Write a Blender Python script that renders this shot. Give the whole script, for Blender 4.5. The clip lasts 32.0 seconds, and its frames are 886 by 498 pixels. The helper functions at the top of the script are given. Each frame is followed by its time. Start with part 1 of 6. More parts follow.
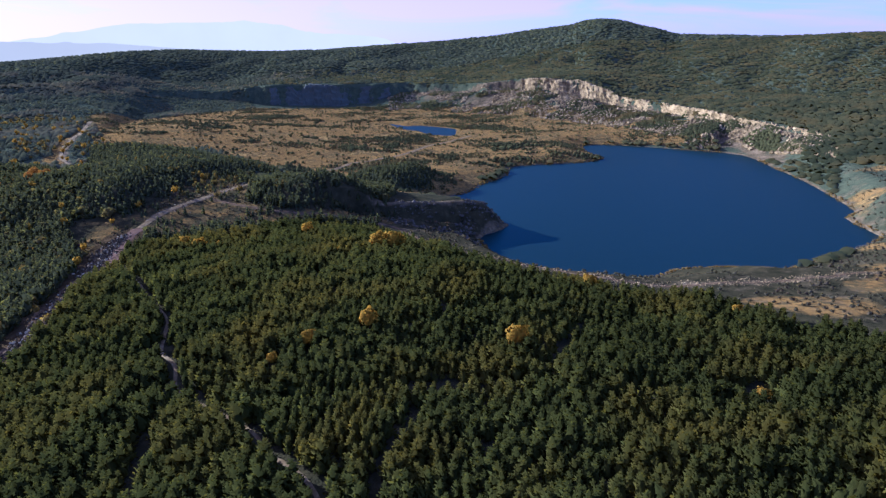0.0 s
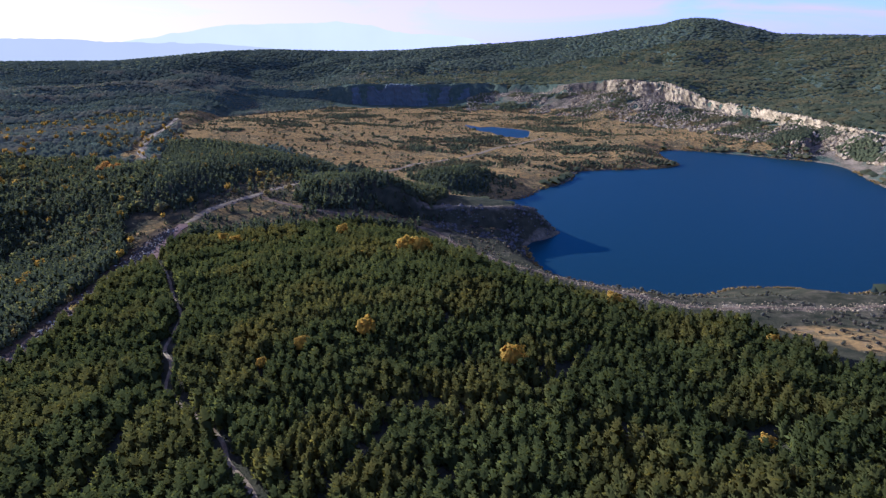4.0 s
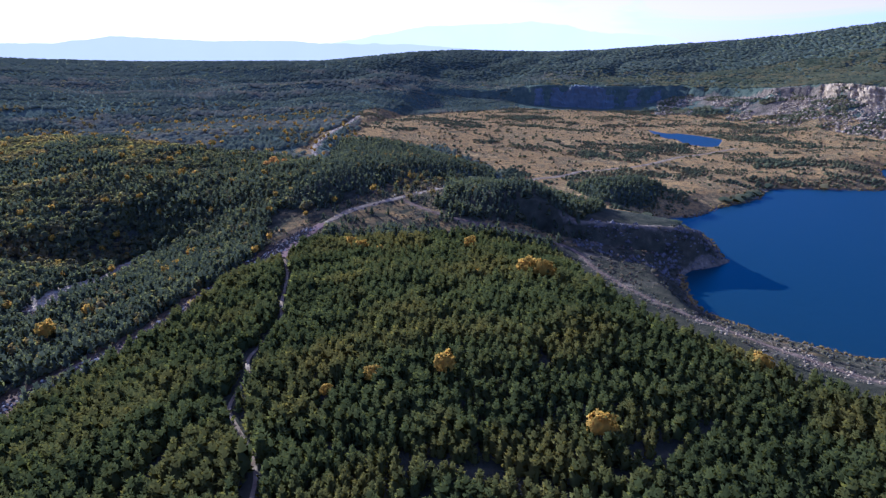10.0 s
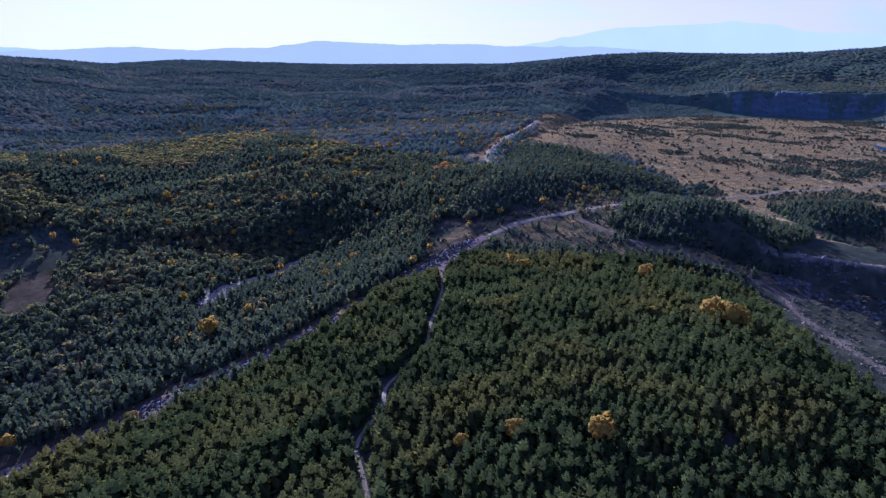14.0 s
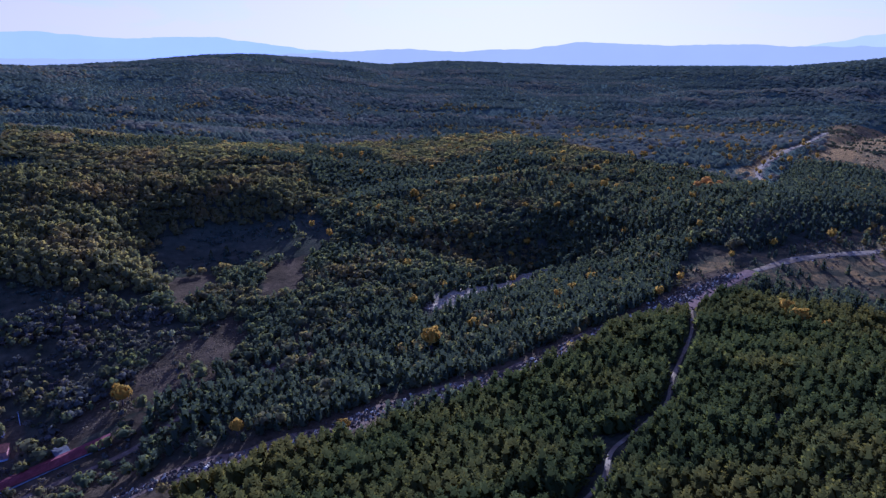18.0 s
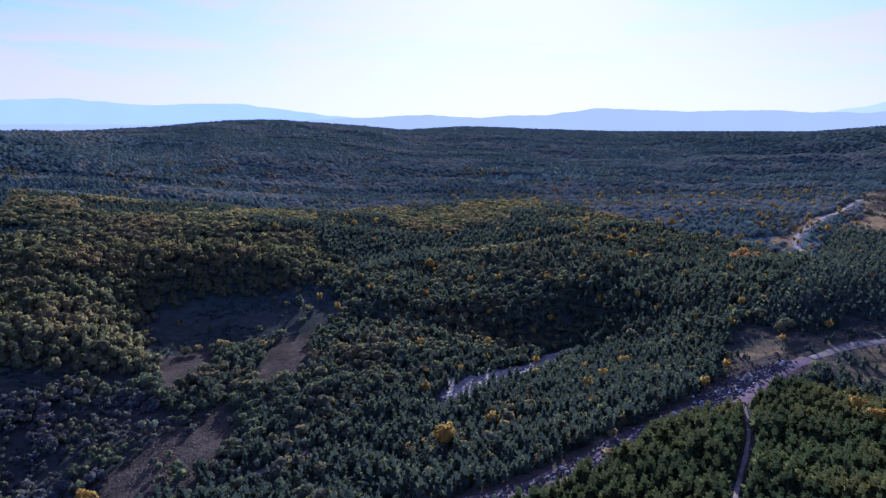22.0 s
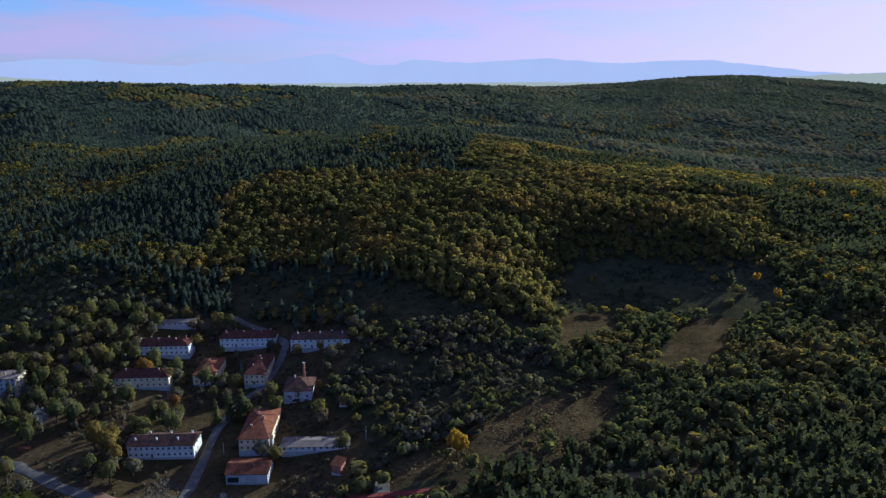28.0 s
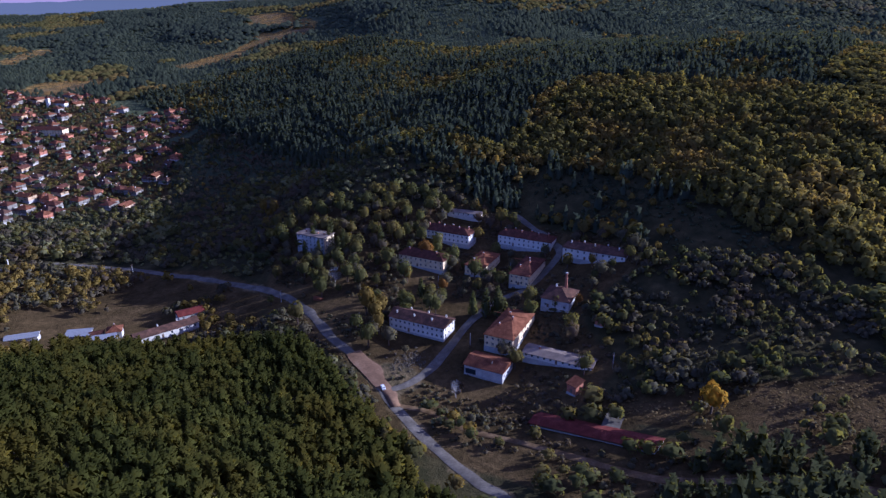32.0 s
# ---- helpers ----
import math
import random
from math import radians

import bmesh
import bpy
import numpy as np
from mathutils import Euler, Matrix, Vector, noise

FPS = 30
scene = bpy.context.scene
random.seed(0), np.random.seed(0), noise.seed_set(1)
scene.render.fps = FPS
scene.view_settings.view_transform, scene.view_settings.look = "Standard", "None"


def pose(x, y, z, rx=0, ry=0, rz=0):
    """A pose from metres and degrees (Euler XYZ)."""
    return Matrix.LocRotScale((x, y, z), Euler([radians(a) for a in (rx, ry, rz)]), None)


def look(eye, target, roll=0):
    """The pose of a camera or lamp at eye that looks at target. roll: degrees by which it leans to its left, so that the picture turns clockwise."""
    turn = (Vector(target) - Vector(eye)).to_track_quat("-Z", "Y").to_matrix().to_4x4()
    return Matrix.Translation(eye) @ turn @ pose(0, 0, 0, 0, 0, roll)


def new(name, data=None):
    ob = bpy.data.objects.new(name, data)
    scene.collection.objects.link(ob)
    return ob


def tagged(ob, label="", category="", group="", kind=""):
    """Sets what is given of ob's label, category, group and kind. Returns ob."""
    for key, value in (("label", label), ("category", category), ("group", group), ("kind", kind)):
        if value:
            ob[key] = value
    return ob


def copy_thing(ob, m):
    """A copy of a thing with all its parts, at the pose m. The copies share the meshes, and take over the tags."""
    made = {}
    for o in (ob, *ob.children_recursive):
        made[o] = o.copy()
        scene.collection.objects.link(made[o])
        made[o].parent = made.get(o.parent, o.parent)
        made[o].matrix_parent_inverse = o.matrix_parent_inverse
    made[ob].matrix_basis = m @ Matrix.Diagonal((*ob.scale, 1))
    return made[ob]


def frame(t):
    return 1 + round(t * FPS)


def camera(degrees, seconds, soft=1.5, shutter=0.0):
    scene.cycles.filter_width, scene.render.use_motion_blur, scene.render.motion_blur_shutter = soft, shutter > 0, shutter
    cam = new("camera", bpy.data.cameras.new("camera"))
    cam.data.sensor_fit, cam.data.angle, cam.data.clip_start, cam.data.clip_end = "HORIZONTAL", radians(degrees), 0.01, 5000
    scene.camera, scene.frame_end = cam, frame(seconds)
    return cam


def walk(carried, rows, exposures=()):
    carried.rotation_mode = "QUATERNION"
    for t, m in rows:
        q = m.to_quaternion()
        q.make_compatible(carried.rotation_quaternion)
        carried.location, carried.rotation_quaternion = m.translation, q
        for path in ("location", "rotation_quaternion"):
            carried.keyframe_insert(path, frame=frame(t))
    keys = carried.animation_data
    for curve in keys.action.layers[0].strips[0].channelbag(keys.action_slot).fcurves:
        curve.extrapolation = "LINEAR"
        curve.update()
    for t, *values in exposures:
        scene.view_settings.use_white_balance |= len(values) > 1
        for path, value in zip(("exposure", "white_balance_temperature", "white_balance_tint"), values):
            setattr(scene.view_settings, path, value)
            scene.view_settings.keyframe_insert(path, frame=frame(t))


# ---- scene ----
cam = camera(67.9, 32.0, soft=1.4)
METRES, EYE, TILT, LEAN, TURN = 350.0, 180.0, -16.25, 0.25, 0.0
EXPOSURES = ((0, 1.3, 3900, 38), (7, 1.48, 3740, 39), (11.5, 1.64, 3600, 42), (14, 1.2, 3490, 45), (18, 1.02, 3520, 47), (22, 1.22, 3520, 46), (25, 1.04, 3630, 39), (29, 0.71, 4120, 14), (31, 0.8, 4130, 20), (32, 0.84, 4080, 41))
ROWS = [
    (0.0, 0.0, 0.0, 0.0, -0.0, 0.0, 0.0),
    (0.5, 0.015, 0.0047, 0.0021, 1.21, -0.0, -0.38),
    (1.0, 0.0299, 0.0096, 0.0041, 2.41, -0.01, -0.76),
    (1.5, 0.0448, 0.0146, 0.006, 3.67, -0.02, -1.15),
    (2.0, 0.0596, 0.0199, 0.0079, 4.91, -0.05, -1.52),
    (2.5, 0.0744, 0.0255, 0.0097, 5.83, -0.08, -1.81),
    (3.0, 0.0887, 0.0319, 0.0118, 6.6, -0.1, -2.06),
    (3.5, 0.1023, 0.0394, 0.0141, 7.04, -0.12, -2.21),
    (5.5, 0.1491, 0.0784, 0.0261, 9.26, -0.23, -2.9),
    (6.0, 0.1595, 0.0895, 0.0295, 10.37, -0.3, -3.22),
    (6.5, 0.1695, 0.101, 0.0329, 11.48, -0.36, -3.56),
    (7.0, 0.1789, 0.1131, 0.0366, 12.76, -0.45, -3.92),
    (7.5, 0.1869, 0.1257, 0.0404, 14.41, -0.57, -4.4),
    (8.0, 0.1927, 0.1387, 0.0445, 16.17, -0.72, -4.89),
    (8.5, 0.1961, 0.1516, 0.0485, 17.83, -0.88, -5.34),
    (9.0, 0.198, 0.1653, 0.0528, 19.65, -1.04, -5.85),
    (9.5, 0.1984, 0.1792, 0.0573, 21.49, -1.22, -6.31),
    (10.0, 0.1974, 0.193, 0.0619, 23.3, -1.4, -6.79),
    (10.5, 0.1951, 0.2066, 0.0665, 25.1, -1.6, -7.24),
    (11.0, 0.1915, 0.2203, 0.0709, 26.88, -1.81, -7.71),
    (11.5, 0.187, 0.2336, 0.0752, 28.62, -2.03, -8.14),
    (12.0, 0.1819, 0.247, 0.0798, 30.39, -2.26, -8.56),
    (12.5, 0.1758, 0.2599, 0.0838, 32.13, -2.48, -8.98),
    (13.0, 0.1687, 0.2726, 0.0881, 33.94, -2.76, -9.41),
    (13.5, 0.1612, 0.2851, 0.0919, 36.01, -3.07, -9.88),
    (14.0, 0.1533, 0.2979, 0.0953, 38.51, -3.47, -10.44),
    (14.5, 0.1444, 0.3088, 0.0994, 40.95, -3.91, -10.98),
    (16.5, 0.1019, 0.3503, 0.1117, 52.2, -6.2, -13.18),
    (17.0, 0.09, 0.3599, 0.114, 55.11, -6.85, -13.68),
    (17.5, 0.0776, 0.368, 0.1165, 57.84, -7.51, -14.1),
    (18.0, 0.0647, 0.3771, 0.1188, 60.14, -8.07, -14.42),
    (18.5, 0.0516, 0.385, 0.1208, 61.25, -8.34, -14.57),
    (19.0, 0.038, 0.3932, 0.1229, 61.39, -8.2, -14.57),
    (19.5, 0.0243, 0.4007, 0.1254, 61.39, -7.51, -14.58),
    (20.0, 0.0102, 0.4087, 0.1274, 61.4, -6.46, -14.57),
    (20.5, -0.0039, 0.417, 0.1294, 61.43, -5.38, -14.57),
    (21.0, -0.018, 0.4254, 0.1312, 61.51, -4.31, -14.58),
    (21.5, -0.0327, 0.4331, 0.1337, 61.58, -3.26, -14.6),
    (22.0, -0.0472, 0.4417, 0.1358, 61.83, -3.08, -14.63),
    (22.5, -0.0622, 0.4494, 0.1381, 62.93, -3.37, -14.78),
    (23.0, -0.0766, 0.4569, 0.1396, 65.69, -4.08, -15.14),
    (23.5, -0.0922, 0.4641, 0.1396, 68.62, -4.85, -15.47),
    (24.0, -0.1067, 0.4704, 0.1411, 71.6, -5.72, -15.73),
    (24.5, -0.1212, 0.4769, 0.1394, 74.82, -6.96, -15.97),
    (25.0, -0.1365, 0.4822, 0.138, 77.98, -8.92, -16.16),
    (25.5, -0.1513, 0.4883, 0.1349, 81.17, -10.62, -16.32),
    (27.5, -0.2045, 0.5176, 0.1237, 97.43, -16.17, -16.28),
    (28.0, -0.2169, 0.5256, 0.1197, 101.55, -17.33, -16.07),
    (28.5, -0.2302, 0.5339, 0.1159, 105.66, -18.49, -15.78),
    (29.0, -0.2438, 0.542, 0.1127, 109.7, -19.62, -15.41),
    (29.5, -0.2575, 0.5492, 0.1093, 113.7, -20.71, -15.0),
    (30.0, -0.2708, 0.5572, 0.1056, 117.67, -22.02, -14.46),
    (30.5, -0.2847, 0.5641, 0.1026, 121.63, -24.07, -13.89),
    (31.0, -0.2987, 0.5717, 0.0992, 125.26, -26.45, -13.24),
    (31.5, -0.3134, 0.5777, 0.0959, 128.56, -29.1, -12.62),
    (32.0, -0.3284, 0.5833, 0.0929, 131.7, -32.07, -11.97),
]
walk(cam, [(t, pose(0, 0, EYE, TILT, LEAN, TURN) @ pose(METRES * x, METRES * y, METRES * z, 90 + pitch, roll, yaw)) for t, x, y, z, yaw, pitch, roll in ROWS],
     exposures=EXPOSURES)

# ---- sky and sun ----
SUN_LEFT, SUN_UP = 56.0, 17.4  # degrees left of north, over the horizon
SUN_DIR = Vector((-math.sin(radians(SUN_LEFT)) * math.cos(radians(SUN_UP)), math.cos(radians(SUN_LEFT)) * math.cos(radians(SUN_UP)), math.sin(radians(SUN_UP))))
world = bpy.data.worlds.new("sky")
scene.world = world
world.use_nodes = True
wn, wl = world.node_tree.nodes, world.node_tree.links
sky = wn.new("ShaderNodeTexSky")
sky.sky_type, sky.sun_disc = "NISHITA", False
sky.sun_elevation, sky.sun_rotation = radians(SUN_UP), radians(360 - SUN_LEFT)
sky.altitude, sky.air_density, sky.dust_density, sky.ozone_density = 400, 1.0, 1.2, 2.2
# thin cirrus, drawn out along the wind
tc = wn.new("ShaderNodeTexCoord")
stretch = wn.new("ShaderNodeMapping")
stretch.inputs["Scale"].default_value, stretch.inputs["Rotation"].default_value = (2.2, 2.2, 15.0), (0.0, radians(4), 0.0)
wl.new(tc.outputs["Generated"], stretch.inputs["Vector"])
cirrus = wn.new("ShaderNodeTexNoise")
cirrus.inputs["Scale"].default_value, cirrus.inputs["Detail"].default_value, cirrus.inputs["Roughness"].default_value, cirrus.inputs["Distortion"].default_value = 1.3, 7, 0.55, 0.9
wl.new(stretch.outputs[0], cirrus.inputs["Vector"])
thin = wn.new("ShaderNodeMapRange")
thin.inputs["To Min"].default_value = 0.04
thin.inputs["From Min"].default_value, thin.inputs["From Max"].default_value, thin.inputs["To Max"].default_value = 0.42, 0.68, 0.9
wl.new(cirrus.outputs["Fac"], thin.inputs["Value"])
veil = wn.new("ShaderNodeMix")
veil.data_type = "RGBA"
# the cloud veil is as bright as the sky behind it, and a little more
grey = wn.new("ShaderNodeRGBToBW")
wl.new(sky.outputs[0], grey.inputs[0])
lift = wn.new("ShaderNodeMath")
lift.operation = "MULTIPLY_ADD"
lift.inputs[1].default_value, lift.inputs[2].default_value = 1.15, 0.25
wl.new(grey.outputs[0], lift.inputs[0])
warm = wn.new("ShaderNodeVectorMath")
warm.operation = "SCALE"
warm.inputs[0].default_value = (1.45, 1.0, 0.95)
wl.new(lift.outputs[0], warm.inputs["Scale"])
wl.new(warm.outputs[0], veil.inputs[7])
# the haze thickens towards the horizon
apart = wn.new("ShaderNodeSeparateXYZ")
wl.new(tc.outputs["Generated"], apart.inputs[0])
haze = wn.new("ShaderNodeMapRange")
haze.interpolation_type = "SMOOTHSTEP"
haze.inputs["From Min"].default_value, haze.inputs["From Max"].default_value, haze.inputs["To Min"].default_value, haze.inputs["To Max"].default_value = 0.0, 0.2, 1.0, 0.0
wl.new(apart.outputs["Z"], haze.inputs["Value"])
gain = wn.new("ShaderNodeMath")
gain.operation = "MULTIPLY_ADD"
gain.inputs[1].default_value, gain.inputs[2].default_value = 0.2, 0.78
wl.new(haze.outputs[0], gain.inputs[0])
wl.new(gain.outputs[0], lift.inputs[1])
more = wn.new("ShaderNodeMath")
more.operation, more.use_clamp = "MULTIPLY_ADD", True
more.inputs[1].default_value = 0.35
wl.new(haze.outputs[0], more.inputs[0])
# and towards the sun
facing = wn.new("ShaderNodeVectorMath")
facing.operation = "DOT_PRODUCT"
facing.inputs[1].default_value = SUN_DIR
wl.new(tc.outputs["Generated"], facing.inputs[0])
near_sun = wn.new("ShaderNodeMapRange")
near_sun.inputs["From Min"].default_value, near_sun.inputs["From Max"].default_value, near_sun.inputs["To Max"].default_value = 0.3, 0.97, 0.6
wl.new(facing.outputs["Value"], near_sun.inputs["Value"])
both = wn.new("ShaderNodeMath")
wl.new(thin.outputs[0], both.inputs[0])
wl.new(near_sun.outputs[0], both.inputs[1])
wl.new(both.outputs[0], more.inputs[2])
wl.new(more.outputs[0], veil.inputs[0])
wl.new(sky.outputs[0], veil.inputs[6])
# thin high cloud spreads the glow round the sun over the whole sky
glow = wn.new("ShaderNodeRGBToBW")
wl.new(veil.outputs[2], glow.inputs[0])
spread_glow = wn.new("ShaderNodeMath")
spread_glow.operation = "MULTIPLY_ADD"
spread_glow.inputs[1].default_value, spread_glow.inputs[2].default_value = 0.26, 1.0
wl.new(glow.outputs[0], spread_glow.inputs[0])
share = wn.new("ShaderNodeMath")
share.operation = "DIVIDE"
share.inputs[0].default_value = 1.0
wl.new(spread_glow.outputs[0], share.inputs[1])
tamed = wn.new("ShaderNodeVectorMath")
tamed.operation = "SCALE"
wl.new(veil.outputs[2], tamed.inputs[0])
wl.new(share.outputs[0], tamed.inputs["Scale"])
wl.new(tamed.outputs[0], wn["Background"].inputs[0])
wn["Background"].inputs[1].default_value = 0.14
sun = new("sun", bpy.data.lights.new("sun", "SUN"))
sun.data.energy, sun.data.angle, sun.data.color = 5.4, radians(0.5), (1.0, 0.84, 0.46)
sun.matrix_world = look(SUN_DIR * 900, (0, 0, 0))

# ---- materials ----
def material(name, rough=0.8, spec=0.3, metal=0.0):
    m = bpy.data.materials.new(name)
    m.use_nodes = True
    n = m.node_tree.nodes
    p = n["Principled BSDF"]
    p.inputs["Roughness"].default_value, p.inputs["Specular IOR Level"].default_value, p.inputs["Metallic"].default_value = rough, spec, metal
    return m, n, m.node_tree.links, p


def place(n, l):
    g = n.new("ShaderNodeNewGeometry")
    return g.outputs["Position"]


def grain(n, l, size, detail=3.0, rough=0.6, at=None):
    """A noise whose waves are about size metres long."""
    t = n.new("ShaderNodeTexNoise")
    t.inputs["Scale"].default_value, t.inputs["Detail"].default_value, t.inputs["Roughness"].default_value = 1.0 / size, detail, rough
    l.new(at or place(n, l), t.inputs["Vector"])
    return t.outputs["Fac"]


def ramp(n, l, fac, stops):
    r = n.new("ShaderNodeValToRGB")
    e = r.color_ramp.elements
    while len(e) < len(stops):
        e.new(0.5)
    for s, (pos, c) in zip(e, stops):
        s.position, s.color = pos, (*c, 1) if len(c) == 3 else (c[0],) * 3 + (1,)
    l.new(fac, r.inputs[0])
    return r.outputs["Color"]


def mixed(n, l, fac, a, b, mode="MIX"):
    x = n.new("ShaderNodeMix")
    x.data_type, x.blend_type = "RGBA", mode
    for socket, value in ((x.inputs[0], fac), (x.inputs[6], a), (x.inputs[7], b)):
        if isinstance(value, (int, float)):
            socket.default_value = value
        elif isinstance(value, tuple):
            socket.default_value = (*value, 1)
        else:
            l.new(value, socket)
    return x.outputs[2]


def maths(n, l, op, a, b=0.0):
    x = n.new("ShaderNodeMath")
    x.operation = op
    for socket, value in zip(x.inputs, (a, b)):
        if isinstance(value, (int, float)):
            socket.default_value = value
        else:
            l.new(value, socket)
    return x.outputs[0]


def bump(n, l, p, fac, strength, distance):
    b = n.new("ShaderNodeBump")
    b.inputs["Strength"].default_value, b.inputs["Distance"].default_value = strength, distance
    l.new(fac, b.inputs["Height"])
    l.new(b.outputs[0], p.inputs["Normal"])


def attribute(n, name):
    a = n.new("ShaderNodeAttribute")
    a.attribute_name = name
    return a.outputs["Fac"]


def leafy(name, dark, light, patch=None, clear=0.45, own=0.3):
    """Foliage: each leaf cluster has its own shade, each tree its own tint."""
    m, n, l, p = material(name)
    n.remove(p)
    p = n.new("ShaderNodeBsdfDiffuse")
    g = n.new("ShaderNodeNewGeometry")
    shade = maths(n, l, "ADD", maths(n, l, "MULTIPLY", g.outputs["Random Per Island"], own), maths(n, l, "MULTIPLY", attribute(n, "tint"), 1.0 - own))
    col = ramp(n, l, shade, [(0.0, dark), (1.0, light)])
    if patch:
        col = mixed(n, l, maths(n, l, "MULTIPLY", ramp(n, l, grain(n, l, 55, 4), [(0.48, (0,)), (0.66, (1,))]), 0.8), col, patch)
    l.new(col, p.inputs["Color"])
    t = n.new("ShaderNodeBsdfTranslucent")
    l.new(mixed(n, l, 1.0, col, (1.35, 1.2, 0.45), "MULTIPLY"), t.inputs["Color"])
    x = n.new("ShaderNodeMixShader")
    x.inputs[0].default_value = clear
    l.new(p.outputs[0], x.inputs[1])
    l.new(t.outputs[0], x.inputs[2])
    l.new(x.outputs[0], n["Material Output"].inputs["Surface"])
    return m


def plain(name, stops, size, rough=0.85, spec=0.2, relief=0.0, metal=0.0, fine=None):
    """A weathered surface: stains of about size metres and a finer grain."""
    m, n, l, p = material(name, rough, spec, metal)
    f = maths(n, l, "ADD", maths(n, l, "MULTIPLY", grain(n, l, size, 4), 0.65), maths(n, l, "MULTIPLY", grain(n, l, fine or size / 7, 3), 0.35))
    l.new(ramp(n, l, f, stops), p.inputs["Base Color"])
    if relief:
        bump(n, l, p, f, 0.6, relief)
    return m


PINE = leafy("pine_needles", (0.034, 0.04, 0.011), (0.114, 0.118, 0.022), (0.155, 0.125, 0.017))
FIR = leafy("dark_needles", (0.058, 0.066, 0.034), (0.128, 0.134, 0.056), None, 0.55, 0.2)
OAK = leafy("oak_leaves", (0.085, 0.08, 0.026), (0.215, 0.188, 0.052), (0.25, 0.17, 0.046), 0.5, 0.35)
MIXED = leafy("mixed_leaves", (0.06, 0.068, 0.03), (0.148, 0.145, 0.048), (0.185, 0.135, 0.042), 0.5, 0.3)
# distance haze painted into the leaf colours: paler and bluer than the near woods
HAZED_FIR = leafy("hazed_far_needles", (0.086, 0.098, 0.054), (0.174, 0.177, 0.086), None, 0.5, 0.2)
HAZED_LEAF = leafy("hazed_far_leaves", (0.115, 0.122, 0.07), (0.215, 0.2, 0.1), (0.27, 0.205, 0.085), 0.5, 0.2)
HILLSIDE = leafy("hillside_leaves", (0.06, 0.07, 0.032), (0.15, 0.142, 0.052), (0.19, 0.145, 0.045), 0.45, 0.2)
HILLFIR = leafy("hill_needles", (0.052, 0.064, 0.045), (0.105, 0.12, 0.072), None, 0.5, 0.2)
DRYGRASS = leafy("dry_grass", (0.09, 0.07, 0.03), (0.22, 0.165, 0.075), None, 0.4, 0.5)
AUTUMN = leafy("autumn_leaves", (0.10, 0.078, 0.02), (0.24, 0.175, 0.04), None, 0.4)
SCRUB = leafy("scrub_leaves", (0.062, 0.06, 0.038), (0.155, 0.14, 0.088), (0.135, 0.095, 0.07))
YELLOW = leafy("yellow_leaves", (0.2, 0.12, 0.01), (0.4, 0.26, 0.02))
REED = leafy("golden_reeds", (0.16, 0.11, 0.03), (0.36, 0.26, 0.08))
RUST = leafy("rust_leaves", (0.27, 0.135, 0.02), (0.46, 0.25, 0.038))
TAWNY = leafy("tawny_leaves", (0.12, 0.065, 0.02), (0.24, 0.135, 0.035))
PALE = leafy("pale_leaves", (0.13, 0.13, 0.06), (0.27, 0.26, 0.12))
BARK = plain("bark", [(0.3, (0.05, 0.035, 0.025)), (0.7, (0.13, 0.095, 0.07))], 0.6, 0.9)


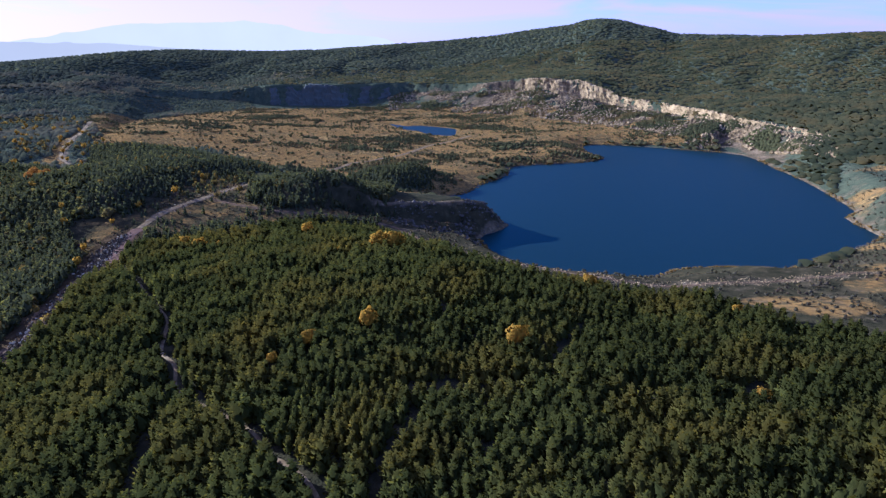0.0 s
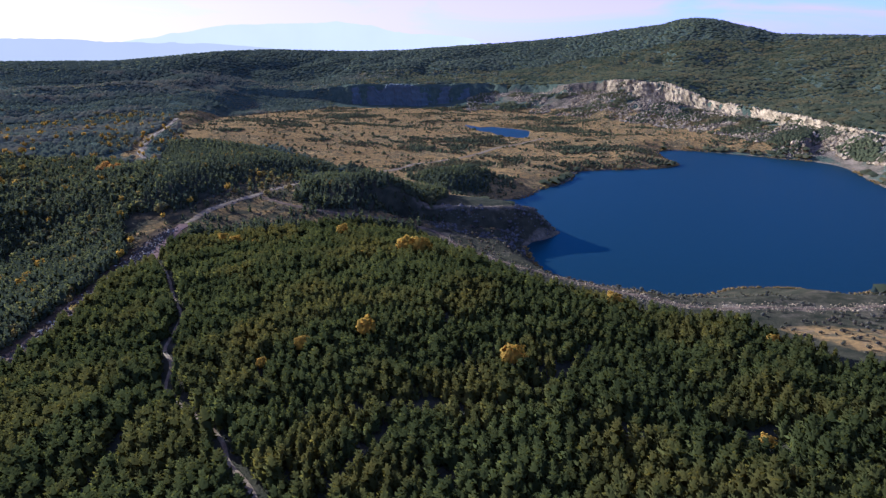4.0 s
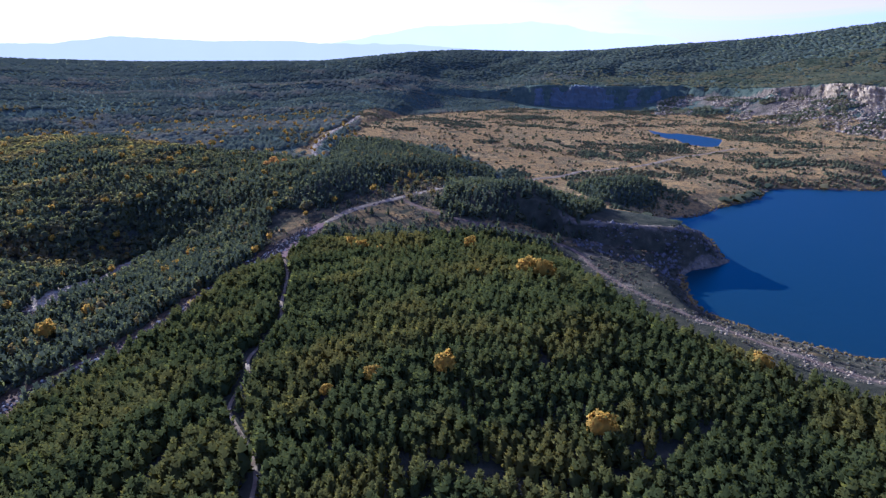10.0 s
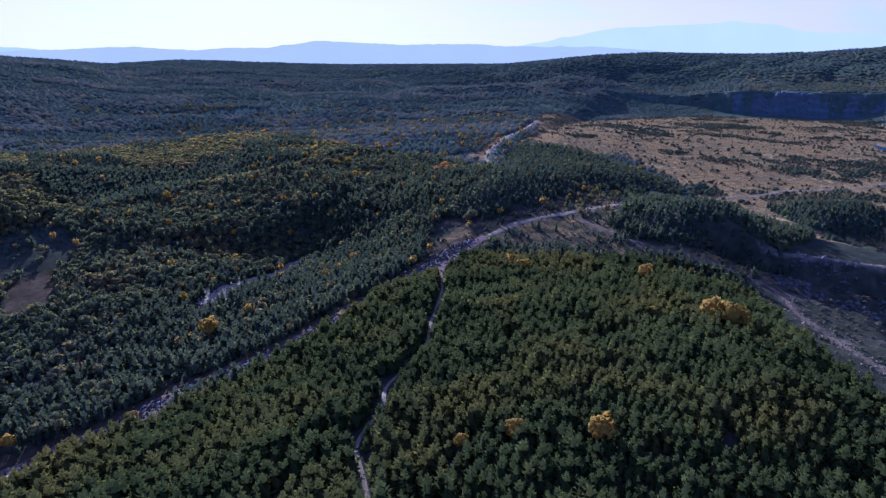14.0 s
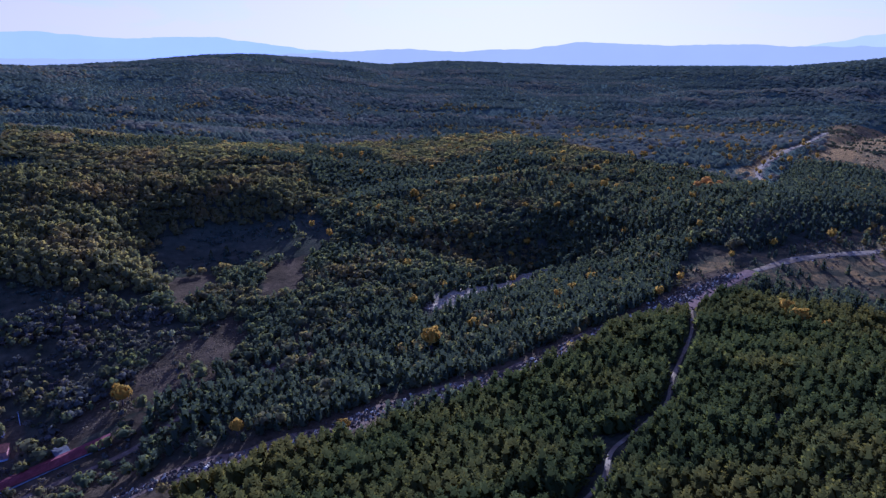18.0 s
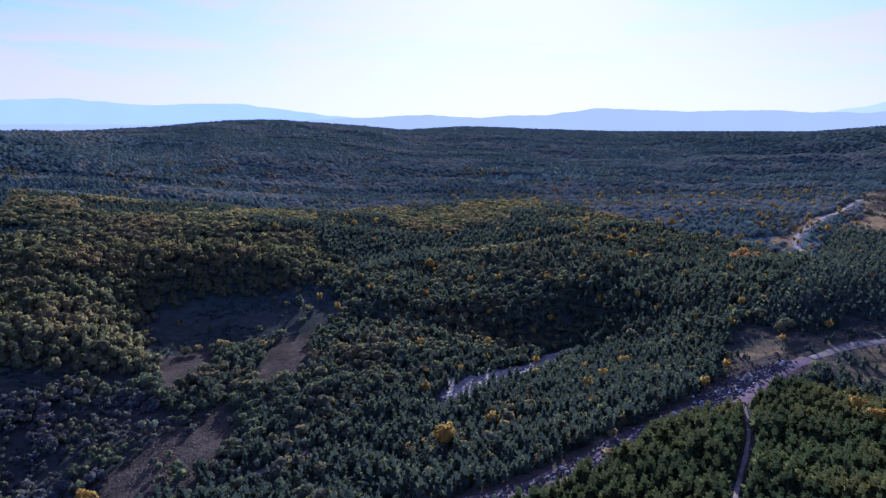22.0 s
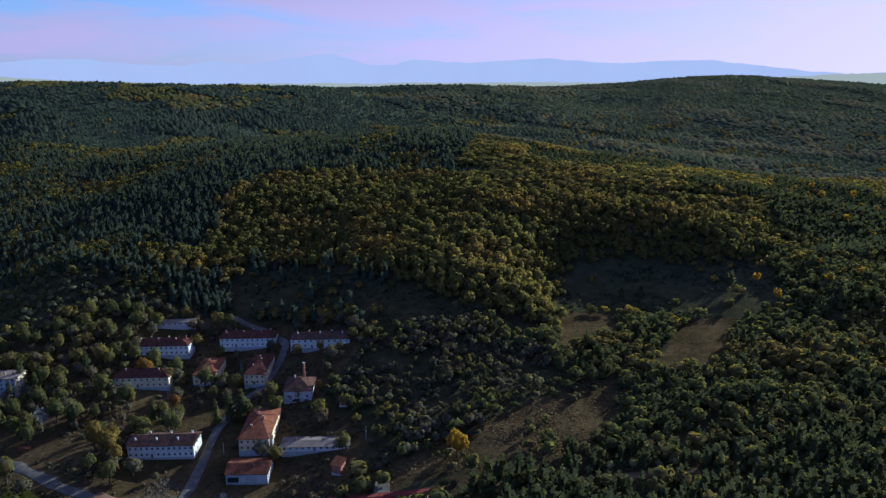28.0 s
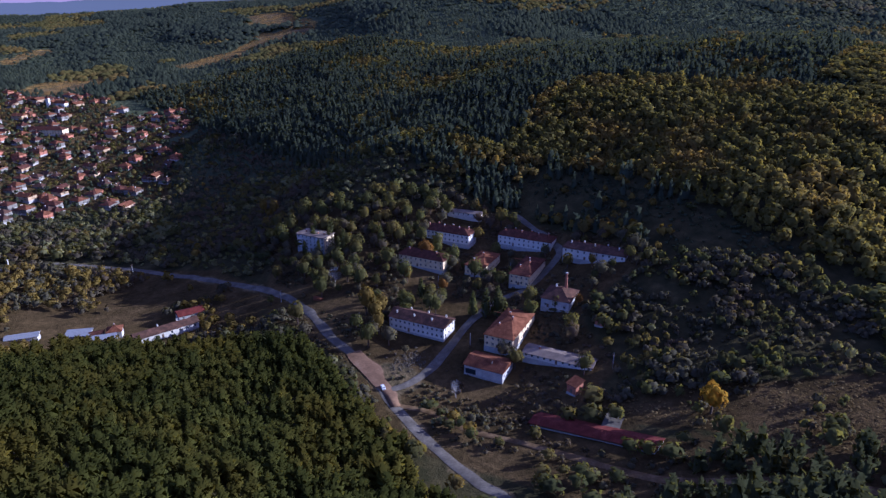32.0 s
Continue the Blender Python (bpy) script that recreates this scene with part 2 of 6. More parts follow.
def ground_material():
    m, n, l, p = material("ground", 1.0, 0.0)
    floor_col = ramp(n, l, grain(n, l, 9, 5), [(0.3, (0.026, 0.026, 0.012)), (0.55, (0.048, 0.042, 0.019)), (0.75, (0.085, 0.068, 0.03))])
    canopy = ramp(n, l, grain(n, l, 16, 6, 0.75), [(0.3, (0.04, 0.05, 0.028)), (0.5, (0.07, 0.08, 0.042)), (0.72, (0.11, 0.115, 0.055))])
    far = attribute(n, "far")
    col = mixed(n, l, far, floor_col, canopy)
    dry_f = maths(n, l, "ADD", maths(n, l, "MULTIPLY", grain(n, l, 70, 5, 0.65), 0.6), maths(n, l, "MULTIPLY", grain(n, l, 8, 4, 0.7), 0.4))
    dry = ramp(n, l, dry_f, [(0.32, (0.045, 0.045, 0.025)), (0.41, (0.10, 0.075, 0.026)), (0.48, (0.27, 0.158, 0.036)), (0.54, (0.095, 0.074, 0.028)), (0.61, (0.33, 0.205, 0.05)), (0.75, (0.42, 0.295, 0.095))])
    edge = maths(n, l, "MULTIPLY", maths(n, l, "SUBTRACT", grain(n, l, 22, 5, 0.7), 0.5), 0.9)
    dry_w = ramp(n, l, maths(n, l, "ADD", attribute(n, "dry"), edge), [(0.4, (0,)), (0.6, (1,))])
    col = mixed(n, l, dry_w, col, dry)
    field = ramp(n, l, maths(n, l, "ADD", maths(n, l, "MULTIPLY", grain(n, l, 25, 5, 0.7), 0.6), maths(n, l, "MULTIPLY", grain(n, l, 2.5, 4, 0.8), 0.4)),
                 [(0.35, (0.026, 0.02, 0.009)), (0.5, (0.064, 0.045, 0.019)), (0.68, (0.135, 0.092, 0.04))])
    field_w = ramp(n, l, maths(n, l, "ADD", attribute(n, "field"), edge), [(0.4, (0,)), (0.6, (1,))])
    col = mixed(n, l, field_w, col, field)
    bare_f = maths(n, l, "ADD", maths(n, l, "MULTIPLY", grain(n, l, 30, 6, 0.7), 0.55), maths(n, l, "MULTIPLY", grain(n, l, 4, 4, 0.7), 0.45))
    bare = ramp(n, l, bare_f, [(0.34, (0.035, 0.034, 0.018)), (0.46, (0.095, 0.074, 0.037)), (0.58, (0.19, 0.14, 0.072)), (0.74, (0.38, 0.3, 0.19))])
    bare_w = ramp(n, l, maths(n, l, "ADD", attribute(n, "bare"), edge), [(0.4, (0,)), (0.6, (1,))])
    col = mixed(n, l, bare_w, col, bare)
    l.new(col, p.inputs["Base Color"])
    b = maths(n, l, "ADD", grain(n, l, 2.5, 5, 0.7), maths(n, l, "MULTIPLY", maths(n, l, "MULTIPLY", grain(n, l, 13, 5, 0.8), far), 3.0))
    bump(n, l, p, b, 1.0, 0.7)
    return m


GROUND = ground_material()


def water_material():
    m, n, l, p = material("lake_water", 0.36, 0.0, 0.6)
    p.inputs["Base Color"].default_value = (0.025, 0.048, 0.049, 1)
    p.inputs["Specular Tint"].default_value = (0.45, 0.58, 0.68, 1)
    p.inputs["IOR"].default_value = 1.33
    w = maths(n, l, "ADD", grain(n, l, 1.1, 4, 0.7), maths(n, l, "MULTIPLY", grain(n, l, 14, 2), 1.5))
    bump(n, l, p, w, 0.35, 0.25)
    return m


WATER = water_material()
GRAVEL = plain("gravel_road", [(0.3, (0.095, 0.06, 0.03)), (0.5, (0.2, 0.145, 0.066)), (0.7, (0.36, 0.28, 0.14))], 7, 1.0, 0.0, 0.05)
DIRT = plain("dirt_track", [(0.3, (0.055, 0.036, 0.018)), (0.5, (0.12, 0.08, 0.04)), (0.7, (0.23, 0.16, 0.088))], 5, 1.0, 0.0, 0.05)
ASPHALT = plain("worn_asphalt", [(0.3, (0.065, 0.058, 0.048)), (0.5, (0.12, 0.106, 0.087)), (0.7, (0.2, 0.178, 0.145))], 6, 1.0, 0.0, 0.02)
PINKDIRT = plain("pink_earth", [(0.3, (0.1, 0.062, 0.036)), (0.55, (0.185, 0.117, 0.07)), (0.75, (0.29, 0.2, 0.13))], 8, 1.0, 0.0, 0.05)
ROCK = plain("pale_rock", [(0.3, (0.085, 0.064, 0.028)), (0.43, (0.18, 0.132, 0.056)), (0.55, (0.35, 0.255, 0.11)), (0.72, (0.54, 0.43, 0.205))], 22, 1.0, 0.0, 0.8, fine=4)
DARKROCK = plain("dark_rock", [(0.3, (0.08, 0.084, 0.064)), (0.5, (0.1, 0.104, 0.08)), (0.62, (0.118, 0.122, 0.095)), (0.78, (0.15, 0.154, 0.12))], 40, 1.0, 0.0, 0.8, fine=3)
EARTHROCK = plain("brown_rock", [(0.3, (0.05, 0.042, 0.03)), (0.5, (0.10, 0.085, 0.06)), (0.62, (0.15, 0.125, 0.09)), (0.78, (0.26, 0.22, 0.16))], 9, 1.0, 0.0, 0.3, fine=2)
STONE = plain("rubble_stone", [(0.3, (0.1, 0.07, 0.038)), (0.48, (0.24, 0.18, 0.085)), (0.7, (0.5, 0.4, 0.21))], 3, 1.0, 0.0, 0.05)

WHITEWALL = plain("white_plaster", [(0.25, (0.36, 0.345, 0.315)), (0.45, (0.6, 0.575, 0.53)), (0.7, (0.72, 0.69, 0.63))], 3.5, 1.0, 0.0, 0.01)
CREAM = plain("cream_plaster", [(0.25, (0.38, 0.28, 0.15)), (0.45, (0.62, 0.5, 0.3)), (0.7, (0.72, 0.62, 0.42))], 3.0, 1.0, 0.0, 0.01)
GREYWALL = plain("grey_plaster", [(0.25, (0.24, 0.24, 0.24)), (0.5, (0.42, 0.41, 0.40)), (0.7, (0.55, 0.53, 0.5))], 3.0, 1.0, 0.0, 0.01)
BRICK = plain("brick", [(0.3, (0.22, 0.09, 0.05)), (0.5, (0.36, 0.15, 0.09)), (0.7, (0.45, 0.22, 0.14))], 1.2, 0.9, 0.2, 0.02)
REDTILE = plain("red_tiles", [(0.25, (0.035, 0.018, 0.014)), (0.48, (0.075, 0.034, 0.025)), (0.72, (0.15, 0.068, 0.046))], 2.2, 1.0, 0.0, 0.05, fine=0.35)
ORANGETILE = plain("orange_tiles", [(0.25, (0.07, 0.03, 0.017)), (0.5, (0.145, 0.06, 0.031)), (0.72, (0.24, 0.112, 0.062))], 2.2, 1.0, 0.0, 0.05, fine=0.35)
OLDTILE = plain("mossy_brown_tiles", [(0.25, (0.03, 0.024, 0.022)), (0.5, (0.085, 0.05, 0.036)), (0.72, (0.18, 0.095, 0.065))], 2.6, 1.0, 0.0, 0.05, fine=0.35)
GREYROOF = plain("grey_sheet_roof", [(0.25, (0.11, 0.09, 0.072)), (0.5, (0.19, 0.15, 0.12)), (0.72, (0.26, 0.215, 0.175))], 3.0, 1.0, 0.0, 0.02)
REDSHEET = plain("red_sheet_roof", [(0.25, (0.045, 0.014, 0.011)), (0.5, (0.12, 0.028, 0.02)), (0.72, (0.2, 0.06, 0.042))], 3.0, 0.8, 0.08, 0.02)
CONCRETE = plain("concrete", [(0.3, (0.26, 0.25, 0.24)), (0.6, (0.42, 0.41, 0.39))], 2.0, 0.9, 0.2, 0.02)
GLASS = plain("dark_window_glass", [(0.3, (0.012, 0.016, 0.022)), (0.7, (0.035, 0.045, 0.055))], 2.0, 0.12, 0.5)
FRAME = plain("old_window_paint", [(0.3, (0.35, 0.34, 0.32)), (0.7, (0.6, 0.58, 0.55))], 1.0, 0.7, 0.3)
WOOD = plain("old_timber", [(0.3, (0.09, 0.06, 0.04)), (0.7, (0.22, 0.15, 0.1))], 0.8, 0.85, 0.2)
METAL = plain("galvanised_metal", [(0.3, (0.25, 0.25, 0.25)), (0.7, (0.4, 0.4, 0.4))], 1.0, 0.6, 0.3, 0.0, 0.4)
TOWNWALL = plain("town_plaster", [(0.25, (0.10, 0.095, 0.085)), (0.5, (0.19, 0.175, 0.155)), (0.72, (0.42, 0.39, 0.35))], 30, 1.0, 0.0, 0.01, fine=3)
TOWNCREAM = plain("town_ochre_plaster", [(0.25, (0.26, 0.18, 0.1)), (0.5, (0.42, 0.31, 0.19)), (0.72, (0.5, 0.4, 0.28))], 30, 1.0, 0.0, 0.01, fine=3)

# ---- landform ----
# Hills and hollows of the near country: x, y, radius, height over the valley level.
RIDGE = ((20, 260, 150, 2), (-90, 300, 90, 9), (120, 330, 110, 1), (200, 120, 160, 26), (0, 60, 150, 6), (-200, 340, 70, 7), (-40, 440, 80, 8), (10, 380, 60, 14),
         (300, 300, 150, 11), (-180, -20, 110, 18), (50, -200, 200, 5), (-240, 400, 80, 6), (-195, 600, 100, 2), (-130, 680, 70, 22), (-310, 760, 130, 16), (-340, 580, 110, 16), (-80, 492, 55, 9), (-29, 946, 15, 9))
VALLEY = ((-250, 230, 70, -6), (-310, 310, 80, -13), (-420, 480, 80, -33), (-370, 150, 70, -8), (-440, 140, 70, -8), (-510, 230, 90, -20), (-600, 170, 100, -19), (-660, 90, 110, -6),
          (-460, -30, 70, -36), (-370, -30, 70, 9), (-340, 60, 60, -17), (-400, -170, 110, 5), (-290, -120, 110, -39), (-400, -400, 220, -74), (-250, 60, 80, -27), (28, 638, 30, -8))
UPLAND = ((-640, 460, 130, -17), (-810, 720, 250, 30), (-730, 330, 120, 19), (-520, -130, 90, 8), (-610, -20, 110, -4), (-850, 0, 250, 91), (-740, 1250, 300, 31), (-60, 1100, 250, -10),
          (-30, 1600, 300, -10), (600, 700, 250, 8))
# Spurs and side valleys of the western hills, about 95 m in radius, and of the estate's slope, about 62 m: x, y, height.
FOLDS = ((-1058, 61, 6), (-538, 145, 3), (-683, 359, -13), (-655, 222, -18), (-581, 229, -7), (-666, 480, -6), (-552, 691, 3), (-505, 523, 5), (-602, 114, 7), (-456, 528, -3), (-827, -14, -20), (-1040, -330, 14),
         (-714, -30, -13), (-591, -456, 27), (-449, 710, 4), (-515, 283, 6), (-400, 97, -3), (-700, 150, -4), (-760, 100, -5), (-1157, 35, 6), (-900, 200, -10), (-950, -150, -4))
ESTATE_FOLDS = ((-384, -146, 13), (-364, -208, 6), (-512, -206, 19), (-550, -107, -7), (-600, -32, -16), (-545, -142, -1), (-335, -120, -4), (-468, -25, 5), (-446, -77, -3), (-425, -30, -3), (-342, -10, 2))
# The crest of the rocky headland in the lake: x, y, height.
HEAD_CREST = ((-75, 664, 36), (-46, 671, 35.5), (-5, 689, 31.5), (24, 699, 31), (43, 703, 28.5), (60, 708, 11), (67, 711, 2))
HUB = (0.0, 150.0)
# By bearing in degrees to the left of north (+y): where the hills begin, the step of the old quarry there, where their crest is and its height.
BEARING = (-180, -120, -75, -40, -35.4, -32.2, -28.5, -24, -21, -16, -13, -9, -4, 0, 3.3, 6.4, 9.4, 15.3, 19, 21.3, 24.8, 27, 30, 34, 45, 60, 75, 90, 105, 120, 130, 140, 150, 160, 170, 180)
FOOT = (900, 700, 700, 1050, 1150, 1230, 1320, 1480, 1600, 1760, 1850, 1960, 2080, 2200, 2290, 2200, 2200, 2200, 2300, 2350, 2350, 2000, 1500, 1100, 1000, 900, 850, 800, 850, 900, 850, 950, 1150, 1250, 1200, 900)
APRON = (0, 0, 0, 12, 14, 16, 22, 22, 20, 28, 42, 56, 54, 46, 40, 10, 0, 6, 20, 26, 36, 30, 15, 0, 0, 0, 0, 0, 0, 0, 0, 0, 0, 0, 0, 0)
STEP = (0, 0, 0, 3, 4, 5, 8, 16, 24, 27, 42, 37, 26, 24, 30, 58, 70, 62, 30, 24, 16, 6, 2, 0, 0, 0, 0, 0, 0, 0, 0, 0, 0, 0, 0, 0)
CREST_AT = (-180, -120, -75, -40, -31, -22, -14, -9, 0, 8, 20, 24, 28, 34, 45, 60, 75, 90, 105, 120, 130, 140, 150, 160, 170, 180)
CREST = (2600, 2400, 2300, 2300, 2500, 2800, 3100, 3200, 3300, 3300, 3300, 3200, 3000, 3000, 3200, 3300, 3000, 2500, 2100, 1800, 1900, 2300, 2600, 2600, 2500, 2600)
LAKE = ((68, 703), (50, 679), (39, 657), (42, 619), (54, 578), (72, 556), (105, 541), (132, 531), (154, 524), (180, 531), (207, 550), (253, 556), (285, 542), (341, 575), (392, 610),
        (441, 644), (454, 677), (461, 733), (492, 770), (514, 852), (538, 976), (551, 1091), (565, 1205), (548, 1265), (471, 1324), (375, 1389), (298, 1391), (282, 1289), (298, 1213), (245, 1160),
        (172, 1137), (115, 1108), (98, 1026), (58, 960), (36, 900), (12, 874), (-14, 852), (-12, 834), (20, 826), (45, 800), (61, 749))
POND = ((-143, 1791), (-95, 1735), (-60, 1740), (22, 1668), (30, 1600), (20, 1519), (-32, 1544), (-60, 1620), (-90, 1646))
# The skyline: bearing and its angle over the level of 180 m.
SKY_AT = (-180, -120, -75, -40, -33, -27.5, -19.6, -18, -16.5, -15.2, -13.7, -12.3, -10.9, -8.2, -4.5, 0, 4, 10, 15, 22, 26, 29.5, 34, 48, 55, 61, 66, 71, 76, 82, 87, 94, 101, 105, 118, 125, 128, 131, 135, 139, 148, 156, 161, 170, 180)
SKY_UP = (0.3, 0.8, 1.2, 1.8, 1.6, 1.4, 1.67, 2.2, 2.5, 2.88, 3.04, 2.92, 2.58, 2.25, 1.75, 1.33, 1.08, .65, .5, .66, .5, .2, -.26, -.3, -.1, .13, -.2, .25, .6, .45, -.05, -.3, -.22, -.45, -.32, -.33, -.25, -.3, -.5, -.9, -1.35, -1.9, -2.0, -1.8, .3)


def smooth(a, b, v):
    t = np.clip((v - a) / (b - a), 0, 1)
    return t * t * (3 - 2 * t)


def rounded(points, per=6, closed=True):
    """A smooth line through points."""
    p, n = np.array(points, float), len(points)
    out = []
    for i in range(n if closed else n - 1):
        if closed:
            a, b, c, d = p[(i - 1) % n], p[i], p[(i + 1) % n], p[(i + 2) % n]
        else:
            a, b, c, d = p[max(i - 1, 0)], p[i], p[i + 1], p[min(i + 2, n - 1)]
        for k in range(per):
            t = k / per
            out.append(0.5 * (2 * b + (c - a) * t + (2 * a - 5 * b + 4 * c - d) * t * t + (3 * b - a - 3 * c + d) * t ** 3))
    if not closed:
        out.append(p[-1])
    return np.array(out)


def reach(line, x, y, closed=True):
    """Distance from places to a line; inside a closed one it is negative."""
    x, y = np.asarray(x, float), np.asarray(y, float)
    best, inside = np.full(x.shape, 1e9), np.zeros(x.shape, bool)
    n = len(line)
    for i in range(n if closed else n - 1):
        (ax, ay), (bx, by) = line[i], line[(i + 1) % n]
        dx, dy = bx - ax, by - ay
        t = np.clip(((x - ax) * dx + (y - ay) * dy) / (dx * dx + dy * dy + 1e-9), 0, 1)
        best = np.minimum(best, np.hypot(x - ax - t * dx, y - ay - t * dy))
        if closed:
            inside ^= ((ay > y) != (by > y)) & (x < dx * (y - ay) / (by - ay if by != ay else 1e-9) + ax)
    return np.where(inside, -best, best)


def hashed(i, j, k):
    h = np.sin(i * 127.1 + j * 311.7 + k * 74.7) * 43758.5453
    return h - np.floor(h)


def ripple(x, y, size, k=0):
    """Smooth noise between -1 and 1."""
    x, y = np.asarray(x, float) / size, np.asarray(y, float) / size
    i, j = np.floor(x), np.floor(y)
    u, v = x - i, y - j
    u, v = u * u * (3 - 2 * u), v * v * (3 - 2 * v)
    a, b, c, d = hashed(i, j, k), hashed(i + 1, j, k), hashed(i, j + 1, k), hashed(i + 1, j + 1, k)
    return 2 * ((a * (1 - u) + b * u) * (1 - v) + (c * (1 - u) + d * u) * v) - 1


OAKS = ((-751, -144), (-780, -95), (-799, -8), (-777, 92), (-734, 121), (-754, 160), (-749, 211), (-745, 271), (-716, 363), (-669, 359), (-640, 323), (-641, 270), (-643, 224), (-620, 181), (-585, 169),
        (-549, 178), (-506, 185), (-515, 130), (-525, 95), (-542, 52), (-574, -1), (-577, -62), (-552, -90), (-539, -127), (-538, -162), (-562, -163), (-573, -128), (-629, -126), (-681, -160))
WEST_BANK = ((-480, 580), (-478, 500), (-500, 420), (-545, 350), (-640, 360), (-700, 480), (-640, 640), (-520, 640))
KNOLLS = (((-449, 831), (-540, 1000), (-490, 1060), (-389, 1040), (-238, 940), (-217, 851), (-281, 786), (-270, 653), (-296, 583), (-346, 586), (-362, 653)),
          ((-179, 639), (-171, 690), (-143, 770), (-86, 720), (-50, 653), (-103, 628), (-141, 613)),
          ((-137, 928), (-57, 1040), (-13, 964), (-19, 878), (-75, 830)))
LAKE_LINE, POND_LINE = rounded(LAKE, 4), rounded(POND, 4)


def height(x, y):
    """The ground's height."""
    x, y = np.asarray(x, float), np.asarray(y, float)
    z = np.full(x.shape, 20.0)
    for cx, cy, s, h in RIDGE + VALLEY + UPLAND + tuple((a, b, 95, h) for a, b, h in FOLDS) + tuple((a, b, 62, h) for a, b, h in ESTATE_FOLDS):
        z = z + h * np.exp(-((x - cx) ** 2 + (y - cy) ** 2) / (2.0 * s * s))
    for line in KNOLLS:
        z = z + 11 * smooth(4, -42, reach(line, x, y))
    r = np.hypot(x - HUB[0], y - HUB[1])
    az = np.degrees(np.arctan2(HUB[0] - x, y - HUB[1]))
    foot = np.interp(az, BEARING, FOOT) + smooth(1300, 1700, r) * (28 * ripple(x, y, 130, 1) + 12 * ripple(x, y, 45, 2))
    step, crest = np.interp(az, BEARING, STEP), np.interp(az, CREST_AT, CREST)
    top = 180 + crest * np.tan(np.radians(np.interp(az, SKY_AT, SKY_UP)))
    top = top + 12 * ripple(x, y, 400, 3) * smooth(0, 300, abs(r - crest))
    t = smooth(0, 1, (r - foot) / np.maximum(crest - foot, 50)) * 0.55 + 0.45 * np.clip((r - foot) / np.maximum(crest - foot, 50), 0, 1)
    rise = step * smooth(-4, 16, r - foot)
    apron = np.interp(az, BEARING, APRON)
    z = z * (1 - t) + t * top + (rise + apron * smooth(np.where(az < -25, -120, -280), 0, r - foot)) * (1 - t)
    z = z - smooth(0, 900, r - crest) * 60
    # gullies down the hillsides
    crease = 1 - np.abs(ripple(az * 28 + 40 * ripple(x, y, 300, 11), r * 0.3, 100, 12))
    z = z - 17 * crease ** 2 * smooth(0.1, 0.3, t) * smooth(0.95, 0.7, t) * smooth(60, 30, az)
    mid = smooth(700, 1300, r)
    # long low ridges across the western upland, steeper towards the south-east
    u, v = 0.87 * -x + 0.49 * y, 0.49 * x + 0.87 * y
    wave = ripple(v, u * 3.1, 620, 13) + 0.45 * ripple(v, u * 2.6, 260, 14)
    z = z + 13 * wave * smooth(850, 1250, r) * (1 - smooth(2300, 3000, r)) * smooth(24, 36, az) * smooth(118, 92, az)
    z = z + mid * (1 - smooth(2400, 3300, r)) * (7 * ripple(x, y, 260, 4) + 3 * ripple(x, y, 90, 5)) * (0.25 + 0.75 * smooth(-100, 100, r - foot))
    z = z + 9 * smooth(16, -26, reach(WEST_BANK, x, y))
    z = z + 10 * smooth(6, -40, reach(OAKS, x, y)) * smooth(20, 160, y)
    z = z + 1.2 * ripple(x, y, 37, 6) + 0.5 * ripple(x, y, 14, 7)
    z = z + (3.5 * ripple(x, y, 19, 8) + 1.5 * ripple(x, y, 7, 9)) * np.exp(-(((x - 8) / 55) ** 2 + ((y - 668) / 50) ** 2))
    d = reach(LAKE_LINE, x, y)
    bank = 34 + 30 * smooth(700, 1000, y) + 52 * smooth(640, 560, y) * smooth(20, 70, x) - 17 * np.exp(-(((x - 45) / 45) ** 2 + ((y - 690) / 45) ** 2))
    shore = np.where(d < 0, np.maximum(d * 0.5, -9), 1.2 * smooth(0, 6, d))
    w = 0.35 * smooth(2, bank, d) + 0.65 * np.clip((d - 2) / (bank - 2), 0, 1)
    z = np.where(d < bank, shore * (1 - w) + z * w, z)
    # the headland: a rocky ridge with a steep south face and a hollow before it
    best, crest_z, side = np.full(x.shape, 1e9), np.zeros(x.shape), np.zeros(x.shape)
    for (ax, ay, az_), (bx, by, bz) in zip(HEAD_CREST, HEAD_CREST[1:]):
        dx, dy = bx - ax, by - ay
        u = np.clip(((x - ax) * dx + (y - ay) * dy) / (dx * dx + dy * dy), 0, 1)
        d = np.hypot(x - ax - u * dx, y - ay - u * dy)
        near = d < best
        best, crest_z = np.where(near, d, best), np.where(near, az_ + u * (bz - az_), crest_z)
        side = np.where(near, np.sign((y - ay) * dx - (x - ax) * dy), side)
    rough = best + 4 * ripple(x, y, 17, 15) * smooth(2, 14, best)
    south, north = crest_z - 1.25 * np.maximum(rough - 3, 0), crest_z - 0.85 * np.maximum(rough - 5, 0)
    keep = smooth(24, 48, best)
    z = np.where(side < 0, np.where(best < 48, np.maximum(south, (np.minimum(z, 7 + 0.12 * best) * (1 - keep) + z * keep)), z), np.maximum(z, np.where(best < 40, north, -50)))
    d = reach(POND_LINE, x, y)
    w = smooth(2, 40, d)
    z = np.where(d < 40, (8 + np.where(d < 0, np.maximum(d * 0.4, -4), 0.8 * smooth(0, 5, d))) * (1 - w) + z * w, z)
    return z

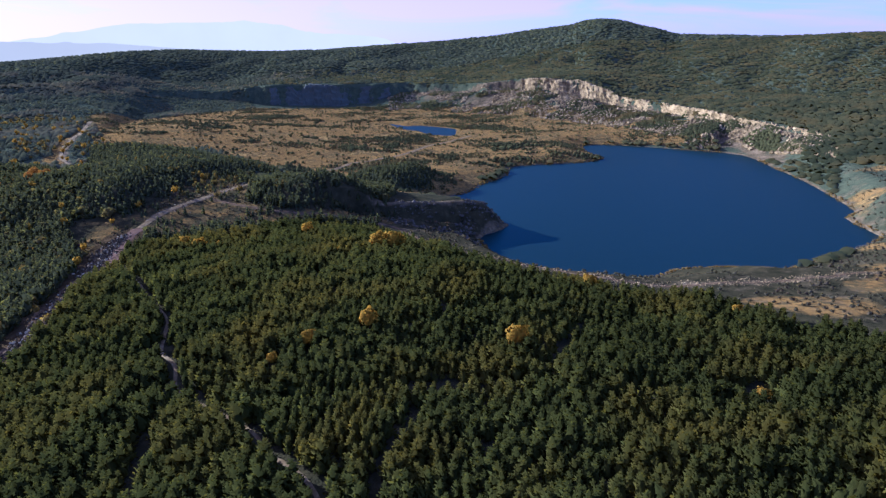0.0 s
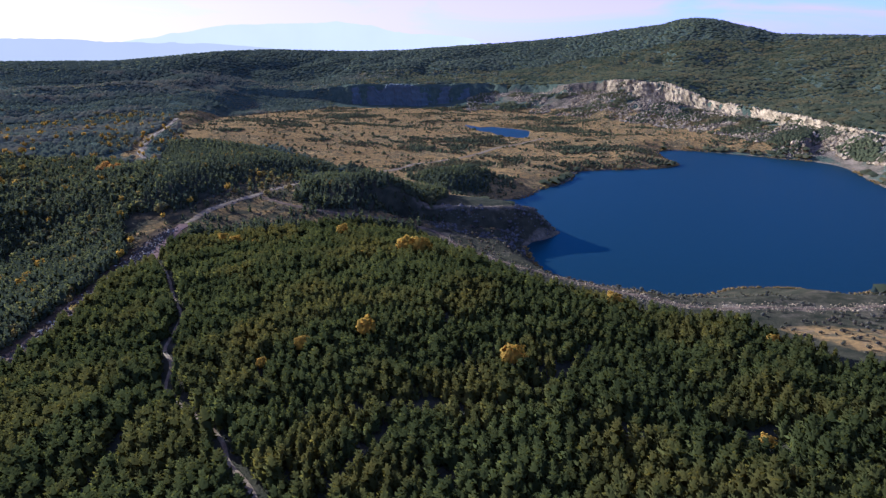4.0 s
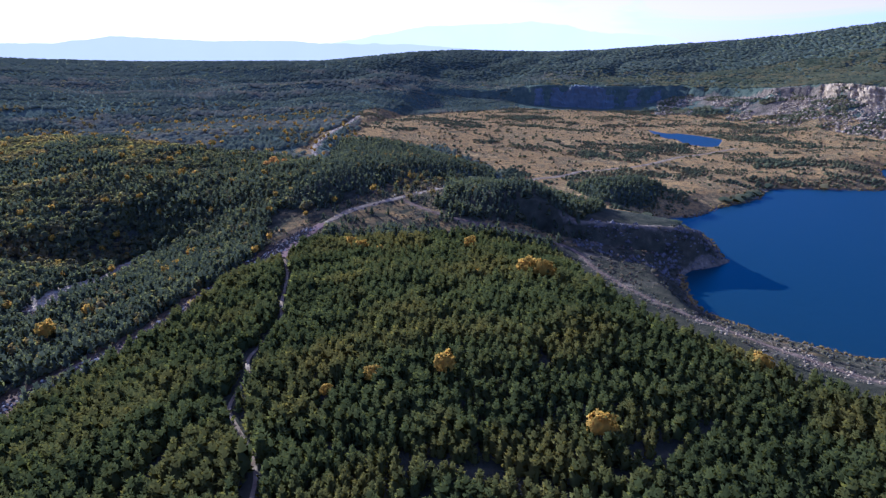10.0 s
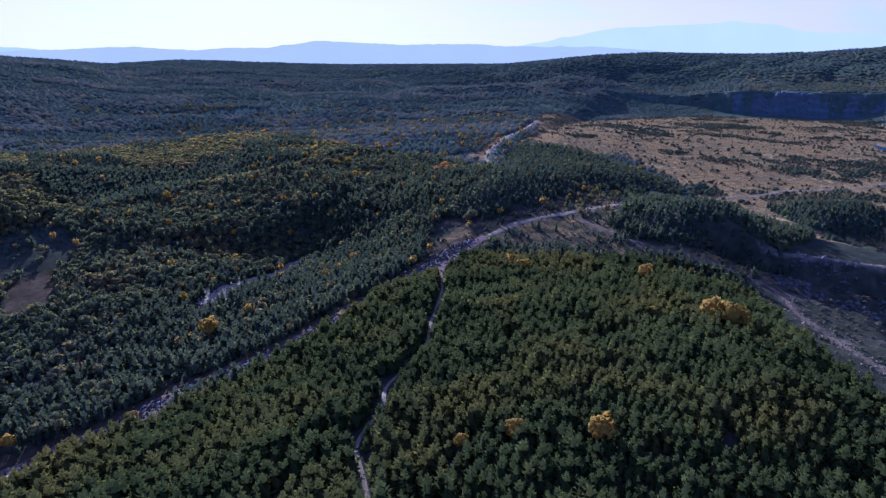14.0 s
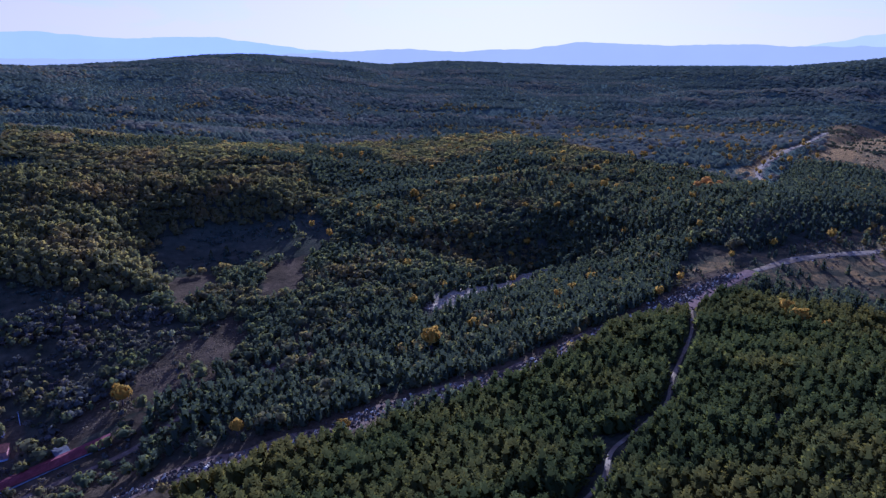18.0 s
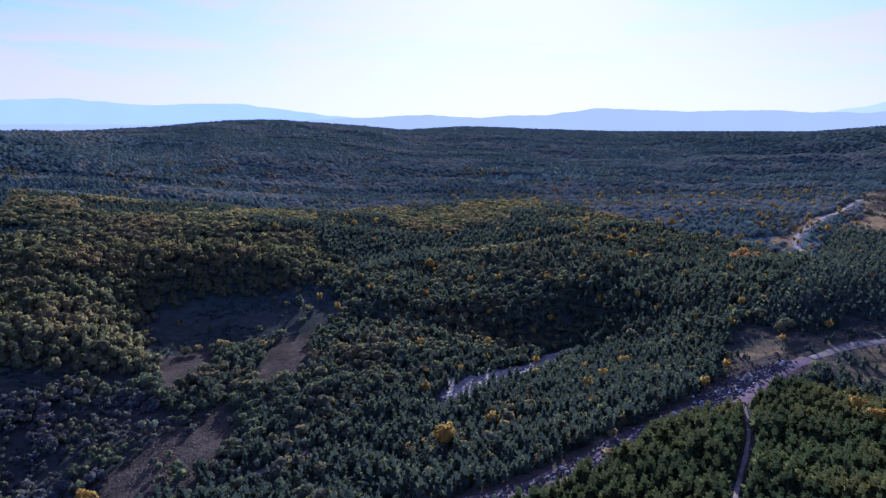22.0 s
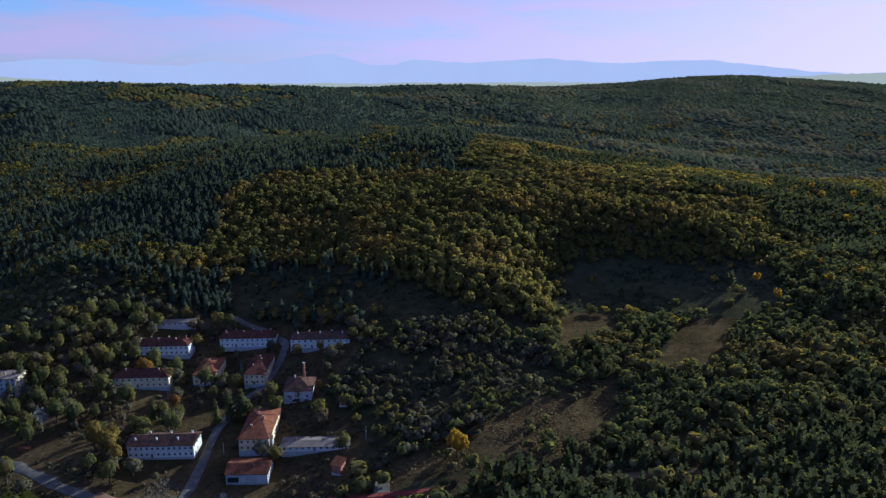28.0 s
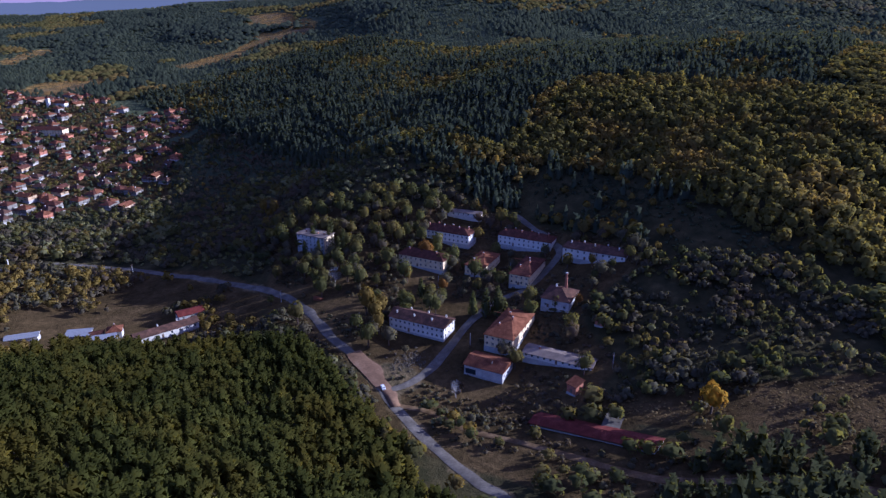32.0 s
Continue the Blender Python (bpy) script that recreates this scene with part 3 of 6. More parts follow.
# ---- ground ----
def mesh_object(name, verts, faces, mat, parent=None, attrs=None, flat=True, normals=None):
    """A mesh from arrays: verts n x 3, faces m x k with k corners each."""
    verts, faces = np.asarray(verts, np.float32), np.asarray(faces, np.int32)
    me = bpy.data.meshes.new(name)
    m, k = faces.shape
    me.vertices.add(len(verts))
    me.vertices.foreach_set("co", verts.ravel())
    me.loops.add(m * k)
    me.loops.foreach_set("vertex_index", faces.ravel())
    me.polygons.add(m)
    me.polygons.foreach_set("loop_start", np.arange(m, dtype=np.int32) * k)
    for key, values in (attrs or {}).items():
        a = me.attributes.new(key, "FLOAT", "POINT")
        a.data.foreach_set("value", np.asarray(values, np.float32))
    me.update(calc_edges=True)
    me.polygons.foreach_set("use_smooth", np.full(m, not flat))
    if normals is not None:
        me.normals_split_custom_set_from_vertices(np.asarray(normals, np.float32))
    me.materials.append(mat)
    ob = new(name, me)
    ob.parent = parent
    return ob


def spaced(stops):
    """Grid lines: from each stop to the next in steps of the given size."""
    out = []
    for (a, step), (b, _) in zip(stops, stops[1:]):
        out += list(np.linspace(a, b, max(1, round((b - a) / step)), endpoint=False))
    return np.array(out + [stops[-1][0]])


# what covers the land, each outline in metres
PLANTATION = ((-245, 150), (-232, 230), (-228, 300), (-226, 350), (-238, 400), (-245, 450), (-250, 505), (-206, 528), (-171, 538), (-150, 560), (-120, 578), (-87, 575), (-45, 560), (-20, 500), (0, 462),
              (30, 424), (55, 408), (91, 395), (139, 376), (156, 377), (172, 344), (193, 315), (214, 294), (330, 230), (400, 100), (300, -150), (0, -250), (-187, -140), (-218, -150), (-257, -108),
              (-284, -77), (-298, -44), (-289, -14), (-277, 18), (-264, 55), (-250, 87))
PLAIN = ((-812, 1520), (-705, 1330), (-575, 1090), (-480, 1050), (-411, 1128), (-248, 978), (-200, 860), (-110, 800), (-20, 790), (20, 860), (60, 960), (110, 1115), (250, 1165), (300, 1210), (285, 1290), (298, 1400),
         (380, 1400), (480, 1340), (570, 1290), (600, 1230), (640, 1400), (480, 1720), (300, 1920), (220, 2050), (-60, 2180), (-343, 2210), (-624, 2160), (-751, 1930))
SHORE = ((-60, 590), (-40, 582), (-20, 548), (-8, 515), (25, 470), (60, 445), (100, 412), (145, 395), (170, 385), (190, 345), (205, 330), (235, 305), (420, 330), (620, 600), (640, 900), (600, 1000), (480, 780), (440, 660),
         (360, 560), (280, 530), (150, 515), (60, 550), (40, 600), (10, 620))
JUNCTION = ((-330, 560), (-335, 575), (-288, 581), (-279, 629), (-285, 685), (-281, 791), (-253, 797), (-215, 720), (-195, 660), (-190, 630), (-149, 612), (-100, 625), (-60, 632), (-40, 600), (-60, 580), (-105, 594), (-137, 580), (-157, 560),
            (-195, 560), (-222, 545), (-246, 540), (-250, 512), (-255, 488), (-275, 479), (-323, 545))
STREAM_FLAT = ((-537, 868), (-618, 1026), (-750, 1320), (-732, 1360), (-619, 1116), (-540, 944), (-456, 807), (-451, 763))
FIELDS = (((-544, 185), (-549, 223), (-527, 232), (-490, 211), (-475, 190), (-494, 184)), ((-502, 259), (-543, 274), (-542, 309), (-500, 296), (-453, 277), (-445, 248), (-472, 248)),
          ((-391, 156), (-415, 179), (-438, 210), (-424, 224), (-390, 219), (-361, 202), (-343, 177), (-345, 150), (-332, 105), (-347, 96), (-366, 113)))
# steep banks below the oaks, where only low growth stands
BANKS = (((-505, 184), (-518, 129), (-536, 62), (-571, -15), (-548, -84), (-507, -58), (-505, 37), (-478, 77), (-460, 119), (-474, 136)),
         ((-626, 184), (-648, 224), (-642, 280), (-658, 351), (-585, 349), (-540, 319), (-545, 268), (-548, 189), (-583, 181)))
OCHRE = ((-1135, -724), (-1243, -633), (-1430, -486), (-1181, -432), (-938, -431), (-901, -516))
MEADOWS = (((-1148, -1375), (-1221, -1291), (-1120, -1012), (-1087, -993), (-1098, -1108), (-1062, -1235)), ((-735, -987), (-863, -1001), (-960, -1066), (-1028, -1142), (-1085, -1030), (-1069, -972), (-945, -983), (-854, -930), (-736, -931)),
           ((-452, -978), (-519, -1033), (-637, -1036), (-619, -976), (-552, -916), (-497, -904)), ((-569, -1340), (-670, -1447), (-718, -1451), (-695, -1392), (-618, -1334), (-545, -1268)))
VILLAGE = ((-300, 30), (-310, 75), (-335, 92), (-375, 92), (-400, 55), (-440, 58), (-478, 62), (-492, 10), (-500, -60), (-492, -110), (-455, -130), (-430, -150), (-425, -200), (-385, -205), (-350, -150), (-320, -120), (-300, -40))
FARM = ((-335, -130), (-300, -95), (-262, -118), (-230, -160), (-190, -150), (-170, -330), (-240, -350), (-300, -290), (-325, -245), (-338, -200))
TOWN = ((-462, -1010), (-463, -874), (-533, -871), (-535, -719), (-600, -698), (-597, -647), (-564, -599), (-513, -589), (-475, -483), (-452, -455), (-426, -434), (-370, -451), (-303, -476), (-230, -480), (-330, -960))
CLEARINGS = (((-771, 282), (-780, 320), (-788, 369), (-779, 383), (-764, 303)), ((-829, -124), (-868, -86), (-841, -73), (-812, -102)), ((-785, 806), (-790, 822), (-720, 925), (-712, 912)), ((-1290, 1760), (-1300, 1785), (-1230, 2100), (-1205, 2080), (-1225, 1890)), ((-1395, 1900), (-1405, 1935), (-1370, 1945), (-1365, 1915)), ((-1890, 1460), (-1905, 1520), (-1870, 1530)),
             ((-795, 1330), (-800, 1400), (-770, 1430), (-760, 1370)), ((-690, 918), (-695, 938), (-672, 942), (-670, 922)), ((-820, 725), (-826, 742), (-800, 748), (-798, 730)))
SCRUBLAND = ((-475, 62), (-440, 60), (-400, 58), (-378, 94), (-345, 96), (-365, 130), (-395, 165), (-430, 195), (-475, 180), (-500, 140), (-490, 90))
HEADLAND = ((-55, 605), (-48, 680), (-18, 702), (20, 730), (75, 708), (60, 688), (38, 655), (40, 612), (10, 596))
RUBBLE = ((-262, 130), (-258, 160), (-254, 185), (-250, 215), (-247, 232), (-255, 255), (-246, 289), (-239, 318), (-239, 350), (-246, 385), (-253, 430), (-262, 475), (-267, 505), (-269, 535))
MAIN_ROAD = ((-215, 190), (-235, 150), (-255, 118), (-267, 102), (-269, 91), (-275, 72), (-284, 46), (-293, 20), (-299, 7), (-306, -13), (-311, -40), (-331, -90), (-335, -124), (-332, -151), (-328, -186), (-320, -235), (-305, -295), (-283, -334), (-266, -343), (-243, -341), (-190, -330))
SIDE_ROAD = ((-296, 14), (-309, 17), (-321, 17), (-342, 13), (-370, 6), (-401, 3), (-420, 9), (-440, 8), (-462, 4), (-476, -3), (-492, -30), (-505, -60))
LOW_TRACK = ((-291, 22), (-299, 39), (-299, 62), (-302, 79), (-304, 105), (-304, 128), (-308, 147), (-325, 178), (-336, 203), (-345, 250))
WOOD_PATH = ((-36, 170), (-44, 190), (-54, 203), (-66, 215), (-77, 231), (-98, 248), (-119, 264), (-130, 289), (-143, 305), (-150, 325), (-159, 351), (-180, 380), (-212, 428), (-243, 465))
RAMP = ((-246, 462), (-258, 494), (-263, 529), (-263, 557), (-257, 594), (-236, 645), (-220, 700), (-214, 790), (-199, 881), (-166, 1011), (-140, 1092), (-74, 1193), (-35, 1317), (29, 1432), (60, 1500))
SHORE_TRACK = ((-236, 645), (-170, 605), (-90, 600), (-45, 588), (-20, 549), (1, 523), (27, 487), (46, 472), (70, 456), (110, 430), (150, 415), (210, 420), (300, 440))
STREAM = ((-430, 800), (-476, 850), (-539, 930), (-604, 1073), (-665, 1223), (-748, 1422))
GULLY = ((-370, 345), (-383, 372), (-395, 404), (-409, 440), (-419, 470), (-417, 492))

near_x = spaced([(-4400, 160), (-1500, 40), (-900, 12), (-720, 6), (60, 6), (300, 9), (720, 40), (1500, 160), (4400, 1)])
near_y = spaced([(-4400, 160), (-1500, 40), (-950, 14), (-330, 7), (640, 6), (740, 8), (800, 12), (2400, 40), (3000, 110), (4400, 1)])
GX, GY = np.meshgrid(near_x, near_y)
GZ = height(GX, GY)


def on_ground(x, y):
    """The height of the ground sheet as it is built, between its grid lines."""
    x, y = np.asarray(x, float), np.asarray(y, float)
    i = np.clip(np.searchsorted(near_x, x) - 1, 0, len(near_x) - 2)
    j = np.clip(np.searchsorted(near_y, y) - 1, 0, len(near_y) - 2)
    u = (x - near_x[i]) / (near_x[i + 1] - near_x[i])
    v = (y - near_y[j]) / (near_y[j + 1] - near_y[j])
    return (GZ[j, i] * (1 - u) + GZ[j, i + 1] * u) * (1 - v) + (GZ[j + 1, i] * (1 - u) + GZ[j + 1, i + 1] * u) * v


def inside(shapes, x, y, soft=6.0):
    """1 inside the outlines, 0 outside, with a soft edge."""
    if not isinstance(shapes[0][0], tuple):
        shapes = (shapes,)
    out = np.zeros(np.shape(x))
    for s in shapes:
        out = np.maximum(out, smooth(soft, -soft, reach(s, x, y)))
    return out


def smooth_line(points, per=5):
    return rounded(points, per, False)


LINES = {"rubble": smooth_line(RUBBLE), "main": smooth_line(MAIN_ROAD), "side": smooth_line(SIDE_ROAD), "low": smooth_line(LOW_TRACK), "path": smooth_line(WOOD_PATH), "ramp": smooth_line(RAMP),
         "shore": smooth_line(SHORE_TRACK), "stream": smooth_line(STREAM), "gully": smooth_line(GULLY)}


def build_ground():
    x, y, z = GX.ravel(), GY.ravel(), GZ.ravel()
    nx, ny = len(near_x), len(near_y)
    k = (np.arange(ny - 1)[:, None] * nx + np.arange(nx - 1)[None, :]).ravel()
    faces = np.stack([k, k + 1, k + nx + 1, k + nx], 1)
    r = np.hypot(x - HUB[0], y - HUB[1])
    az = np.degrees(np.arctan2(HUB[0] - x, y - HUB[1]))
    foot, step = np.interp(az, BEARING, FOOT), np.interp(az, BEARING, STEP)
    knolls = inside(KNOLLS, x, y, 12)
    dry = np.maximum(inside(PLAIN, x, y, 25) * (1 - 0.8 * knolls), 0.47 * inside(JUNCTION, x, y, 8))
    shore = inside(SHORE, x, y, 8)
    dry = np.maximum(dry, 0.3 * inside(HEADLAND, x, y, 6))
    lake = reach(LAKE_LINE, x, y)
    dry = np.maximum(dry, 0.6 * shore * smooth(0.2, -0.4, ripple(x, y, 40, 21)))
    dry = np.maximum.reduce([dry, 0.9 * inside(MEADOWS, x, y, 15), inside(CLEARINGS, x, y, 7), 0.7 * inside(STREAM_FLAT, x, y, 8)])
    field = np.maximum.reduce([inside(FIELDS, x, y, 7), inside(VILLAGE, x, y, 12), inside(FARM, x, y, 12), 0.75 * smooth(24, 12, reach(LINES["rubble"], x, y, False)), 0.3 * inside(BANKS, x, y, 8), 0.8 * inside(TOWN, x, y, 25), 0.9 * smooth(34, 20, reach(LINES["low"], x, y, False)) * (1 - inside(PLANTATION, x, y, 4))])
    bare = np.maximum.reduce([0.38 * shore, 0.5 * inside(MEADOWS, x, y, 15), smooth(9, 2, lake) * 0.8])
    for key, w in (("rubble", 6), ("main", 7), ("ramp", 8), ("shore", 7), ("gully", 9), ("stream", 14)):
        bare = np.maximum(bare, 0.6 * smooth(w, w * 0.4, reach(LINES[key], x, y, False)))
    quarry = smooth(-260, -120, r - foot) * smooth(30, 8, r - foot) * smooth(3, 8, step) * smooth(4, 0, az) * smooth(-42, -34, az)
    bare = np.maximum(bare, quarry * (0.35 + 0.45 * smooth(-0.3, 0.6, ripple(x, y, 60, 22))))
    face = smooth(-14, -4, r - foot) * smooth(24, 14, r - foot) * smooth(5, 12, step)
    bare = np.maximum(bare, face * smooth(2, -6, az))
    bare = np.maximum(bare, 0.3 * inside(HEADLAND, x, y, 5))
    # sunlit headland crest put in as pale bare earth, together with its pale path
    bare = np.maximum(bare, 0.62 * smooth(9, 3, reach([p[:2] for p in HEAD_CREST], x, y, False)))
    bare = np.maximum(bare, 0.85 * smooth(17, 9, np.hypot(x + 307, (y - 8) * 0.8)))
    far = smooth(520, 900, r)
    ob = mesh_object("ground", np.stack([x, y, z], 1), faces, GROUND, attrs={"dry": dry, "bare": bare, "field": field, "far": far}, flat=False)
    tagged(ob, "rolling country of forest floor, dry grass and bare earth", "ground", kind="structure")


build_ground()


def pool(name, line, level, label):
    pts = np.array(line)
    mid = pts.mean(0)
    # the sheet runs a little under the banks
    d = pts - mid
    pts = pts + d / np.linalg.norm(d, axis=1)[:, None] * 3
    bm = bmesh.new()
    bm.faces.new([bm.verts.new((x, y, level)) for x, y in pts])
    bmesh.ops.triangulate(bm, faces=bm.faces[:])
    bmesh.ops.recalc_face_normals(bm, faces=bm.faces[:])
    for f in bm.faces:
        if f.normal.z < 0:
            f.normal_flip()
    me = bpy.data.meshes.new(name)
    bm.to_mesh(me)
    bm.free()
    me.materials.append(WATER)
    tagged(new(name, me), label, "water", kind="structure")


pool("lake", LAKE_LINE, 0.0, "deep blue quarry lake with a still surface")
pool("pond", POND_LINE, 8.0, "small blue pond on the dry plain")


def ribbon(name, line, width, mat, label, lift=0.25, wobble=0.3):
    """A road draped over the ground, with a slightly raised crown and uneven edges."""
    p = np.array(line)
    seg = np.r_[0, np.cumsum(np.linalg.norm(np.diff(p, axis=0), axis=1))]
    s = np.arange(0, seg[-1], 3.0)
    p = np.stack([np.interp(s, seg, p[:, 0]), np.interp(s, seg, p[:, 1])], 1)
    t = np.gradient(p, axis=0)
    t /= np.linalg.norm(t, axis=1)[:, None]
    nrm = np.stack([-t[:, 1], t[:, 0]], 1)
    rows = []
    for k, a in enumerate((-0.5, -0.3, 0, 0.3, 0.5)):
        w = width * a * (1 + wobble * ripple(s, s * 0 + 9 * k, 11, 31) * (abs(a) > 0.4))
        q = p + nrm * w[:, None]
        z = on_ground(q[:, 0], q[:, 1]) + lift + (0.06 if abs(a) < 0.4 else -0.12)
        rows.append(np.c_[q, z])
    v = np.stack(rows, 1)
    n, m = v.shape[:2]
    k = (np.arange(n - 1)[:, None] * m + np.arange(m - 1)[None, :]).ravel()
    ob = mesh_object(name, v.reshape(-1, 3), np.stack([k, k + 1, k + m + 1, k + m], 1), mat, flat=False)
    return tagged(ob, label, "road", kind="structure")


ribbon("road", LINES["main"], 5.0, ASPHALT, "worn grey asphalt valley road")
ribbon("road", LINES["side"], 4.8, ASPHALT, "narrow grey road into the housing estate", 0.4)
ribbon("forecourt", smooth_line(((-291, 26), (-299, 10), (-306, -8), (-310, -24))), 8, PINKDIRT, "trodden pinkish earth forecourt at the road fork", 0.42, 0.6)
ribbon("road", LINES["ramp"][:15], 10, PINKDIRT, "wide pinkish earth haul road")
ribbon("road", LINES["ramp"][14:], 7.5, GRAVEL, "pale gravel track across the dry plain")
ribbon("road", LINES["low"], 4, DIRT, "earth track below the estate")
ribbon("road", LINES["path"], 1.8, GRAVEL, "narrow pale track through the pine plantation")
ribbon("road", LINES["shore"], 3.6, DIRT, "pale stony track above the lake")
ribbon("stream", LINES["stream"], 7, STONE, "dry pale stony stream bed", 0.35, 0.8)
ribbon("stream", LINES["gully"], 25, STONE, "pale stony gully bed", 0.35, 0.8)
ribbon("rubble_bed", LINES["rubble"], 12, DIRT, "brown earth bed of the rubble line", 0.2, 0.8)

# ---- trees ----
rng = np.random.default_rng(7)


def cards(v, f, centre, normal, size, r, tall=1.0):
    """One needle or leaf cluster: a small bent kite that faces along normal."""
    t = np.cross(normal, r.normal(size=3))
    t /= np.linalg.norm(t) + 1e-9
    u = np.cross(normal, t)
    b = len(v)
    v += [centre - t * size, centre - u * size * 0.75 * tall + normal * size * 0.2, centre + t * size, centre + u * size * 0.75 * tall + normal * size * 0.2]
    f += [(b, b + 1, b + 2), (b, b + 2, b + 3)]


def pine_shape(count, seed, width=0.25, size=0.085, blunt=0.75, inner=0.62):
    """A young pine crown 1 m high: a lumpy inner dome, ragged with needle shoots that point outwards and up."""
    r = np.random.default_rng(seed)
    v, f = [], []
    phase = r.uniform(0, 6.3)
    sides, rings = 5, (0.08, 0.38, 0.68)
    for k, h in enumerate(rings):
        for j in range(sides):
            a = phase + 2 * math.pi * (j + 0.5 * (k % 2)) / sides
            q = width * inner * (1 - h) ** blunt * r.uniform(0.72, 1.18) * (0.75 if k == 0 else 1)
            v.append(np.array((q * math.cos(a), q * math.sin(a), h + r.uniform(-0.06, 0.06))))
    v.append(np.array((r.uniform(-0.02, 0.02), r.uniform(-0.02, 0.02), 0.98)))
    for k in range(len(rings) - 1):
        for j in range(sides):
            a, b, c, d = k * sides + j, k * sides + (j + 1) % sides, (k + 1) * sides + j, (k + 1) * sides + (j + 1) % sides
            f += [(a, b, c), (b, d, c)]
    f += [((len(rings) - 1) * sides + j, (len(rings) - 1) * sides + (j + 1) % sides, len(v) - 1) for j in range(sides)]
    for k in range(count):
        h = 0.06 + 0.86 * ((k + r.uniform(0, 1)) / count) ** 1.1
        a = phase + k * 2.399 + r.uniform(-0.4, 0.4)
        q = width * (1 - h) ** blunt * smooth(-0.12, 0.2, np.float64(h)) * (1 + 0.22 * math.sin(3 * a + 9 * h) + r.uniform(-0.15, 0.12))
        out = np.array((math.cos(a), math.sin(a), 0.0))
        axis = out * 0.6 + np.array((0, 0, 0.75)) + 0.28 * r.normal(size=3)
        axis /= np.linalg.norm(axis)
        side = np.cross(axis, out + 0.35 * r.normal(size=3))
        side /= np.linalg.norm(side) + 1e-9
        s = size * (1.2 - 0.45 * h) * r.uniform(0.75, 1.25)
        c = out * q + np.array((0, 0, h))
        b = len(v)
        v += [c - axis * s, c + side * s * 0.62 - axis * s * 0.1 - out * s * 0.3, c + axis * s * 1.0, c - side * s * 0.62 - axis * s * 0.1 - out * s * 0.3]
        f += [(b, b + 1, b + 2), (b, b + 2, b + 3)]
    return np.array(v), np.array(f)


def ball(level):
    bm = bmesh.new()
    bmesh.ops.create_icosphere(bm, subdivisions=level, radius=1.0)
    v, f = np.array([p.co[:] for p in bm.verts]), np.array([[p.index for p in q.verts] for q in bm.faces])
    bm.free()
    return v, f


def broad_shape(lobes, count, seed, spread=0.42, tall=1.0, size=0.15, level=2):
    """A broadleaf crown 1 m high: a crown of uneven lobes, ragged with leaf clusters that face outwards."""
    r = np.random.default_rng(seed)
    d, faces = ball(level)
    heads = r.normal(size=(lobes + 3, 3))
    heads[:, 2] = np.abs(heads[:, 2]) * 0.8 - 0.1
    heads /= np.linalg.norm(heads, axis=1)[:, None]
    reach_ = 0.68 + 0.42 * np.max(np.exp((d @ heads.T - 1) * 6.5) * r.uniform(0.6, 1.15, len(heads)), axis=1) + 0.05 * r.normal(size=len(d))
    box = np.array((spread * 0.98, spread * 0.98, 0.44 * tall))
    core = d * reach_[:, None] * box + np.array((0, 0, 0.5 * tall))
    v, f = list((core - (0, 0, 0.5 * tall)) * 0.74 + (0, 0, 0.47 * tall)), [tuple(q) for q in faces if d[q, 2].mean() > -0.75]
    for k in range(lobes * count // 2):
        # a spot on the lobed crown, most of them on its upper side
        out = r.normal(size=3)
        out[2] = abs(out[2]) - 0.35
        out /= np.linalg.norm(out)
        far_ = 0.66 + 0.42 * np.max(np.exp((heads @ out - 1) * 6.5)) * r.uniform(0.8, 1.1)
        n = out + 0.5 * r.normal(size=3)
        cards(v, f, out * far_ * box * r.uniform(0.85, 1.05) + np.array((0, 0, 0.5 * tall)), n / np.linalg.norm(n), size * r.uniform(0.45, 0.95), r)
    return np.array(v), np.array(f)


def dome_shape(seed, width=0.5, crown=0.72):
    """A small far crown: a lumpy dome, or with a small crown ring a ragged cone."""
    r = np.random.default_rng(seed)
    v, f = [(0.05, 0, 1.0)], []
    for ring, (h, q) in enumerate(((0.76, crown), (0.25, 1.0))):
        for j in range(5):
            a = 2 * math.pi * (j + 0.5 * ring + 0.3 * r.uniform(-1, 1)) / 5
            s = width * q * r.uniform(0.7, 1.25)
            v.append((s * math.cos(a), s * math.sin(a), h * r.uniform(0.7, 1.2)))
    f = [(0, 1 + j, 1 + (j + 1) % 5) for j in range(5)]
    for j in range(5):
        a, b, c, d = 1 + j, 1 + (j + 1) % 5, 6 + j, 6 + (j + 1) % 5
        f += [(a, c, b), (b, c, d)]
    return np.array(v), np.array(f)


def rounded_crown(sv, sf, calm=0.0):
    """Normals that point out of the crown, as its leaf mass turns to the light, and faces wound the same way; calm: how far they lean to the sky, as in a closed canopy."""
    n = (sv - np.array((0, 0, 0.3 * sv[:, 2].max()))) * np.array((1, 1, 0.7))
    n[:, 2] = np.maximum(n[:, 2], 0.12 * np.linalg.norm(n[:, :2], axis=1)) + 0.02
    n /= np.linalg.norm(n, axis=1)[:, None]
    n = n * (1 - calm) + np.array((0, 0, calm))
    n /= np.linalg.norm(n, axis=1)[:, None]
    a, b, c = sv[sf[:, 0]], sv[sf[:, 1]], sv[sf[:, 2]]
    wrong = (np.cross(b - a, c - a) * n[sf].mean(1)).sum(1) < 0
    sf = np.where(wrong[:, None], sf[:, ::-1], sf)
    return n, sf


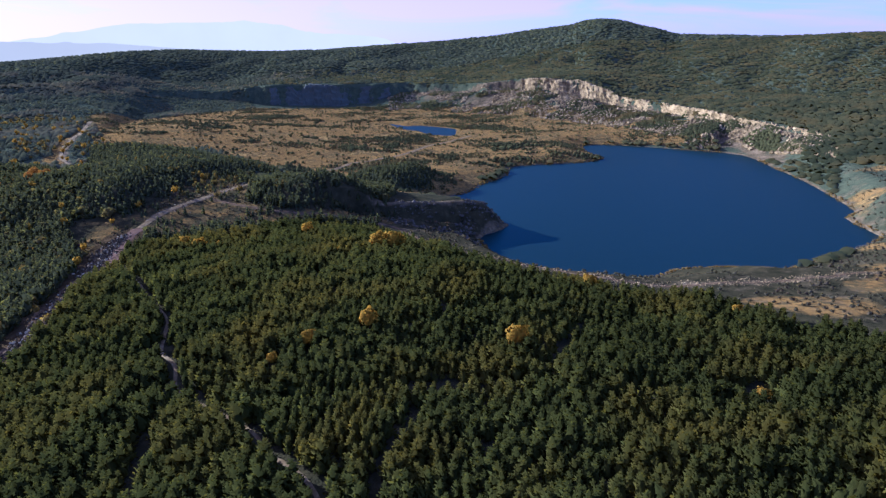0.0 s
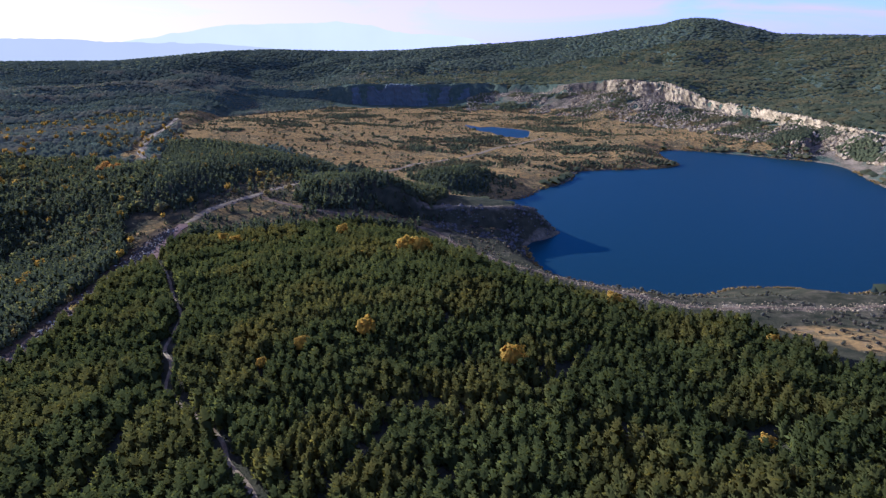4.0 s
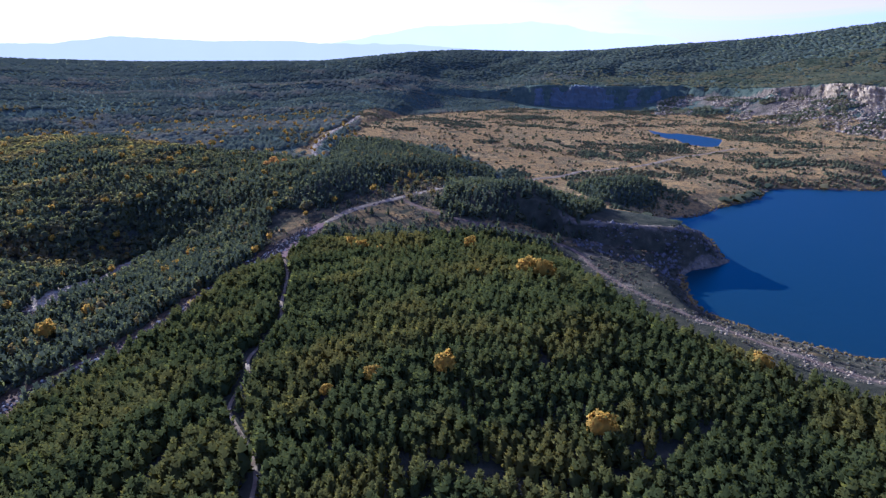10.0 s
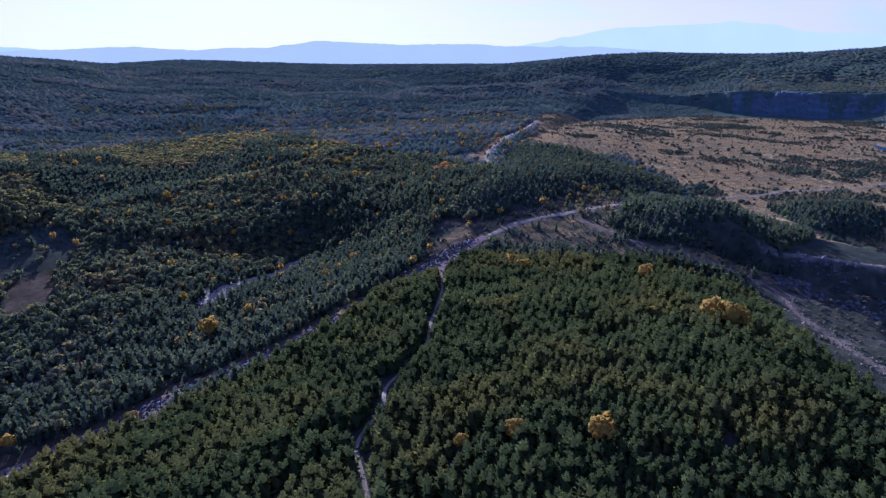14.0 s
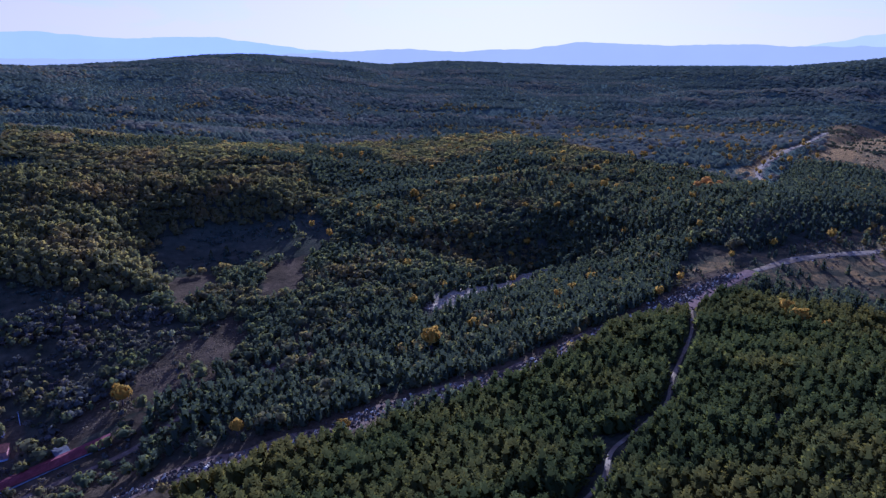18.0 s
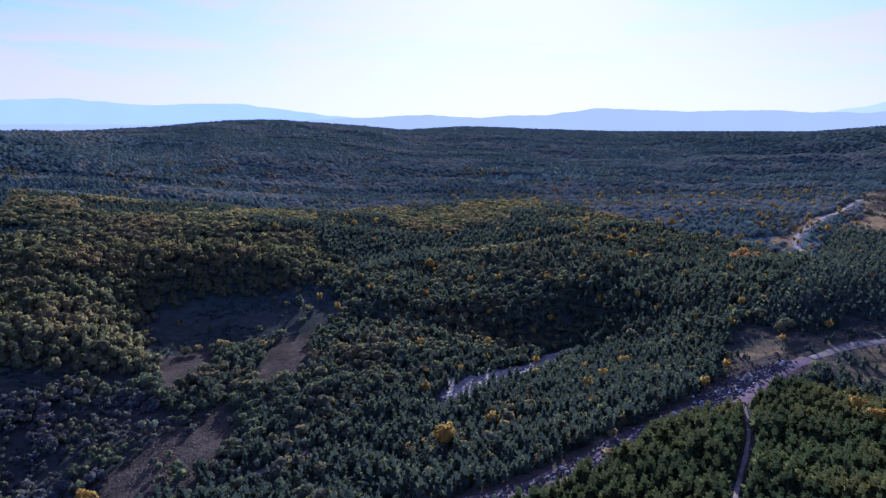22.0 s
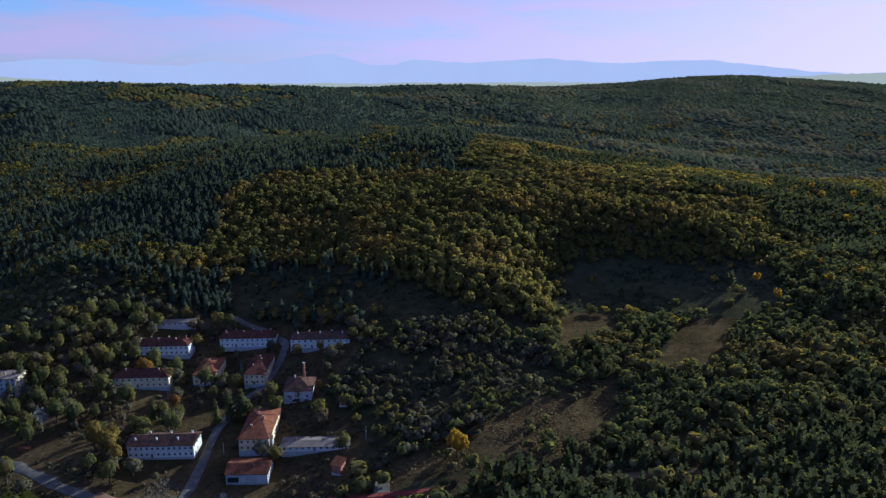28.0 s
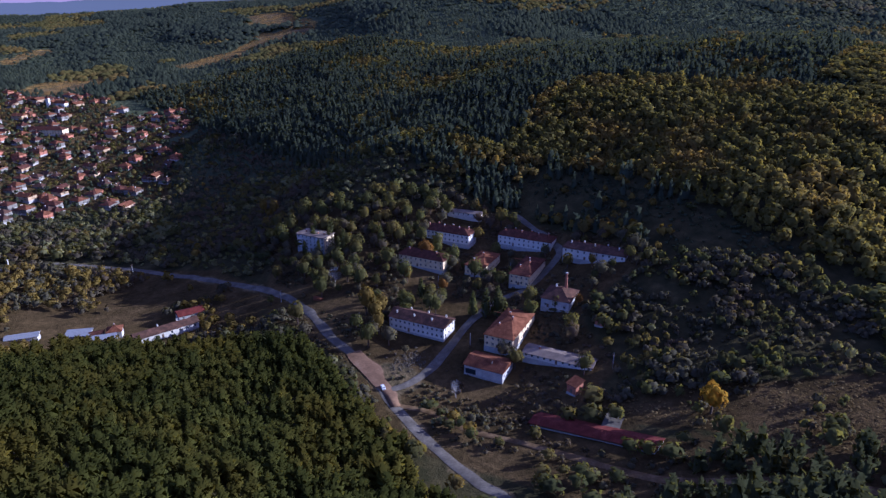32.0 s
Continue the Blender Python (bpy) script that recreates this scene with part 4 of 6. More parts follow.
def scatter(x0, x1, y0, y1, gap, keep, jitter=0.42):
    """Places on a shaken grid where keep(x, y), from 0 to 1, lets them stand."""
    gx, gy = np.meshgrid(np.arange(x0, x1, gap, dtype=float), np.arange(y0, y1, gap, dtype=float))
    gx[1::2] += gap / 2
    x = gx.ravel() + rng.uniform(-jitter, jitter, gx.size) * gap
    y = gy.ravel() + rng.uniform(-jitter, jitter, gx.size) * gap
    ok = rng.random(x.size) < keep(x, y)
    return x[ok], y[ok]


def stand(name, x, y, tall, shapes, mat, label, category="forest", sink=0.3, wide=1.0, least=0.72, most=1.22, soft=True, vary=1.0, calm=0.25):
    """Many trees as one object."""
    if len(x) == 0:
        return None
    tall = np.broadcast_to(tall, x.shape) * rng.uniform(least, most, x.size)
    z = on_ground(x, y) - sink
    pick = rng.integers(0, len(shapes), x.size)
    vs, fs, ts, ns, base = [], [], [], [], 0
    tint = np.clip(0.5 + vary * (0.17 * rng.normal(size=x.size) + 0.22 * ripple(x, y, 35, 41) + 0.28 * ripple(x, y, 140, 42)), 0, 1)
    for k, (sv, sf) in enumerate(shapes):
        i = np.nonzero(pick == k)[0]
        if not len(i):
            continue
        sn, sf = rounded_crown(sv, sf, calm)
        a = rng.uniform(0, 2 * math.pi, len(i))
        c, s, h = np.cos(a)[:, None], np.sin(a)[:, None], tall[i][:, None]
        w = h * wide * rng.uniform(0.85, 1.2, len(i))[:, None]
        lean = rng.normal(size=(2, len(i), 1)) * 0.03
        px = (sv[:, 0] * c - sv[:, 1] * s) * w + x[i][:, None] + lean[0] * sv[:, 2] * h
        py = (sv[:, 0] * s + sv[:, 1] * c) * w + y[i][:, None] + lean[1] * sv[:, 2] * h
        pz = sv[:, 2] * h + z[i][:, None]
        vs.append(np.stack([px, py, pz], 2).reshape(-1, 3))
        ns.append(np.stack([sn[:, 0] * c - sn[:, 1] * s, sn[:, 0] * s + sn[:, 1] * c, sn[:, 2] + 0 * c], 2).reshape(-1, 3))
        fs.append((sf[None] + (np.arange(len(i)) * len(sv))[:, None, None]).reshape(-1, 3) + base)
        ts.append(np.repeat(tint[i], len(sv)))
        base += len(i) * len(sv)
    ob = mesh_object(name, np.concatenate(vs), np.concatenate(fs), mat, attrs={"tint": np.concatenate(ts)}, flat=not soft, normals=np.concatenate(ns) if soft else None)
    return tagged(ob, label, category, kind="stuff")


def clear_of(x, y, **gaps):
    """1 away from roads and beds, 0 on them."""
    out = np.ones(np.shape(x))
    for key, g in gaps.items():
        out *= reach(LINES[key], x, y, False) > g
    return out


NEAR_PINES = [pine_shape(46, s, 0.27, 0.085, blunt=0.66, inner=0.74) for s in (1, 2, 3, 4)]
MID_PINES = [pine_shape(22, s, 0.26, 0.12, blunt=0.78, inner=0.72) for s in (5, 6, 7)]
FAR_PINES = [pine_shape(7, s, 0.24, 0.16, blunt=0.75, inner=0.82) for s in (8, 9, 10)]
CONES = [dome_shape(s, 0.3, 0.5) for s in (11, 12)]
BROAD = [broad_shape(5, 18, s, size=0.17, level=1) for s in (13, 14, 15)]
THIN_BROAD = [broad_shape(4, 10, s, size=0.24, level=1) for s in (21, 22, 23)]
BUSHES = [broad_shape(3, 22, s, 0.55, 0.9, 0.24, level=1) for s in (16, 17, 24)]
DOMES = [dome_shape(s) for s in (18, 19, 20)]


def lake_clear(x, y):
    return (reach(LAKE_LINE, x, y) > 6) * (reach(POND_LINE, x, y) > 6)


# single trees, which the woods leave room for: kind, x, y, height
YELLOW_TREES = ((-35, 457, 15), (-47, 461, 14), (-38, 311, 11), (-66, 297, 9), (35, 288, 11), (90, 382, 10), (-112, 524, 11), (-190, 492, 10), (-203, 500, 10), (-176, 497, 7), (-307, 312, 12), (-242, 231, 6), (-276, 188, 7), (-629, 461, 11),
                (-341, 449, 8), (-352, 478, 8), (-356, 141, 11), (163, 341, 6), (124, 229, 6), (-81, 282, 6), (-76, 449, 6), (-520, 640, 9), (-500, 560, 8), (-600, 700, 9), (-640, 820, 10))
RUST_TREES = ((-453, 723, 11), (-447, 703, 9), (-448, 738, 8), (-440, 713, 9))
ESTATE_TAWNY = ((-418, -70, 15), (-423, -76, 12), (-411, 49, 7), (-392, -33, 9))


def apart_from_singles(x, y, gap=4.0):
    out = np.ones(np.shape(x))
    for a, b, _ in YELLOW_TREES + RUST_TREES + ESTATE_TAWNY:
        out *= np.hypot(x - a, y - b) > gap
    return out


# the near plantation, with a few cut lines
RIDES = (((-23, 165), (-23, 191), (-22, 206), (-16, 219), (-10, 235)), ((-112, 175), (-109, 193), (-116, 219), (-120, 245)), ((52, 280), (63, 305), (74, 321)), ((7, 258), (50, 254), (64, 251), (89, 240), (115, 242), (148, 247), (176, 250), (230, 255)),
         ((-68, 250), (-35, 252), (7, 258)), ((-169, 590), (-145, 557), (-114, 518), (-81, 478), (-44, 428)))


def plantation(x, y):
    k = inside(PLANTATION, x, y, 3) * clear_of(x, y, path=3.1, rubble=8, main=6, ramp=7, shore=4)
    k *= (x > -330) * (y > -260) * (reach(LAKE_LINE, x, y) > 12) * ((y > 165) | (x < -64 + 0.25 * (y - 205)))
    for ride in RIDES:
        k *= reach(ride, x, y, False) > 2.9 + 0.9 * ripple(x, y, 15, 52)
    gaps = np.maximum(smooth(-0.9, -0.78, ripple(x, y, 21, 51) + 0.2 * ripple(x, y, 9, 53)), x < -175)
    return 0.98 * k * gaps * (np.hypot(x + 146, y - 306) > 9) * (np.hypot(x - 4, y - 258) > 5) * apart_from_singles(x, y, 3.6)


px, py = scatter(-330, 400, -260, 600, 4.1, plantation, 0.4)
single = (px > -62) & (px < -24) & (py > 205) & (py < 262)
rows = 9.8 + 1.4 * ripple(px, py, 60, 54) + 2.0 * ripple(px, py, 13, 67)
stand("pine_plantation", px[~single], py[~single], rows[~single], NEAR_PINES, PINE, "dense green pine plantation on a low ridge", wide=1.2, least=0.66, most=1.2, calm=0.48)


# the part of the plantation that lies under the way
ax, ay = scatter(-260, 400, -250, 300, 5.0, lambda x, y: inside(PLANTATION, x, y, 3) * ~((y > 165) | (x < -64 + 0.25 * (y - 205))) * clear_of(x, y, main=6))
stand("pine_plantation", ax, ay, 11.0, FAR_PINES, PINE, "dense green pine plantation on a low ridge", wide=1.3, least=0.66, most=1.2)


def valley(x, y):
    k = (1 - inside(FIELDS, x, y, 5)) * (1 - inside(VILLAGE, x, y, 3)) * (1 - inside(PLANTATION, x, y, 3)) * (1 - inside(OAKS, x, y, 8)) * (1 - 0.985 * inside(JUNCTION, x, y, 5))
    k *= clear_of(x, y, path=3, rubble=13, main=7, ramp=9, gully=9, low=5, side=6) * (1 - 0.97 * inside(BANKS, x, y, 8)) * (1 - 0.9 * inside(STREAM_FLAT, x, y, 4))
    return k * (1 - inside(PLAIN, x, y, 10)) * (1 - inside(SHORE, x, y, 5)) * lake_clear(x, y) * (1 - inside(KNOLLS, x, y, 4)) * (1 - inside(SCRUBLAND, x, y, 6)) * apart_from_singles(x, y, 5)


def east_side(x, y):
    return smooth(-440, -330, x + 0.25 * (y - 300)) * smooth(110, 200, y - 0.4 * (x + 330))


ax, ay = scatter(-640, -60, 60, 800, 4.9, lambda x, y: valley(x, y) * (0.28 + 0.7 * east_side(x, y)) * (y > 150 - 0.3 * (x + 330)))
stand("conifer_wood", ax, ay, 9.6 + 2.4 * ripple(ax, ay, 45, 106) + 1.8 * ripple(ax, ay, 16, 109), MID_PINES, FIR, "dark green conifers along the valley floor", vary=1.1, wide=1.16, least=0.6, most=1.3, calm=0.68)
ax, ay = scatter(-640, -60, 60, 800, 7.0, lambda x, y: valley(x, y) * (0.8 - 0.55 * east_side(x, y)) * (1 - 0.75 * smooth(200, 120, y) * smooth(-480, -440, x)))
stand("mixed_wood", ax, ay, 7.8 + 1.8 * ripple(ax, ay, 50, 55) + 1.6 * ripple(ax, ay, 17, 110), BROAD, MIXED, "olive green deciduous wood in the valley", wide=1.25, calm=0.55)
ax, ay = scatter(-830, -480, -190, 390, 6.0, lambda x, y: inside(OAKS, x, y, 8) * (1 - inside(CLEARINGS, x, y, 3)))
stand("oak_wood", ax, ay, 10.5, BROAD, OAK, "oak wood in olive and ochre autumn leaf on a hillside", wide=0.86, least=0.6, most=1.3, calm=0.45)
ax, ay = scatter(-510, -300, 20, 260, 4.0, lambda x, y: np.maximum(inside(SCRUBLAND, x, y, 4), 0.4 * inside(FIELDS, x, y, 3) * (ripple(x, y, 18, 60) > 0.35)) * clear_of(x, y, low=4, side=6) * smooth(-0.9, -0.1, ripple(x, y, 26, 56)) * 0.85)
tall_ = 4.4 + 2.2 * ripple(ax, ay, 24, 63)
some = ripple(ax, ay, 20, 68) + 0.5 * rng.normal(size=ax.size) > 0.2
stand("valley_scrub", ax[~some], ay[~some], tall_[~some], BUSHES, SCRUB, "grey-green scrub and thorn bushes", "scrub", wide=0.9, least=0.45, most=1.5, calm=0.45)
stand("valley_scrub", ax[some], ay[some], tall_[some] * 1.15, THIN_BROAD, MIXED, "olive young trees among the thorn scrub", "scrub", wide=0.9, least=0.45, most=1.5, calm=0.45)


def knoll(x, y):
    return inside(KNOLLS, x, y, 6) * lake_clear(x, y) * clear_of(x, y, ramp=7, shore=5, stream=9)


ax, ay = scatter(-560, 10, 570, 1180, 6.2, knoll)
stand("knoll_pines", ax, ay, 8.5, FAR_PINES, FIR, "dark pines covering low spoil mounds", wide=1.25, calm=0.6)


def hillside(x, y):
    k = (1 - inside(OAKS, x, y, 8)) * (1 - inside(VILLAGE, x, y, 3)) * (1 - inside(TOWN, x, y, 10)) * (1 - inside(MEADOWS, x, y, 24)) * (1 - inside(FIELDS, x, y, 5)) * (1 - inside(FARM, x, y, 3)) * (1 - inside(PLANTATION, x, y, 3)) * (1 - inside(CLEARINGS, x, y, 4))
    return k * clear_of(x, y, main=8, side=7) * (1 - 0.97 * inside(BANKS, x, y, 8))


def strips(x, y):
    """Long bands across the upland, in which the stands were planted: noise between -1 and 1."""
    u, v = -0.87 * x + 0.49 * y, 0.49 * x + 0.87 * y
    return ripple(v + 60 * ripple(x, y, 170, 109), u * 3.4, 330, 16)


def stand_age(x, y):
    """How tall the stand at a place is, beside the others."""
    return 1 + 0.3 * np.tanh(5 * strips(x, y))


def upper(x, y):
    return smooth(-480, -525, x - 0.12 * (y + 100))


ax, ay = scatter(-1000, -440, -800, 60, 5.5, lambda x, y: hillside(x, y) * upper(x, y) * (y < 60) * 0.97)
rusty = ripple(ax, ay, 70, 57) + 0.35 * rng.normal(size=ax.size) > 0.36
rusty |= (inside(OCHRE, ax, ay, 30) > rng.random(ax.size) * 1.1)
stand("pine_hillside", ax[~rusty], ay[~rusty], 12.8, FAR_PINES, HILLFIR, "dark conifer forest over the hill behind the estate", wide=1.08, least=0.5, most=1.3, calm=0.45)
stand("hillside_oaks", ax[rusty], ay[rusty], 9.5, THIN_BROAD, OAK, "ochre broadleaf patches in the hill forest", wide=1.05, calm=0.45)
ax, ay = scatter(-660, -450, -90, 360, 3.6, lambda x, y: inside(BANKS, x, y, 6) * smooth(-0.5, 0.3, ripple(x, y, 23, 103)) * 0.75)
stand("bank_scrub", ax, ay, 2.2, BUSHES, HILLFIR, "low dark scrub on the steep banks below the oaks", "scrub", wide=1.1, least=0.4, most=1.5)
ax, ay = scatter(-640, -180, -560, 60, 5.4, lambda x, y: hillside(x, y) * (1 - upper(x, y)) * (x < -250 - 0.2 * y) * 0.85)
clump = ripple(ax, ay, 26, 104) + 0.45 * rng.normal(size=ax.size)
lofty = 4.6 + 2.4 * np.clip(ripple(ax, ay, 34, 105) + 0.3, 0, 1)
for sort, mat_, words in ((clump < -0.1, SCRUB, "brownish trees and scrub on the lower slope"), ((clump >= -0.1) & (clump < 0.5), MIXED, "olive young trees on the lower slope"), (clump >= 0.5, PALE, "golden-olive trees on the lower slope")):
    stand("slope_scrub", ax[sort], ay[sort], lofty[sort], THIN_BROAD, mat_, words, "scrub", wide=1.05, least=0.5, most=1.5, calm=0.45)
ax, ay = scatter(-345, -160, -360, -90, 5.2, lambda x, y: inside(FARM, x, y, 3) * clear_of(x, y, main=7) * smooth(-0.3, 0.1, ripple(x, y, 32, 58)) * 0.9 * (np.hypot(x + 255, y + 150) > 34) * (np.hypot(x + 222, y + 175) > 26))
some = rng.random(ax.size) < 0.45
stand("farm_bushes", ax[some], ay[some], 6.0, BROAD, AUTUMN, "olive-gold trees between small meadows", "trees", wide=1.05, least=0.5, most=1.4)
stand("farm_bushes", ax[~some], ay[~some], 5.5, THIN_BROAD, SCRUB, "olive bushes between small meadows", "scrub", wide=0.9, least=0.5, most=1.4)
ax, ay = scatter(-500, -300, -205, 92, 6.5, lambda x, y: inside(VILLAGE, x, y, 3) * clear_of(x, y, main=9, side=7, low=5) * smooth(0.15, 0.5, ripple(x, y, 24, 59)) * 0.8)
estate_bushes = (ax, ay)
ax, ay = scatter(-1000, -640, 60, 800, 6.0, lambda x, y: hillside(x, y) * 0.95)
half = ripple(ax, ay, 90, 61) + 0.4 * ripple(ax, ay, 30, 62) > -0.1
stand("upland_pines", ax[half], ay[half], 8.8 * stand_age(ax[half], ay[half]), FAR_PINES, FIR, "dark conifers on the upland", wide=1.4, calm=0.7)
stand("upland_oaks", ax[~half], ay[~half], 8.0, THIN_BROAD, OAK, "olive and ochre broadleaf trees on the upland", wide=1.5, calm=0.65)


def far_woods(x, y):
    r, az = np.hypot(x - HUB[0], y - HUB[1]), np.degrees(np.arctan2(HUB[0] - x, y - HUB[1]))
    k = (az > -50) * (r > 500) * (r < 2600) * lake_clear(x, y) * (1 - inside(PLAIN, x, y, 15)) * (1 - inside(SHORE, x, y, 5)) * (1 - inside(MEADOWS, x, y, 24)) * (1 - inside(CLEARINGS, x, y, 4)) * (1 - inside(TOWN, x, y, 15))
    foot = np.interp(az, BEARING, FOOT)
    k *= 1 - (smooth(-220, -120, r - foot) * smooth(np.where(az > 3, 75, 35), np.where(az > 3, 55, 20), r - foot) * (np.interp(az, BEARING, STEP) > 5) * smooth(17.5, 16.5, az))
    done = ((x > -1000) & (x < -440) & (y > -800) & (y < 60)) | ((x > -1000) & (x < -60) & (y >= 60) & (y < 800)) | (inside(PLANTATION, x, y, 3) > 0.3) | (inside(KNOLLS, x, y, 3) > 0.3)
    done |= (x > -75) & (x < 130) & (y < 800)
    done |= (x > -640) & (x < -100) & (y > -560) & (y < 60)
    k *= 1 - 0.85 * smooth(0.07, 0.03, np.abs(strips(x, y))) * (az > 24) * (az < 125)
    return k * ~done * clear_of(x, y, ramp=8, stream=12, main=9) * rng.uniform(0.55, 1.0, np.shape(x)) * np.where(r < 1500, 1, 0.75)


ax, ay = scatter(-2800, 1500, -2600, 2900, 8.6, far_woods)
kind = ripple(ax, ay, 150, 71) + 0.5 * ripple(ax, ay, 40, 72) + 0.5 * strips(ax, ay)
away = np.hypot(ax - HUB[0], ay - HUB[1]) > 1500
TUFTS = [(v[:6], f[:5]) for v, f in (dome_shape(s, 0.55, 1.0) for s in (31, 32, 33))]
TUFTS = [(v * np.array((1, 1, 1)) - np.where(np.arange(6)[:, None] > 0, np.array((0, 0, 0.45)), 0), f) for v, f in TUFTS]
shaken = 220 * ripple(ax, ay, 120, 74) + 160 * rng.normal(size=ax.size)
for far_off, cones, domes in ((False, CONES, DOMES), (True, TUFTS, TUFTS)):
    south = ay < 60 + 0.3 * (ax + 1000) + shaken
    olive = south & (kind > 0.28)
    k = olive & (away == far_off)
    stand("hill_oaks", ax[k], ay[k], 6.5, DOMES if not far_off else TUFTS, OAK, "olive and ochre oak woods over the southern hills", wide=1.7, soft=True, calm=0.6)
    k = south & ~olive & (away == far_off)
    stand("hill_conifers", ax[k], ay[k], 8.0 * stand_age(ax[k], ay[k]), CONES if not far_off else TUFTS, HILLFIR, "dark green conifer forest over the southern hills", wide=1.5, soft=True, vary=0.8, calm=0.6)
    east = (np.degrees(np.arctan2(HUB[0] - ax, ay - HUB[1])) < 10 + 0.03 * shaken) & ~south
    k = east & (away == far_off)
    stand("hill_broadleaf", ax[k], ay[k], 6.0 if not far_off else 5.5, domes, HILLSIDE, "olive broadleaf woods on the hill above the quarry", wide=2.3, soft=True, vary=1.5, calm=0.85)
    south |= east
    # these woods take the leaf colours with haze painted in, unlike the southern hills
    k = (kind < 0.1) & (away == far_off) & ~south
    stand("far_conifers", ax[k], ay[k], (7.0 if not far_off else 5.5) * stand_age(ax[k], ay[k]), cones, HAZED_FIR, "distant dark conifer woods over the hills", wide=2.2 if not far_off else 2.0, soft=True, vary=0.7, calm=0.6)
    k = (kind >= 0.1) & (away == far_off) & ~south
    stand("far_broadleaf", ax[k], ay[k], 5.5 * stand_age(ax[k], ay[k]), domes, HAZED_LEAF, "distant olive broadleaf woods over the hills", wide=2.0, soft=True, vary=0.7, calm=0.6)


def crest_woods(x, y):
    r, az = np.hypot(x - HUB[0], y - HUB[1]), np.degrees(np.arctan2(HUB[0] - x, y - HUB[1]))
    return (az > -40) * (az < 170) * (r >= 2600) * (r < np.interp(az, CREST_AT, CREST) + 60) * 0.9


ax, ay = scatter(-3400, 2200, -3000, 3500, 17, crest_woods)
stand("crest_woods", ax, ay, 6.5, TUFTS, HAZED_FIR, "woods along the distant hill crests", wide=2.8, soft=True, vary=0.7, calm=0.6)


def autumn(x, y):
    r, az = np.hypot(x - HUB[0], y - HUB[1]), np.degrees(np.arctan2(HUB[0] - x, y - HUB[1]))
    k = (az > 15) * (r < 1700) * (1 - inside(PLAIN, x, y, 5)) * (1 - inside(PLANTATION, x, y, 2)) * (1 - inside(FIELDS, x, y, 3)) * (1 - inside(VILLAGE, x, y, 3)) * (1 - inside(TOWN, x, y, 5)) * (1 - inside(SCRUBLAND, x, y, 5))
    return k * smooth(-0.1, 0.6, ripple(x, y, 60, 73)) * (0.2 + 0.55 * smooth(-150, 60, y)) * clear_of(x, y, main=8, ramp=9, rubble=6, gully=9)


ax, ay = scatter(-1700, -150, -700, 1500, 16, autumn)
stand("autumn_trees", ax, ay, 8.0, THIN_BROAD, AUTUMN, "scattered yellowing trees in the woods", "trees", wide=0.95)

# tussocks on the rough fields by the estate
ax, ay = scatter(-475, -318, 82, 232, 2.1, lambda x, y: inside(FIELDS, x, y, 3) * smooth(-0.7, 0.2, ripple(x, y, 12, 69)) * 0.85)
stand("dry_tussocks", ax, ay, 0.9, [(v[:6], f[:5]) for v, f in (dome_shape(s, 0.6, 1.0) for s in (41, 42))], DRYGRASS, "tussocks of dry grass on rough fields", "grass", sink=0.1, least=0.4, most=1.5)

# shrubs over the dry plain, the junction and the shore
ax, ay = scatter(-820, 640, 780, 2250, 5.4, lambda x, y: inside(PLAIN, x, y, 10) * lake_clear(x, y) * (0.06 + 0.94 * smooth(0.12, 0.4, 0.75 * ripple(x * 0.75 + y * 0.2, y * 1.15, 85, 81) + 0.55 * ripple(x * 0.8, y * 1.1, 27, 82) + 0.4 * ripple(x, y, 11, 86))) * clear_of(x, y, ramp=6))
stand("plain_shrubs", ax, ay, 3.7 + 1.6 * ripple(ax, ay, 60, 85), DOMES, MIXED, "dark low shrubs on the dry plain", "shrubs", wide=1.3, least=0.35, soft=True)
ax, ay = scatter(-340, 640, 300, 1010, 7, lambda x, y: np.maximum(np.maximum(inside(SHORE, x, y, 4), inside(HEADLAND, x, y, 3)), inside(JUNCTION, x, y, 4)) * (reach(LAKE_LINE, x, y) > 4) * smooth(-0.2, 0.3, ripple(x, y, 34, 83) + 0.3 * ripple(x, y, 12, 84) + 0.2 + 0.2 * inside(JUNCTION, x, y, 4)) * 0.8 * clear_of(x, y, ramp=8, shore=5, rubble=5))
stand("shore_shrubs", ax, ay, 2.8, BUSHES, SCRUB, "low olive and ochre shrubs on bare ground", "shrubs", wide=1.0, least=0.4)

ax, ay = scatter(-420, -60, 520, 900, 6.5, lambda x, y: inside(JUNCTION, x, y, 5) * smooth(-0.3, 0.15, ripple(x, y, 40, 121) + 0.5 * ripple(x, y, 13, 122)) * clear_of(x, y, ramp=8, shore=5, rubble=8, main=8) * 0.9)
stand("junction_pines", ax, ay, 4.2, FAR_PINES, FIR, "small dark pines scattered over the bare junction ground", "pines", wide=1.3, least=0.4, most=1.4)

# reeds along the water's edge
ax, ay = scatter(-40, 640, 480, 1420, 2.6, lambda x, y: smooth(5.5, 2, np.abs(reach(LAKE_LINE, x, y) - 0.5)) * smooth(-0.15, 0.35, ripple(x, y, 37, 107) + 0.3 * ripple(x, y, 11, 108) + 0.25 * smooth(700, 560, y)) * smooth(-20, 10, np.hypot(x - 50, y - 690) - 45))
stand("reeds", ax, ay, 2.0, BUSHES, REED, "golden reeds and dry sedge along the lake edge", "reeds", sink=0.2, wide=1.1, least=0.4, most=1.4)

# ---- single trees ----
def part(name, bm, mat, parent, label=""):
    """One mesh under a thing or a part."""
    me = bpy.data.meshes.new(name)
    bm.to_mesh(me)
    bm.free()
    me.materials.append(mat)
    ob = new(name, me)
    ob.parent = parent
    return tagged(ob, label)


